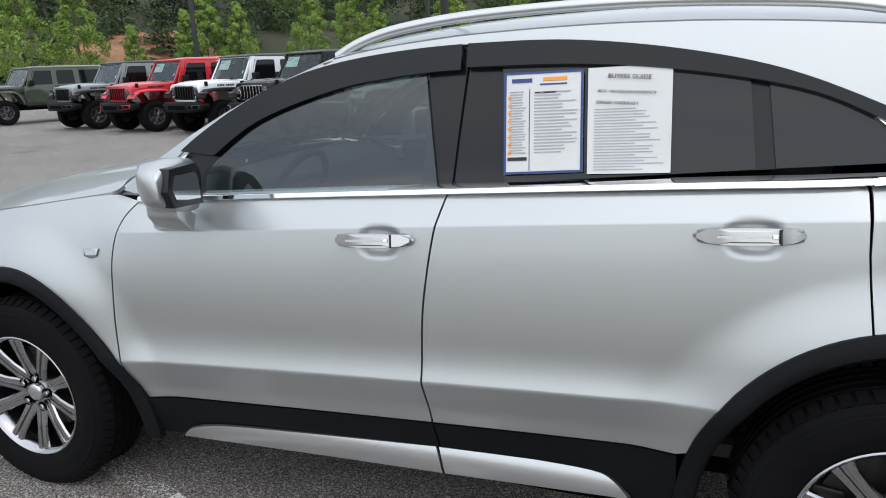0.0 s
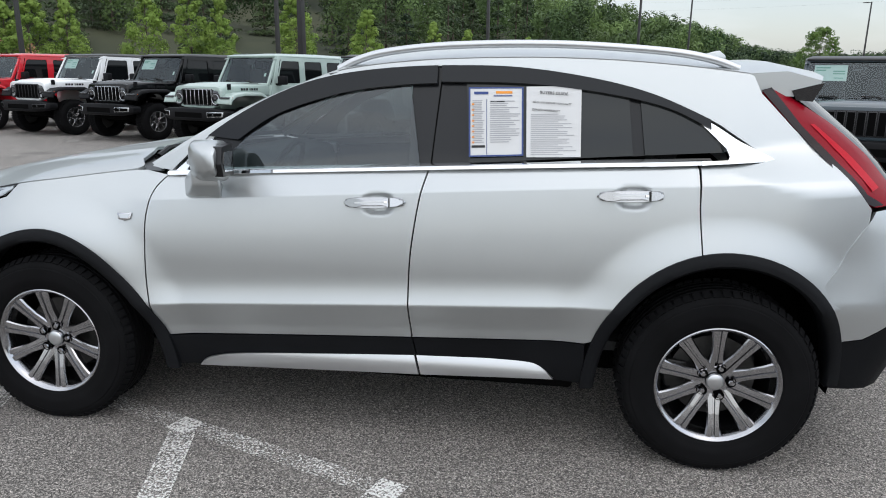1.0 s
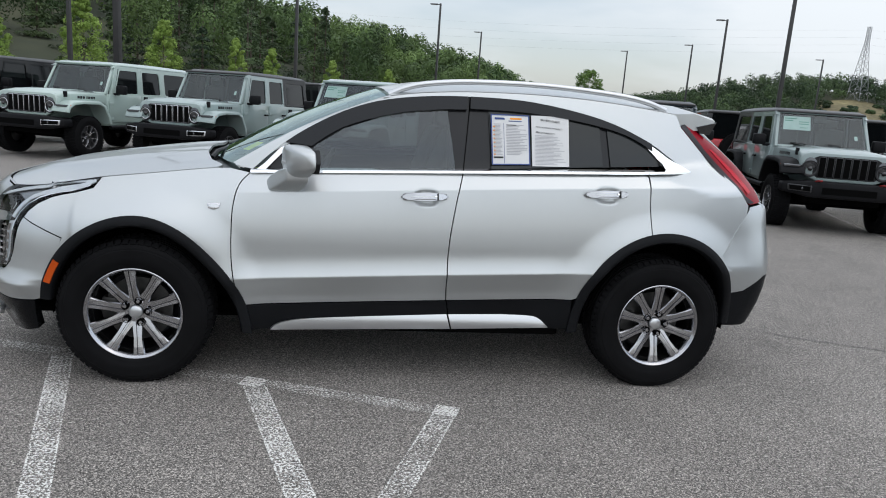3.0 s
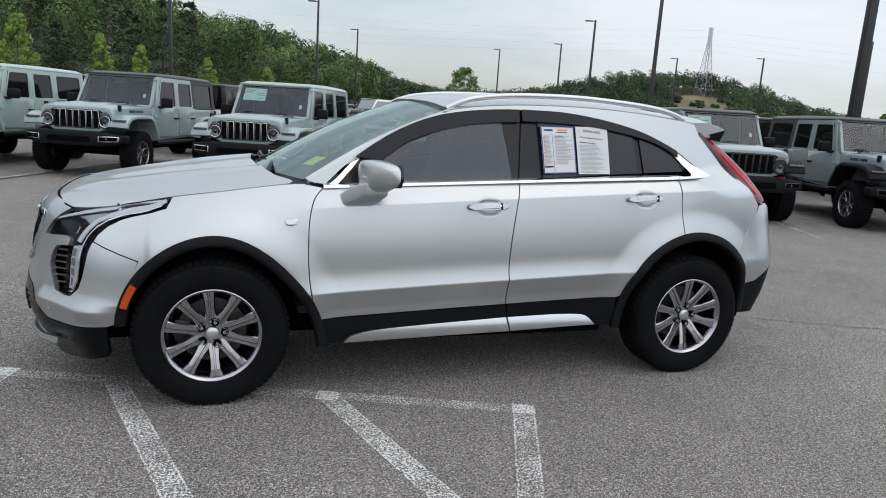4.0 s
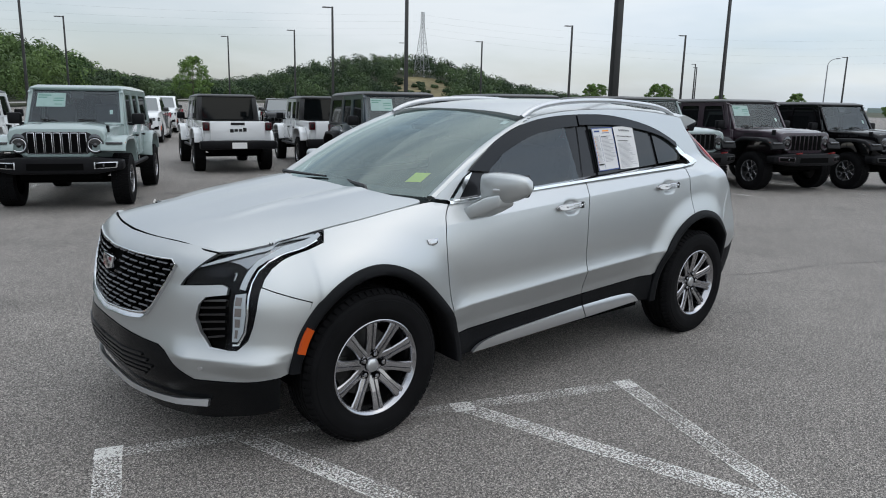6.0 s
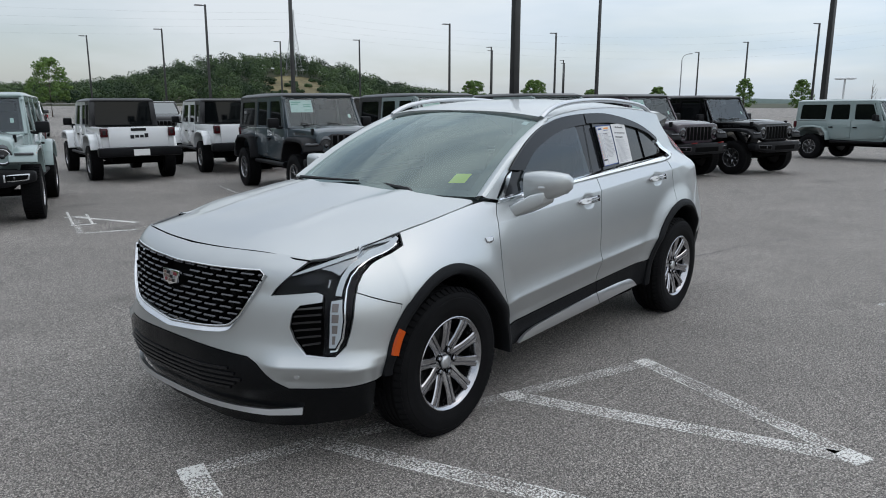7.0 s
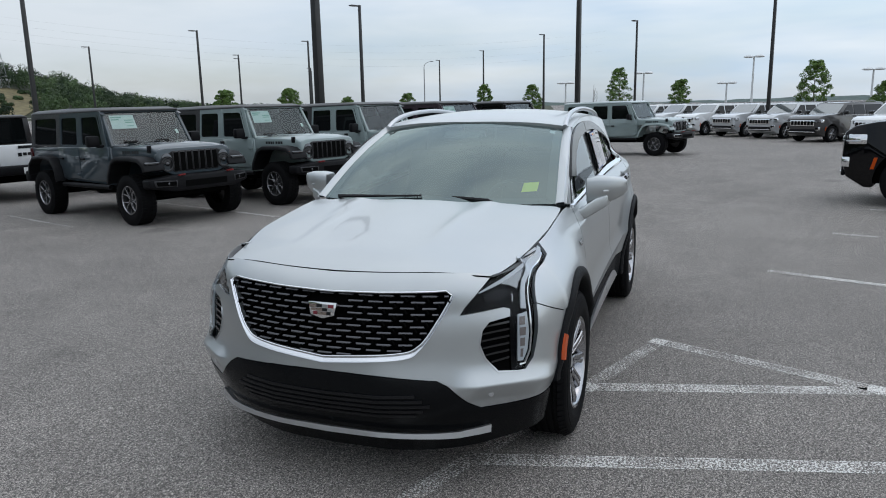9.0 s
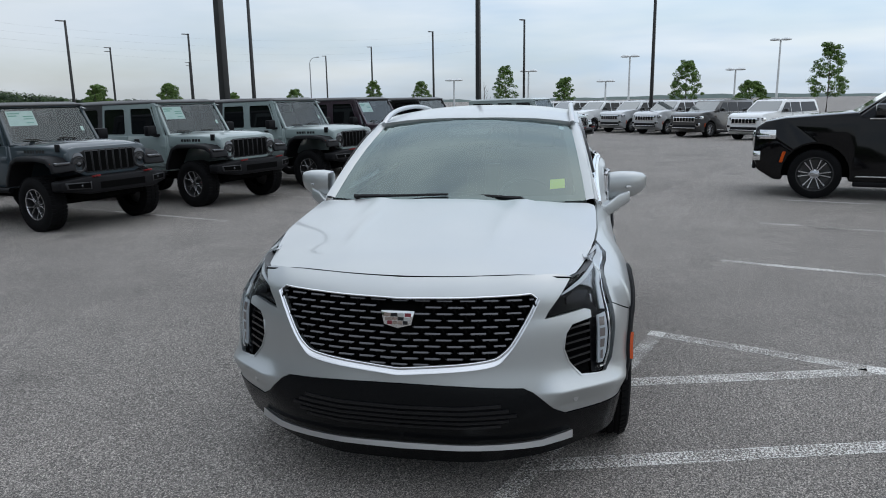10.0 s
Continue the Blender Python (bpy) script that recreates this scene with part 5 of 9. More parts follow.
def tread_blocks():
    bm = bmesh.new()
    for i in range(64):
        a = 2 * math.pi * i / 64
        for sg in (1, -1):
            m = Matrix.Rotation(-a, 4, "Y") @ Matrix.Translation((0.3625, sg * 0.086, 0)) @ Matrix.Rotation(radians(sg * 32), 4, "Z") @ Matrix.Diagonal((0.011, 0.034, 0.026, 1))
            bmesh.ops.create_cube(bm, size=1, matrix=m)
    return bm


def spoke():
    """One of ten flat spokes, split by a groove, that reaches from the hub to the lip."""
    bm = bmesh.new()
    rows = []
    for r, w, y, d in ((0.052, 0.030, 0.064, 0.035), (0.085, 0.027, 0.072, 0.035), (0.13, 0.0235, 0.083, 0.032), (0.18, 0.026, 0.093, 0.028), (0.212, 0.030, 0.098, 0.024), (0.226, 0.032, 0.098, 0.012)):
        rows.append([bm.verts.new(p) for p in ((r, y - d, -w * 0.8), (r, y - 0.006, -w), (r, y, -w * 0.82), (r, y + 0.001, -w * 0.22), (r, y - 0.006, -w * 0.12), (r, y - 0.006, w * 0.12), (r, y + 0.001, w * 0.22), (r, y, w * 0.82), (r, y - 0.006, w), (r, y - d, w * 0.8))])
    n = len(rows[0])
    for p, q in zip(rows, rows[1:]):
        for k in range(n):
            bm.faces.new((p[k], p[(k + 1) % n], q[(k + 1) % n], q[k]))
    bm.faces.new(rows[0]), bm.faces.new(rows[-1])
    bmesh.ops.recalc_face_normals(bm, faces=bm.faces[:])
    me = bpy.data.meshes.new("spoke")
    bm.to_mesh(me)
    bm.free()
    me.materials.append(M_RIM)
    return me


spoke_mesh = spoke()
nut_bm = lathe_bm([(0.0, 0.012), (0.009, 0.012), (0.0115, 0.008), (0.0115, -0.01)], "y", 6)
nut_mesh = bpy.data.meshes.new("lug_nut")
nut_bm.to_mesh(nut_mesh)
nut_bm.free()
nut_mesh.materials.append(M_RIM)
pit_bm = lathe_bm([(0.0195, 0.006), (0.0175, 0.001), (0.0, -0.002)], "y", 16)
pit_mesh = bpy.data.meshes.new("lug_recess")
pit_bm.to_mesh(pit_mesh)
pit_bm.free()
pit_mesh.materials.append(M_DARK)


def car_wheel(name, m, spin):
    w = new(name)
    w.parent = car
    w.matrix_local = m
    tb, rim = wheel_parts()
    part("tyre", tb, M_TYRE, w, "black road tyre", smooth=35)
    tagged(part("tread", tread_blocks(), M_TYRE, w), kind="stuff")
    part("rim", rim, M_RIM, w, "polished alloy rim", smooth=40)
    part("brake_disc", lathe_bm([(0.06, 0.0), (0.165, 0.0), (0.165, -0.022), (0.06, -0.022)], "y", 40), M_IRON, w, "grey brake disc", smooth=30)
    cal = prism_bm([(0.10, -0.05), (0.175, -0.06), (0.19, 0.0), (0.175, 0.06), (0.10, 0.05)], -0.05, 0.012, bevel=0.008)
    co = part("brake_caliper", cal, M_IRON, w, smooth=40)
    part("hub", lathe_bm([(0.0, 0.070), (0.028, 0.070), (0.031, 0.066), (0.032, 0.060), (0.058, 0.062), (0.072, 0.052), (0.074, 0.02)], "y", 40), M_RIM, w, smooth=35)
    part("hub_cap", lathe_bm([(0.0, 0.0785), (0.026, 0.0775), (0.033, 0.073), (0.034, 0.066)], "y", 32), M_SATIN, w, smooth=50)
    part("barrel", lathe_bm([(0.206, 0.06), (0.19, -0.02), (0.19, -0.10), (0.0, -0.10)], "y", 40), M_RIMIN, w, smooth=40)
    for k in range(10):
        s = new("spoke", spoke_mesh)
        s.parent = w
        s.matrix_local = Matrix.Rotation(radians(36 * k + spin), 4, "Y")
    for k in range(5):
        a = radians(72 * k + spin + 18)
        for nm, me in (("lug_nut", nut_mesh), ("lug_recess", pit_mesh)):
            s = new(nm, me)
            s.parent = w
            s.matrix_local = Matrix.Translation((0.0585 * math.cos(a), 0.068, -0.0585 * math.sin(a)))
    return w


car_wheel("wheel", pose(HUB_F, 0.812, 0.366), 23)
car_wheel("wheel", pose(HUB_R, 0.796, 0.366), 20)
car_wheel("wheel", pose(HUB_F, -0.812, 0.366, 0, 0, 180), 5)
car_wheel("wheel", pose(HUB_R, -0.812, 0.366, 0, 0, 180), 18)
# underbody blocks in the same near-black, shade included in the colour
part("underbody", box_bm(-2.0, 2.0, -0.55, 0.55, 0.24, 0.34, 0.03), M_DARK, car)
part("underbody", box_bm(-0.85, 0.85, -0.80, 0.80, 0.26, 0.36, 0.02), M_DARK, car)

# cabin
def seat(x, y, rear=False):
    base = box_bm(x - 0.26, x + 0.26, y - 0.25, y + 0.25, 0.62, 0.80, 0.05, 3)
    back = box_bm(-0.08, 0.08, y - 0.25, y + 0.25, 0.0, 0.62, 0.05, 3)
    bmesh.ops.transform(back, matrix=pose(x - 0.24, 0, 0.74, 0, -18, 0), verts=back.verts[:])
    head = box_bm(-0.05, 0.05, y - 0.13, y + 0.13, 0.0, 0.19, 0.04, 3)
    bmesh.ops.transform(head, matrix=pose(x - 0.42, 0, 1.33, 0, -12, 0), verts=head.verts[:])
    part("car_seat", join_bm(base, back, head), M_CABIN, car, "dark cabin seat", smooth=50)


for xx, yy in ((0.15, 0.36), (0.15, -0.36), (-0.75, 0.36), (-0.75, -0.36)):
    seat(xx, yy)
dash = prism_bm([(1.02, 1.08), (0.80, 1.10), (0.62, 1.07), (0.58, 0.98), (0.62, 0.80), (0.95, 0.75)], -0.72, 0.72, bevel=0.02)
part("dashboard", dash, M_CABIN, car, "dark dashboard", smooth=50)
ring_pts = [(0.0, 0.18 * math.cos(2 * math.pi * k / 28), 0.18 * math.sin(2 * math.pi * k / 28)) for k in range(29)]
sw = part("steering_wheel", join_bm(tube_bm(ring_pts, 0.014, 8), box_bm(-0.02, 0.02, -0.06, 0.06, -0.05, 0.05, 0.01), box_bm(-0.008, 0.008, -0.18, 0.18, -0.018, 0.018)), M_CABIN, car, "dark steering wheel", smooth=50)
sw.matrix_local = pose(0.52, 0.36, 1.03, 0, -25, 0)
part("cabin_floor", box_bm(-1.7, 0.95, -0.70, 0.70, 0.40, 0.44), M_CABIN, car)
hl = [(0.20, -0.52), (0.20, 0.52), (-1.4, 0.52), (-1.4, -0.52)]
skin("headliner", hl, roof, M_HEADLINER, car, both=False, grid=0.2, gap=0, lip=0, lift=-0.035, flip=False)

# papers in the rear window
def sheet_local(poly, u, v):
    """A place inside a sheet from its corner fractions."""
    (ax, az), (bx, bz), (cx, cz), (dx, dz) = poly
    p = (ax * (1 - u) + bx * u, az * (1 - u) + bz * u)
    q = (dx * (1 - u) + cx * u, dz * (1 - u) + cz * u)
    return (p[0] * (1 - v) + q[0] * v, p[1] * (1 - v) + q[1] * v)


def ink(parent, sheet, u0, u1, v0, v1, mat, name="printed_line"):
    q = [sheet_local(sheet, u0, v0), sheet_local(sheet, u1, v0), sheet_local(sheet, u1, v1), sheet_local(sheet, u0, v1)]
    bm, _ = skin_bm(q, flank, grid=0.045, gap=0, lip=0, lift=0.0050, flip=True)
    return bm


SHEET_A = [(-0.400, 1.195), (-0.612, 1.205), (-0.600, 1.464), (-0.386, 1.460)]
SHEET_B = [(-0.624, 1.200), (-0.832, 1.206), (-0.824, 1.472), (-0.612, 1.466)]
papers = []
for sh, lab in ((SHEET_A, "white certification sheet with a blue border taped in the rear window"), (SHEET_B, "white buyers guide sheet taped in the rear window")):
    bm, _ = skin_bm(sh, flank, grid=0.045, gap=0, lip=0.001, lift=0.0035, flip=True)
    p = part("paper_notice", bm, M_PAPER, None, "", smooth=40)
    tagged(p, lab, "notice", "notices in the car window")
    papers.append(p)
rng = random.Random(5)
groups = {"k": [], "b": [], "o": [], "g": [], "h": []}
A, B = SHEET_A, SHEET_B
for u0, u1, v0, v1 in ((0.0, 1, 0, 0.022), (0, 1, 0.978, 1), (0, 0.03, 0, 1), (0.97, 1, 0, 1), (0.325, 0.335, 0.03, 0.83)):
    groups["b"].append(ink(None, A, u0, u1, v0, v1, None))
groups["o"].append(ink(None, A, 0.50, 0.80, 0.905, 0.94, None))
groups["b"].append(ink(None, A, 0.10, 0.36, 0.895, 0.935, None))
groups["b"].append(ink(None, A, 0.46, 0.80, 0.865, 0.88, None))
groups["k"].append(ink(None, A, 0.05, 0.30, 0.13, 0.165, None))
for k in range(26):
    v = 0.80 - 0.026 * k
    if 0.11 < v < 0.19 and k:
        continue
    groups["g"].append(ink(None, A, 0.07, 0.29 - 0.06 * rng.random(), v, v + 0.011, None))
    if k % 3 == 2:
        groups["o"].append(ink(None, A, 0.055, 0.10, v - 0.008, v + 0.018, None))
for k in range(20):
    v = 0.79 - 0.031 * k
    w = 0.55 * (0.55 + 0.45 * rng.random())
    groups["g"].append(ink(None, A, 0.39, 0.39 + w, v, v + 0.012, None))
groups["k"].append(ink(None, A, 0.40, 0.66, 0.785, 0.80, None))
for k in range(22):
    v = 0.60 - 0.027 * k
    if 0.735 < v < 0.80 or 0.64 < v < 0.69:
        continue
    w = 0.84 * (0.7 + 0.3 * rng.random()) if k % 4 else 0.5
    groups["h"].append(ink(None, B, 0.08, 0.08 + w, v, v + 0.009, None))
for k, mat in (("k", M_INKK), ("b", M_INKB), ("o", M_INKO), ("g", M_INK), ("h", M_INK)):
    tagged(part("printing", join_bm(*groups[k]), mat, papers[1] if k == "h" else papers[0]), kind="stuff")


def lettering(text, size, mat, parent, m, name="lettering", extrude=0.0004):
    cu = bpy.data.curves.new(name, "FONT")
    cu.body, cu.size, cu.extrude = text, size, extrude
    cu.align_x, cu.align_y = "CENTER", "CENTER"
    tmp = bpy.data.objects.new("tmp", cu)
    scene.collection.objects.link(tmp)
    me = bpy.data.meshes.new_from_object(tmp)
    bpy.data.objects.remove(tmp)
    bpy.data.curves.remove(cu)
    me.materials.clear()
    me.materials.append(mat)
    ob = new(name, me)
    ob.parent = parent
    ob.matrix_local = m
    return ob


def on_flank(x, z, roll=3.0, off=0.0075):
    lean = math.degrees(math.atan((side_y(x, z - 0.02) - side_y(x, z + 0.02)) / 0.04))
    return pose(x, side_y(x, z) + off, z, 0, 0, 180) @ pose(0, 0, 0, 90 - lean, 0, 0) @ pose(0, 0, 0, 0, 0, -roll)


for text, size, u, v in (("BUYERS GUIDE", 0.0165, 0.5, 0.905), ("AS IS - NO DEALER WARRANTY", 0.0105, 0.47, 0.765), ("DEALER WARRANTY", 0.0115, 0.36, 0.665)):
    x, z = sheet_local(B, u, v)
    lettering(text, size, M_INKK, papers[1], on_flank(x, z))

# ---- ground ----
def asphalt_material(name="asphalt", wear=None):
    """Stone-flecked asphalt; with wear given, under road paint rubbed down to the stone."""
    m = bpy.data.materials.new(name)
    m.use_nodes = True
    nt, N = m.node_tree, m.node_tree.nodes
    b = N["Principled BSDF"]
    b.inputs["Roughness"].default_value = 0.84
    b.inputs["Specular IOR Level"].default_value = 0.4
    co = N.new("ShaderNodeTexCoord")

    def noise_node(scale, detail=4, rough=0.6):
        n = N.new("ShaderNodeTexNoise")
        n.inputs["Scale"].default_value, n.inputs["Detail"].default_value, n.inputs["Roughness"].default_value = scale, detail, rough
        nt.links.new(co.outputs["Object"], n.inputs["Vector"])
        return n
    vor = N.new("ShaderNodeTexVoronoi")
    vor.inputs["Scale"].default_value = 205
    nt.links.new(co.outputs["Object"], vor.inputs["Vector"])
    stone = N.new("ShaderNodeValToRGB")
    stone.color_ramp.elements[0].position, stone.color_ramp.elements[0].color = 0.0, (0.058, 0.053, 0.048, 1)
    stone.color_ramp.elements[1].position, stone.color_ramp.elements[1].color = 1.0, (0.450, 0.412, 0.374, 1)
    e = stone.color_ramp.elements.new(0.55)
    e.color = (0.192, 0.177, 0.162, 1)
    sep = N.new("ShaderNodeSeparateColor")
    nt.links.new(vor.outputs["Color"], sep.inputs[0])
    nt.links.new(sep.outputs[0], stone.inputs[0])
    last = stone.outputs[0]
    for scale, lo, hi, amount, detail in ((0.30, 0.33, 0.68, 0.11, 5), (1.7, 0.3, 0.7, 0.10, 6), (75.0, 0.36, 0.64, 0.34, 2), (130.0, 0.38, 0.62, 0.36, 2)):
        n = noise_node(scale, detail)
        r = N.new("ShaderNodeMapRange")
        r.inputs[1].default_value, r.inputs[2].default_value = lo, hi
        r.inputs[3].default_value, r.inputs[4].default_value = 1 - amount, 1 + amount
        nt.links.new(n.outputs[0], r.inputs[0])
        x = N.new("ShaderNodeMix")
        x.data_type, x.blend_type = "RGBA", "MULTIPLY"
        x.inputs[0].default_value = 1
        nt.links.new(last, x.inputs[6])
        nt.links.new(r.outputs[0], x.inputs[7])
        last = x.outputs[2]
    # oil spots
    n = noise_node(0.9, 2, 0.4)
    r = N.new("ShaderNodeMapRange")
    r.inputs[1].default_value, r.inputs[2].default_value = 0.66, 0.74
    r.inputs[3].default_value, r.inputs[4].default_value = 1.0, 0.72
    nt.links.new(n.outputs[0], r.inputs[0])
    x = N.new("ShaderNodeMix")
    x.data_type, x.blend_type = "RGBA", "MULTIPLY"
    x.inputs[0].default_value = 1
    nt.links.new(last, x.inputs[6])
    nt.links.new(r.outputs[0], x.inputs[7])
    last = x.outputs[2]
    # the lane beyond the joint is older and paler
    pos = N.new("ShaderNodeSeparateXYZ")
    nt.links.new(co.outputs["Object"], pos.inputs[0])
    line = N.new("ShaderNodeMath")
    line.operation = "MULTIPLY_ADD"
    line.inputs[1].default_value = 0.405
    nt.links.new(pos.outputs["X"], line.inputs[0])
    nt.links.new(pos.outputs["Y"], line.inputs[2])
    lane = N.new("ShaderNodeMapRange")
    lane.inputs[1].default_value, lane.inputs[2].default_value = -1.37, -1.31
    nt.links.new(line.outputs[0], lane.inputs[0])
    reach = N.new("ShaderNodeMapRange")
    reach.interpolation_type = "SMOOTHSTEP"
    reach.inputs[1].default_value, reach.inputs[2].default_value = -3.0, -7.0
    nt.links.new(pos.outputs["X"], reach.inputs[0])
    both_ = N.new("ShaderNodeMath")
    both_.operation = "MULTIPLY"
    nt.links.new(lane.outputs[0], both_.inputs[0])
    nt.links.new(reach.outputs[0], both_.inputs[1])
    r = N.new("ShaderNodeMapRange")
    r.inputs[3].default_value, r.inputs[4].default_value = 0.95, 1.07
    nt.links.new(both_.outputs[0], r.inputs[0])
    x = N.new("ShaderNodeMix")
    x.data_type, x.blend_type = "RGBA", "MULTIPLY"
    x.inputs[0].default_value = 1
    nt.links.new(last, x.inputs[6])
    nt.links.new(r.outputs[0], x.inputs[7])
    last = x.outputs[2]
    if wear is not None:
        add = N.new("ShaderNodeMath")
        add.operation = "MULTIPLY_ADD"
        add.inputs[1].default_value = 0.28
        nt.links.new(noise_node(2.6, 3).outputs[0], add.inputs[0])
        nt.links.new(noise_node(88, 3, 0.7).outputs[0], add.inputs[2])
        r = N.new("ShaderNodeMapRange")
        r.inputs[1].default_value, r.inputs[2].default_value = wear, wear + 0.03
        r.inputs[3].default_value, r.inputs[4].default_value = 0.0, 0.92
        nt.links.new(add.outputs[0], r.inputs[0])
        x = N.new("ShaderNodeMix")
        x.data_type = "RGBA"
        x.inputs[7].default_value = (0.78, 0.77, 0.735, 1)
        nt.links.new(r.outputs[0], x.inputs[0])
        nt.links.new(last, x.inputs[6])
        last = x.outputs[2]
    nt.links.new(last, b.inputs["Base Color"])
    bump = N.new("ShaderNodeBump")
    bump.inputs["Strength"].default_value, bump.inputs["Distance"].default_value = 0.6, 0.006
    nt.links.new(vor.outputs["Distance"], bump.inputs["Height"])
    nt.links.new(bump.outputs[0], b.inputs["Normal"])
    return m


M_ASPH = asphalt_material()
M_LINE = asphalt_material("worn_road_paint", 0.662)
M_LINE_FAINT = asphalt_material("faint_road_paint", 0.69)
M_LINE_FRESH = asphalt_material("fresh_road_paint", 0.585)
M_LINE_EDGE = asphalt_material("edge_road_paint", 0.625)
bm = bmesh.new()
ys = [-1500, -29.5, -28.5, -27.5, -20, -15, -12, -10, -9, -8, -7, -6, -5, -4, -3, -2, -1.5, -0.9, -0.5, -0.1, 0.4, 20, 1500]
xs = [-1500, -200, -40, -37, -34, -32.5, -31, -29.5, -28, -26.5] + [-25 + 1.5 * k for k in range(13)] + [0, 10, 40, 200, 1500]
gv = [[bm.verts.new((x, y, gz(x, y))) for x in xs] for y in ys]
for p, q in zip(gv, gv[1:]):
    for k in range(len(xs) - 1):
        bm.faces.new((p[k], p[k + 1], q[k + 1], q[k]))
ground = part("ground", bm, M_ASPH, None)
tagged(ground, "weathered grey asphalt of a large car park", "asphalt", kind="structure")


def strip(name, a, b, width, mat, label="", z=0.003, group="bay lines"):
    a, b = Vector((*a, 0)), Vector((*b, 0))
    d = (b - a).normalized()
    n = Vector((-d.y, d.x, 0)) * width / 2
    bm = bmesh.new()
    k = max(2, int((b - a).length / 0.6))
    rr = random.Random(int(abs(a.x * 100)) + 7)
    rows = []
    for i in range(k + 1):
        p = a.lerp(b, i / k)
        j = 1 + 0.10 * (rr.random() - 0.5)
        rows.append([bm.verts.new(c + Vector((0, 0, z + gz(c.x, c.y)))) for c in (p + n * j, p - n * j)])
    for p, q in zip(rows, rows[1:]):
        bm.faces.new((p[0], p[1], q[1], q[0]))
    bmesh.ops.recalc_face_normals(bm, faces=bm.faces[:])
    for f in bm.faces:
        if f.normal.z < 0:
            f.normal_flip()
    o = part(name, bm, mat, None)
    return tagged(o, label or "worn white bay line on the asphalt", "road marking", group, "structure")


LZ, LA, LB, LC = (2.44, 0.29), (1.88, 0.50), (0.81, 0.89), (-0.17, 1.23)
strip("road_marking", (2.46, 0.285), (-0.20, 1.245), 0.10, M_LINE_FAINT, "faint worn white base line under the parked crossover", z=0.0006)
for la, lb, wd, mat in ((LA, (1.36, 2.36), 0.105, M_LINE), (LB, (0.36, 2.53), 0.11, M_LINE), (LC, (0.38, 2.56), 0.11, M_LINE_FAINT), (LZ, (2.90, 1.85), 0.11, M_LINE)):
    strip("road_marking", la, lb, wd, mat, z=0.0012)
    across = (Vector(lb) - Vector(la)).normalized().orthogonal() * (wd / 2 - 0.002)
    for sg in (1, -1):
        strip("line_edge", Vector(la) + across * sg, Vector(lb) + across * sg, 0.009, M_LINE_EDGE, "crisp painted edge of a worn bay line", z=0.0016)
d_base = (Vector(LC) - Vector(LZ)).normalized()
for p in (LZ, LB, LC):
    q = Vector(p)
    strip("line_end", q - d_base * 0.06, q + d_base * 0.06, 0.11, M_LINE_FRESH, "brighter white end of a bay line", z=0.002)
strip("line_end", Vector((0.36, 2.50)) - d_base * 0.07, Vector((0.36, 2.50)) + d_base * 0.07, 0.12, M_LINE_FRESH, "brighter white end of a bay line", z=0.0024)
strip("line_end", Vector(LA) - d_base * 0.06, Vector(LA) + d_base * 0.06, 0.11, M_LINE_FAINT, "worn end of a bay line", z=0.002)
strip("road_marking", (-2.70, 2.10), (-1.2, 6.3), 0.10, M_LINE)
strip("road_marking", (-7.42, 3.83), (-6.0, 8.6), 0.10, M_LINE)
strip("road_marking", (-5.1, 3.0), (-3.6, 7.3), 0.10, M_LINE_FAINT)
ROW = Vector((-0.924, 0.383))
AWAY = Vector((-0.36, -0.933))
for k, (px, py) in enumerate([(-2.42, -5.6), (-4.9, -4.6), (-7.3, -3.75), (-9.9, -2.75), (-12.4, -1.65), (0.0, -6.55), (2.2, -7.5), (4.6, -8.6), (7.0, -9.6), (9.4, -10.4)]):
    q = Vector((px, py))
    strip("road_marking", q, q + AWAY * 5.2, 0.085, M_LINE_FAINT)
strip("road_marking", Vector((0.04, -6.54)), Vector((0.04, -6.54)) + ROW * 0.75, 0.09, M_LINE)
# the bay marking opened up behind the parked pickups
for side in (-0.13, 0.13):
    strip("road_marking", (-2.10 + side, -12.22), (-0.34 + side, -7.23), 0.035, M_LINE_FRESH, z=0.005)
for ex, ey in ((-1.79, -11.36), (-1.24, -9.93), (-0.63, -8.12), (-0.34, -7.23)):
    strip("line_end", (ex - 0.16, ey + 0.05), (ex + 0.16, ey - 0.05), 0.07, M_LINE_FRESH, "white cross bar of a bay line", z=0.007)
strip("road_marking", (-1.22, -9.93), (-1.94, -6.66), 0.06, M_LINE, z=0.005)
strip("road_marking", (-0.59, -8.17), (-0.92, -6.86), 0.08, M_LINE_FRESH, z=0.005)
strip("road_marking", (-2.43, -13.21), (-5.08, -11.71), 0.09, M_LINE, z=0.006)
strip("road_marking", (-4.55, -10.51), (-3.62, -7.97), 0.05, M_LINE, z=0.006)
# seams in the asphalt
M_SEAM = material("tar_seam", (0.085, 0.083, 0.08), rough=0.7, grain=0.3, grain_scale=30)


def seam(pts, w):
    bm = bmesh.new()
    p = [Vector((*q, 0.004 + gz(*q))) for q in curve_through(pts, 10)]
    rr = random.Random(3)
    rows = []
    for i, c in enumerate(p):
        d = (p[min(i + 1, len(p) - 1)] - p[max(i - 1, 0)]).normalized()
        n = Vector((-d.y, d.x, 0)) * w * (0.4 + 0.8 * rr.random())
        j = Vector((rr.uniform(-1, 1), rr.uniform(-1, 1), 0)) * 0.012
        rows.append([bm.verts.new(c + n + j), bm.verts.new(c - n + j)])
    for a, b in zip(rows, rows[1:]):
        bm.faces.new((a[1], b[1], b[0], a[0]))
    o = part("pavement_seam", bm, M_SEAM, None)
    return tagged(o, "dark joint between two lanes of asphalt", "seam", kind="structure")


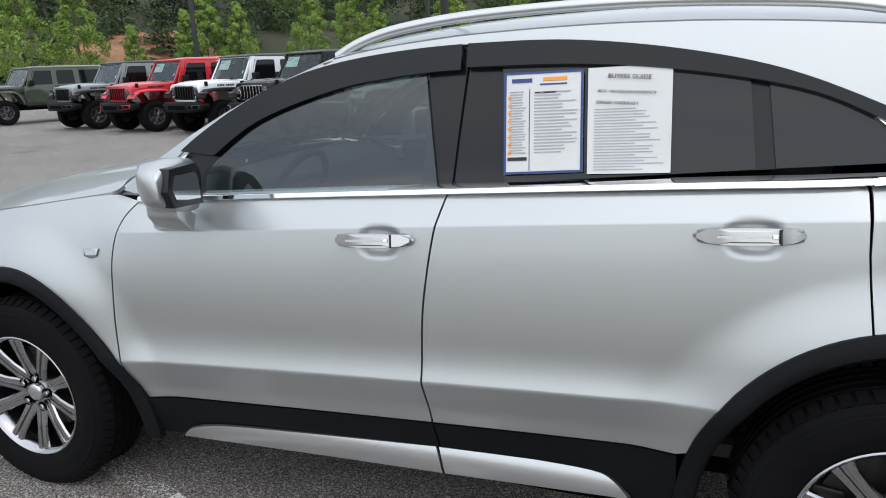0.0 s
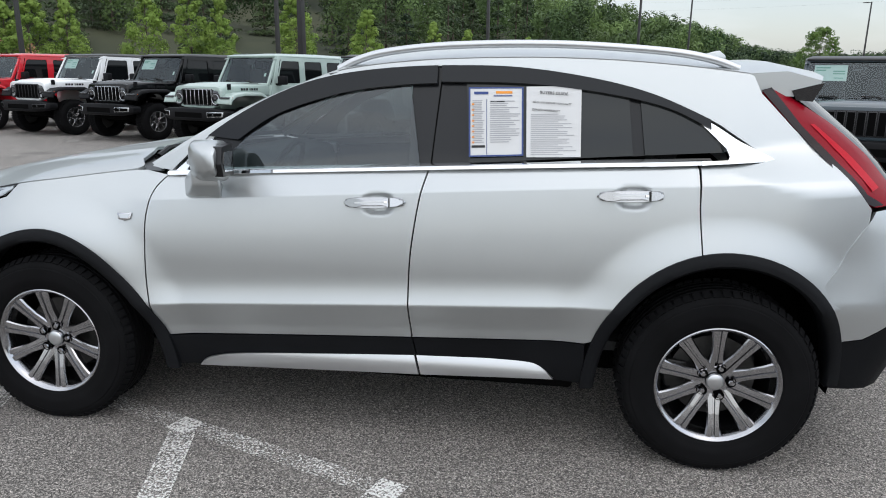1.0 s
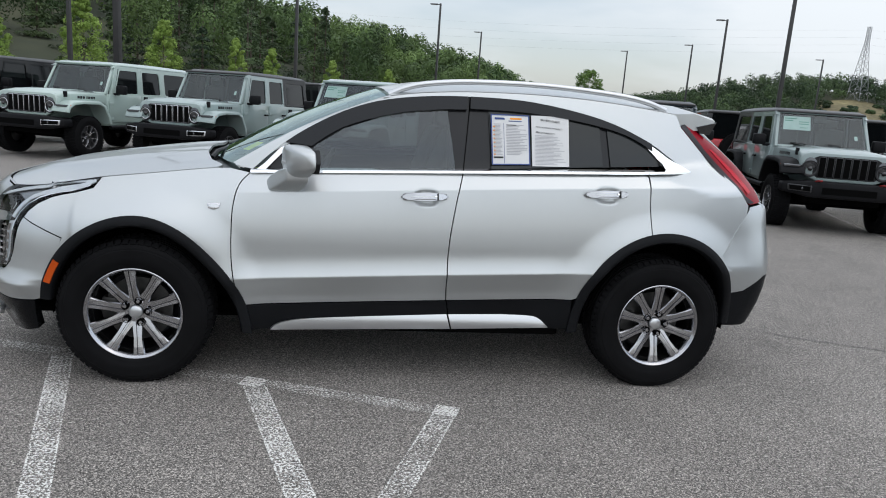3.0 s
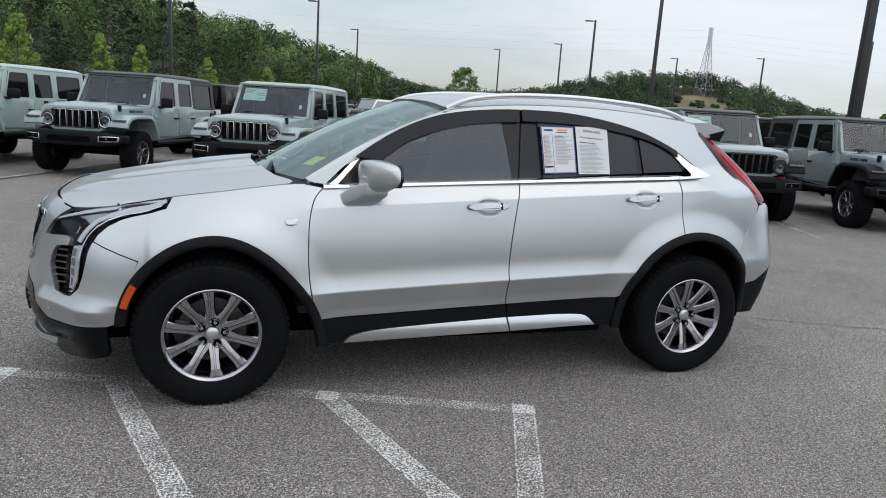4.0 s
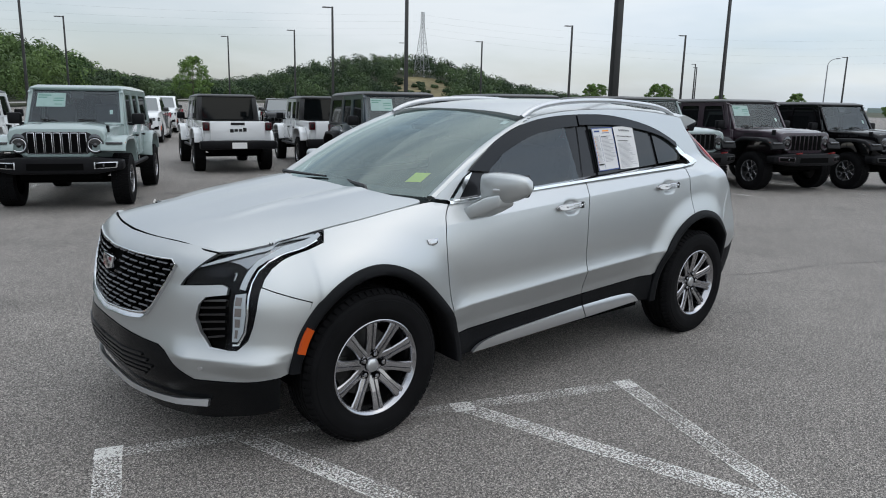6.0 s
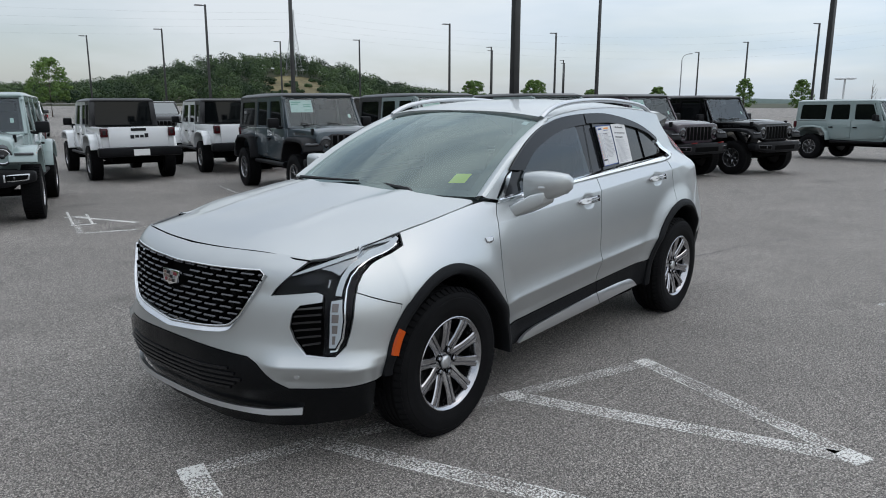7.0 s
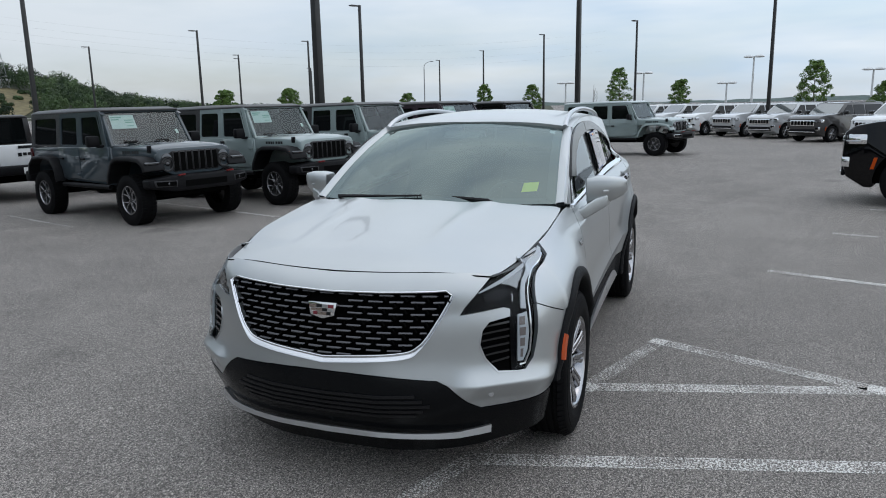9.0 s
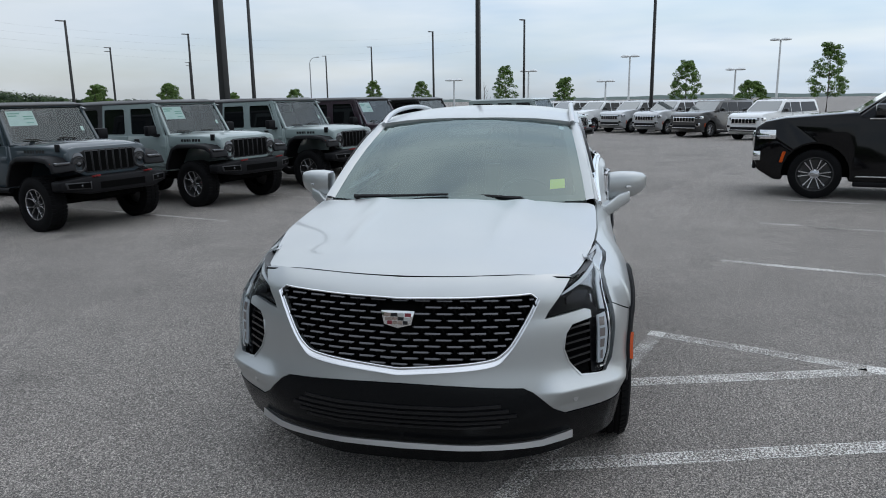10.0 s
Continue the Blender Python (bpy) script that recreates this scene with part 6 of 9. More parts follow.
seam([(-1.9, -0.6), (-2.96, 0.0), (-3.8, 0.34), (-4.84, 0.6), (-7.65, 1.9), (-12.1, 3.5), (-18.0, 5.9)], 0.006)


# ---- off-road cars ----
P_BODY = paint("offroad_paint", (0.30, 0.36, 0.35))
P_FENDER = material("offroad_fender", (0.03, 0.03, 0.032), rough=0.5)
P_TOP = material("offroad_top", (0.03, 0.03, 0.032), rough=0.5)
P_SLOT = material("grille_slot_frame", (0.55, 0.56, 0.57), rough=0.25, metal=0.8)
M_PLASTIC = material("black_bumper_plastic", (0.0065, 0.0065, 0.0075), rough=0.5, spec=0.12, bump=0.1, bump_scale=300, stain=0.2, stain_scale=5)
M_HEADLAMP = material("headlamp_reflector", (0.055, 0.058, 0.062), rough=0.12, metal=0.6, coat=1)
M_CARD = material("window_card", (0.66, 0.80, 0.73), rough=0.6, stain=0.05, stain_scale=10)
M_CARDINK = material("card_print", (0.20, 0.45, 0.33), rough=0.7)
M_ORANGE = material("orange_marker", (0.55, 0.10, 0.03), rough=0.2, coat=0.5)
M_HOOK = material("red_tow_hook", (0.22, 0.012, 0.012), rough=0.4)
M_WRIM = material("machined_rim", (0.46, 0.46, 0.475), rough=0.25, metal=0.9)
M_RIMBLK = material("black_rim", (0.02, 0.02, 0.021), rough=0.3, coat=0.3)
M_PLATE = material("plate_white", (0.72, 0.72, 0.70), rough=0.5)


def mud_wheel(parent, m, spin, r=0.405, w=0.135):
    wh = new("wheel")
    wh.parent = parent
    wh.matrix_local = m
    k = r / 0.405
    prof = [(0.225, -w * 0.85), (0.28, -w), (0.34, -w), (0.385, -w * 0.85), (0.393, -w * 0.6), (0.393, w * 0.6), (0.385, w * 0.85), (0.34, w), (0.28, w), (0.225, w * 0.85), (0.222, w * 0.7)]
    tb = lathe_bm([(a * k, b) for a, b in prof], "y", 40)
    blocks = bmesh.new()
    for i in range(44):
        a = 2 * math.pi * i / 44
        for sg in (1, -1):
            mm = Matrix.Rotation(-a - sg * 0.04, 4, "Y") @ Matrix.Translation((0.394 * k, sg * w * 0.62, 0)) @ Matrix.Diagonal((0.016, w * 0.56, 0.040, 1))
            bmesh.ops.create_cube(blocks, size=1, matrix=mm)
        mm = Matrix.Rotation(-a - 0.09, 4, "Y") @ Matrix.Translation((0.394 * k, 0, 0)) @ Matrix.Rotation(0.5, 4, "X") @ Matrix.Diagonal((0.016, w * 0.5, 0.034, 1))
        bmesh.ops.create_cube(blocks, size=1, matrix=mm)
    part("tyre", join_bm(tb, blocks), M_TYRE, wh, "knobbly black off-road tyre", smooth=35)
    part("rim", lathe_bm([(0.228 * k, w * 0.86), (0.215 * k, w * 0.86), (0.205 * k, w * 0.6), (0.195 * k, 0.0), (0.0, -0.01)], "y", 32), M_RIMBLK, wh, smooth=40)
    part("hub", lathe_bm([(0.0, w * 0.62), (0.03, w * 0.62), (0.04, w * 0.5), (0.07, w * 0.45), (0.08, 0.0)], "y", 20), M_RIMBLK, wh, smooth=40)
    part("rim_edge", lathe_bm([(0.226 * k, w * 0.90), (0.217 * k, w * 0.90), (0.212 * k, w * 0.80)], "y", 40), M_WRIM, wh, smooth=50)
    for i in range(5):
        s = new("spoke", y_spoke)
        s.parent = wh
        s.matrix_local = Matrix.Rotation(radians(72 * i + spin), 4, "Y") @ Matrix.Translation((0, w * 0.42, 0))
    for i in range(5):
        b = new("lug_nut", bolt_mesh)
        b.parent = wh
        b.matrix_local = Matrix.Rotation(radians(72 * i + spin + 36), 4, "Y") @ Matrix.Translation((0.052, w * 0.5, 0))
    return wh


def offroad_spoke_mesh():
    b = prism_bm([(0.05, -0.014), (0.215, -0.020), (0.215, 0.020), (0.05, 0.014)], 0.0, 0.04, bevel=0.004, seg=1)
    for v in b.verts:
        if v.co.x > 0.15 and v.co.y > 0.02:
            v.co.y += 0.018
    me = bpy.data.meshes.new("spoke")
    b.to_mesh(me)
    b.free()
    me.materials.append(M_WRIM)
    return me


offroad_spoke = offroad_spoke_mesh()


def y_spoke_mesh():
    """A spoke that forks towards the rim, with a sunk black centre."""
    bms = []
    for sg in (1, -1):
        bms.append(prism_bm([(0.040, sg * 0.011), (0.040, sg * 0.021), (0.122, sg * 0.019), (0.122, sg * 0.008)], 0.0, 0.032, bevel=0.002, seg=1))
        bms.append(prism_bm([(0.112, sg * 0.007), (0.116, sg * 0.019), (0.203, sg * 0.074), (0.211, sg * 0.061)], 0.0, 0.034, bevel=0.002, seg=1))
    b = join_bm(*bms)
    for v in b.verts:
        v.co.y += 0.016 * smooth01(0.10, 0.21, v.co.x)
    me = bpy.data.meshes.new("spoke")
    b.to_mesh(me)
    b.free()
    me.materials.append(M_WRIM)
    return me


y_spoke = y_spoke_mesh()
bolt_bm = lathe_bm([(0.0, 0.014), (0.009, 0.014), (0.012, 0.008), (0.012, -0.01)], "y", 6)
bolt_mesh = bpy.data.meshes.new("lug_nut")
bolt_bm.to_mesh(bolt_mesh)
bolt_bm.free()
bolt_mesh.materials.append(M_RIMBLK)


def loft_bm(sections, cap=True):
    bm = bmesh.new()
    rows = [[bm.verts.new(p) for p in s] for s in sections]
    n = len(rows[0])
    for p, q in zip(rows, rows[1:]):
        for k in range(n):
            bm.faces.new((p[k], p[(k + 1) % n], q[(k + 1) % n], q[k]))
    if cap:
        bm.faces.new(rows[0]), bm.faces.new(rows[-1])
    bmesh.ops.recalc_face_normals(bm, faces=bm.faces[:])
    return bm


def flare_bm(outer, t, y0, y1):
    """A wheel flare: a bent strip with thickness."""
    inner = []
    n = len(outer)
    for i in range(n):
        p, q = Vector(outer[max(i - 1, 0)]), Vector(outer[min(i + 1, n - 1)])
        d = (q - p).normalized()
        inner.append(tuple(Vector(outer[i]) + Vector((-d.y, d.x)) * t))
    bm = bmesh.new()
    rows = []
    for (ax, az), (bx, bz) in zip(outer, inner):
        rows.append([bm.verts.new(p) for p in ((ax, y0, az), (ax, y1 - 0.02, az), (ax, y1, az - 0.02), (bx, y1, bz), (bx, y0, bz))])
    for p, q in zip(rows, rows[1:]):
        for k in range(5):
            bm.faces.new((p[k], p[(k + 1) % 5], q[(k + 1) % 5], q[k]))
    bm.faces.new(rows[0]), bm.faces.new(rows[-1])
    bmesh.ops.recalc_face_normals(bm, faces=bm.faces[:])
    return bm


def both_sides(name, bm, mat, parent, label="", smooth=40):
    f = flip_bm(bm)
    return [part(name, bm, mat, parent, label, smooth), part(name, f, mat, parent, label, smooth)]


def off_roader(name, label, group, pickup=False):
    """A boxy off-road car: x ahead, its origin on the ground under the middle of its axles."""
    wb = 1.74 if pickup else 1.50
    car_ = thing(name, label, "pickup" if pickup else "car", group)
    fx, rx = wb, -wb
    tail_x = rx - (1.02 if pickup else 0.66)
    cab_x = fx - 3.05 if pickup else tail_x
    # tub with the rear wheel openings
    arch_pts = [(rx + 0.56, 0.56), (rx + 0.50, 0.80), (rx + 0.34, 0.94), (rx - 0.34, 0.94), (rx - 0.50, 0.80), (rx - 0.55, 0.62)]
    tub = prism_bm([(fx - 0.70, 0.52)] + arch_pts + [(tail_x + 0.02, 0.62), (tail_x, 1.14), (fx - 0.72, 1.16)], -0.77, 0.77, bevel=0.03)
    part("body", tub, P_BODY, car_, smooth=35)
    part("chassis", box_bm(tail_x + 0.2, fx + 0.5, -0.55, 0.55, 0.36, 0.62, 0.02), M_DARK, car_)
    for ax_ in (fx, rx):
        part("axle", tube_bm([(ax_, -0.75, 0.40), (ax_, 0.75, 0.40)], 0.05, 8), M_DARK, car_)
    # bonnet
    hood_b = loft_bm([[(x, -w, z0), (x, w, z0), (x, w, z1), (x, w * 0.55, z2), (x, -w * 0.55, z2), (x, -w, z1)] for x, w, z0, z1, z2 in ((fx - 0.74, 0.74, 0.95, 1.15, 1.195), (fx - 0.1, 0.70, 0.95, 1.15, 1.195), (fx + 0.38, 0.665, 0.92, 1.125, 1.17), (fx + 0.50, 0.65, 0.90, 1.075, 1.115))])
    part("bonnet", bevelled(hood_b, 0.025), P_BODY, car_, smooth=40)
    blister = loft_bm([[(x, -w, z - 0.05), (x, w, z - 0.05), (x, w * 0.85, z), (x, -w * 0.85, z)] for x, w, z in ((fx - 0.60, 0.36, 1.212), (fx + 0.1, 0.34, 1.208), (fx + 0.38, 0.30, 1.178))])
    part("bonnet_bulge", bevelled(blister, 0.02), P_BODY, car_, smooth=40)
    for sg in (1, -1):
        part("bonnet_latch", box_bm(fx + 0.28, fx + 0.36, sg * 0.67 - 0.02, sg * 0.67 + 0.02, 1.06, 1.17, 0.008), M_PLASTIC, car_)
    # grille
    half_face = [(0.42, 0.695), (0.57, 0.76), (0.655, 0.87), (0.665, 1.02), (0.625, 1.095), (0.54, 1.122)]
    face = half_face + [(-y, z) for y, z in half_face[::-1]]
    gf = loft_bm([[(x, y * k, 0.90 + (z - 0.90) * k) for y, z in face] for x, k in ((fx + 0.42, 1.0), (fx + 0.495, 1.0), (fx + 0.52, 0.965))])
    part("grille_panel", bevelled(gf, 0.008, 2, 50), P_BODY, car_, "upright grille panel with seven slots", smooth=40)
    part("grille_insert", prism_bm([(-0.40, 0.742), (0.40, 0.742), (0.47, 0.80), (0.47, 1.04), (0.40, 1.072), (-0.40, 1.072), (-0.47, 1.04), (-0.47, 0.80)], fx + 0.49, fx + 0.5235, bevel=0.004, seg=1, plane="yz"), M_BLACK, car_)
    # slots are raised near-black blocks; the openings' shade is their colour
    for k in range(7):
        y = (k - 3) * 0.117
        fr = prism_bm([(y - 0.052, 0.75), (y + 0.052, 0.75), (y + 0.052, 1.062), (y - 0.052, 1.062)], fx + 0.515, fx + 0.532, bevel=0.012, plane="yz")
        part("slot_frame", fr, P_SLOT, car_, smooth=40)
        part("grille_slot", prism_bm([(y - 0.042, 0.762), (y + 0.042, 0.762), (y + 0.042, 1.050), (y - 0.042, 1.050)], fx + 0.52, fx + 0.536, plane="yz"), M_DARK, car_)
    for sg in (1, -1):
        hlb = lathe_bm([(0.0, 0.012), (0.065, 0.008), (0.088, 0.0), (0.090, -0.02)], "y", 28)
        bz = lathe_bm([(0.088, 0.012), (0.098, 0.017), (0.104, 0.012)], "y", 28)
        surround = lathe_bm([(0.102, 0.012), (0.118, 0.015), (0.127, 0.004), (0.127, -0.02)], "y", 28)
        core = lathe_bm([(0.0, 0.03), (0.025, 0.026), (0.035, 0.012)], "y", 16)
        h = part("headlight", hlb, M_HEADLAMP, car_, "round headlight", smooth=50)
        h.matrix_local = pose(fx + 0.53, sg * 0.515, 0.955, 0, 0, -90)
        part("headlight_rim", bz, P_SLOT, h, smooth=50)
        part("headlight_surround", surround, M_BLACK, h, smooth=50)
        part("projector", core, M_GLOSS, h, smooth=50)
    # bumper
    bp = loft_bm([[(x, y, z0), (x2, y, z0), (x2, y, z1), (x, y, z1)] for y, x, x2, z0, z1 in ((-0.90, fx + 0.40, fx + 0.62, 0.52, 0.66), (-0.55, fx + 0.50, fx + 0.78, 0.46, 0.70), (0.55, fx + 0.50, fx + 0.78, 0.46, 0.70), (0.90, fx + 0.40, fx + 0.62, 0.52, 0.66))])
    part("front_bumper", bevelled(bp, 0.03), M_PLASTIC, car_, "black front bumper", smooth=40)
    part("bumper_insert", box_bm(fx + 0.77, fx + 0.785, -0.38, 0.38, 0.52, 0.62, 0.006), M_DARK, car_)
    for sg in (1, -1):
        fogf = prism_bm([(sg * 0.52, 0.53), (sg * 0.82, 0.545), (sg * 0.84, 0.64), (sg * 0.52, 0.64)], fx + 0.66, fx + 0.775, bevel=0.012, plane="yz")
        for v in fogf.verts:
            v.co.x -= max(0, abs(v.co.y) - 0.54) * 0.42 - 0.012
        part("fog_lamp_frame", fogf, P_SLOT, car_, smooth=40)
        # recess drawn as a near-black block proud of its frame, shade as colour
        fi = prism_bm([(sg * 0.545, 0.55), (sg * 0.80, 0.56), (sg * 0.815, 0.622), (sg * 0.545, 0.622)], fx + 0.66, fx + 0.784, plane="yz")
        for v in fi.verts:
            v.co.x -= max(0, abs(v.co.y) - 0.54) * 0.42 - 0.012
        part("fog_lamp_recess", fi, M_DARK, car_)
        fl = part("fog_lamp", lathe_bm([(0.0, 0.012), (0.03, 0.008), (0.036, 0.0)], "y", 18), M_HEADLAMP, car_, smooth=50)
        fl.matrix_local = pose(fx + 0.745, sg * 0.625, 0.585, 0, 0, -90)
        hk = tube_bm([(fx + 0.74, sg * 0.44 - 0.03, 0.70), (fx + 0.84, sg * 0.44 - 0.025, 0.72), (fx + 0.86, sg * 0.44, 0.72), (fx + 0.84, sg * 0.44 + 0.025, 0.72), (fx + 0.74, sg * 0.44 + 0.03, 0.70)], 0.013, 6)
        part("tow_hook", hk, M_HOOK, car_, smooth=60)
        part("indicator", box_bm(fx + 0.50, fx + 0.565, sg * 0.66, sg * 0.90, 0.885, 0.925, 0.012), M_HEADLAMP, car_, smooth=40)
        part("side_marker", box_bm(fx + 0.44, fx + 0.50, sg * 0.925 - 0.008, sg * 0.925 + 0.012, 0.885, 0.92, 0.006), M_ORANGE, car_)
    # flares
    of = [(fx + 0.58, 0.80), (fx + 0.54, 0.90), (fx + 0.40, 0.985), (fx + 0.15, 1.015), (fx - 0.30, 1.01), (fx - 0.46, 0.94), (fx - 0.60, 0.72), (fx - 0.64, 0.58)]
    both_sides("front_flare", bevelled(flare_bm(of, -0.07 * -1, 0.58, 0.94), 0.01, 1), P_FENDER, car_, "front wheel flare")
    orr = [(rx + 0.60, 0.56), (rx + 0.54, 0.80), (rx + 0.38, 0.96), (rx + 0.1, 1.0), (rx - 0.32, 0.98), (rx - 0.50, 0.86), (rx - 0.58, 0.66)]
    both_sides("rear_flare", bevelled(flare_bm(orr, 0.06, 0.74, 0.94), 0.01, 1), P_FENDER, car_, "rear wheel flare")
    # wheels
    for sx_, sp in ((fx, 10), (rx, 40)):
        mud_wheel(car_, pose(sx_, 0.80, 0.405), sp)
        mud_wheel(car_, pose(sx_, -0.80, 0.405, 0, 0, 180), sp + 20)
    # windscreen frame, raked
    ax, az, bx, bz = fx - 0.70, 1.15, fx - 1.02, 1.80
    def on_screen(y, v, off=0.0):
        return (ax + (bx - ax) * v + off * 0.9, y * (1 - 0.07 * v), az + (bz - az) * v + off * 0.44)
    def screen_slab(us, off0, off1):
        bm = bmesh.new()
        lo = [bm.verts.new(on_screen(y, v, off0)) for y, v in us]
        hi = [bm.verts.new(on_screen(y, v, off1)) for y, v in us]
        n = len(us)
        bm.faces.new(lo), bm.faces.new(hi[::-1])
        for i in range(n):
            bm.faces.new((lo[i], hi[i], hi[(i + 1) % n], lo[(i + 1) % n]))
        bmesh.ops.recalc_face_normals(bm, faces=bm.faces[:])
        return bm
    for us in ([(-0.75, 0), (-0.695, 0), (-0.695, 1), (-0.75, 1)], [(0.695, 0), (0.75, 0), (0.75, 1), (0.695, 1)], [(-0.70, 0), (0.70, 0), (0.70, 0.055), (-0.70, 0.055)], [(-0.70, 0.95), (0.70, 0.95), (0.70, 1), (-0.70, 1)]):
        part("windscreen_frame", bevelled(screen_slab(us, -0.04, 0.02), 0.008, 1), P_BODY, car_, smooth=40)
    sheet = bmesh.new()
    sheet.faces.new([sheet.verts.new(on_screen(y, v)) for y, v in ((-0.70, 0.05), (0.70, 0.05), (0.70, 0.955), (-0.70, 0.955))])
    part("windscreen", sheet, M_JWIND, car_, "windscreen")
    for us in ([(-0.70, 0.05), (-0.655, 0.10), (-0.655, 0.90), (-0.70, 0.955)], [(0.70, 0.05), (0.655, 0.10), (0.655, 0.90), (0.70, 0.955)], [(-0.70, 0.05), (0.70, 0.05), (0.655, 0.10), (-0.655, 0.10)], [(-0.70, 0.955), (0.70, 0.955), (0.655, 0.90), (-0.655, 0.90)]):
        part("windscreen_border", screen_slab(us, -0.007, -0.004), M_BLACK, car_)
    part("inspection_sticker", screen_slab([(0.53, 0.30), (0.58, 0.30), (0.58, 0.42), (0.53, 0.42)], -0.010, -0.008), M_CARD, car_)
    part("mirror_pod", screen_slab([(-0.10, 0.74), (0.10, 0.74), (0.10, 0.92), (-0.10, 0.92)], -0.05, -0.02), M_BLACK, car_)
    card = part("price_card", screen_slab([(-0.62, 0.50), (-0.17, 0.50), (-0.17, 0.88), (-0.62, 0.88)], -0.016, -0.012), M_CARD, car_, "pale green price card behind the windscreen")
    for u0, u1, v0, v1 in ((-0.60, -0.40, 0.80, 0.83), (-0.60, -0.46, 0.74, 0.77), (-0.36, -0.20, 0.72, 0.745), (-0.36, -0.20, 0.66, 0.685), (-0.34, -0.22, 0.56, 0.58)):
        part("card_print", screen_slab([(u0, v0 - 0.0), (u1, v0), (u1, v1), (u0, v1)], -0.0115, -0.010), M_CARDINK, card)
    for y0, y1 in ((0.45, 0.05), (-0.10, -0.50)):
        part("wiper", tube_bm([on_screen(y0, -0.03, 0.03), on_screen((y0 + y1) / 2, 0.10, 0.03), on_screen(y1, 0.12, 0.025)], 0.011, 5), M_BLACK, car_, smooth=60)
    # doors
    for x0, x1 in ((fx - 0.74, fx - 1.74), (fx - 1.76, fx - 2.52)):
        d = prism_bm([(x0, 0.60), (x1 + (0.10 if x1 < fx - 2 else 0), 0.60), (x1, 0.80 if x1 < fx - 2 else 0.60), (x1, 1.15), (x0, 1.15)], 0.765, 0.795, bevel=0.012)
        ds = both_sides("door", d, P_BODY, car_, smooth=35)
        for k, dd in enumerate(ds):
            sg = 1 if k == 0 else -1
            part("door_handle", box_bm(x1 + 0.07, x1 + 0.20, sg * 0.795, sg * 0.835, 1.01, 1.045, 0.01), M_PLASTIC, dd)
            for zz in (0.75, 1.05):
                part("hinge", box_bm(x0 - 0.10, x0 + 0.02, sg * 0.79, sg * 0.815, zz - 0.025, zz + 0.025, 0.006), P_BODY, dd)
    # upper sides: pillars and glass
    roof_x1 = cab_x + (0.02 if not pickup else 0.0)
    posts = [(fx - 0.80, fx - 0.90, fx - 1.02, fx - 1.12), (fx - 1.70, fx - 1.80, fx - 1.72, fx - 1.82), (fx - 2.48, fx - 2.58, fx - 2.46, fx - 2.58)]
    if not pickup:
        posts.append((tail_x + 0.12, tail_x + 0.01, tail_x + 0.16, tail_x + 0.05))
    else:
        posts.append((cab_x + 0.10, cab_x, cab_x + 0.14, cab_x + 0.04))
    def upper(poly, y_out, th):
        bm = prism_bm(poly, y_out - th, y_out, bevel=0.006, seg=1)
        for v in bm.verts:
            v.co.y -= max(0, v.co.z - 1.14) * 0.09
        return bm
    for a, b, c, d in posts:
        both_sides("pillar", upper([(a, 1.14), (b, 1.14), (d, 1.80), (c, 1.80)], 0.775, 0.06), P_BODY if (a > fx - 2.3) else P_TOP, car_)
    for (a, b, c, d), (a2, b2, c2, d2) in zip(posts, posts[1:]):
        both_sides("side_window", upper([(b + 0.005, 1.15), (a2 - 0.005, 1.15), (c2 - 0.005, 1.74), (d + 0.005, 1.74)], 0.755, 0.008), M_TINT_DARK, car_, "dark side window")
        glass = [(b + 0.005, 1.15), (a2 - 0.005, 1.15), (c2 - 0.005, 1.74), (d + 0.005, 1.74)]
        mid = Vector((sum(p[0] for p in glass) / 4, sum(p[1] for p in glass) / 4))
        inner = inset(glass, 0.040)
        rounded, wide = [], []
        for k in range(4):
            p, q, n_ = Vector(inner[k]), Vector(inner[k - 1]), Vector(inner[(k + 1) % 4])
            for v in (p.lerp(q, 0.05 / (p - q).length), p.lerp(mid, 0.035), p.lerp(n_, 0.05 / (p - n_).length)):
                rounded.append(tuple(v))
                wide.append(glass[k])
        fb = bmesh.new()
        rows = []
        for (ix, iz), (ox, oz) in zip(rounded, wide):
            rows.append([fb.verts.new(v) for v in ((ix, 0.757 - max(0, iz - 1.14) * 0.09, iz), (ix, 0.772 - max(0, iz - 1.14) * 0.09, iz), (ox, 0.774 - max(0, oz - 1.14) * 0.09, oz))])
        for k in range(len(rows)):
            p, q = rows[k], rows[(k + 1) % len(rows)]
            fb.faces.new((p[0], q[0], q[1], p[1]))
            if (p[2].co - q[2].co).length > 1e-4:
                fb.faces.new((p[1], q[1], q[2], p[2]))
            else:
                fb.faces.new((p[1], q[1], p[2]))
        bmesh.ops.remove_doubles(fb, verts=fb.verts[:], dist=1e-5)
        bmesh.ops.recalc_face_normals(fb, faces=fb.faces[:])
        both_sides("window_frame", fb, P_BODY if a2 > fx - 2.6 else P_TOP, car_)
        both_sides("window_rail", upper([(b + 0.01, 1.73), (a2 - 0.01, 1.73), (c2 - 0.01, 1.80), (d + 0.01, 1.80)], 0.773, 0.05), P_BODY if a2 > fx - 2.6 else P_TOP, car_)
    # top
    xr = roof_x1
    tp = loft_bm([[(x, -w, z0), (x, w, z0), (x, w - 0.01, z0 + 0.035), (x, w - 0.10, z1), (x, -w + 0.10, z1), (x, -w + 0.01, z0 + 0.035)] for x, w, z0, z1 in ((bx + 0.05, 0.70, 1.785, 1.82), (bx - 0.15, 0.725, 1.79, 1.86), ((bx + xr) / 2, 0.73, 1.79, 1.875), (xr + 0.10, 0.725, 1.79, 1.862), (xr - 0.01, 0.71, 1.785, 1.83))])
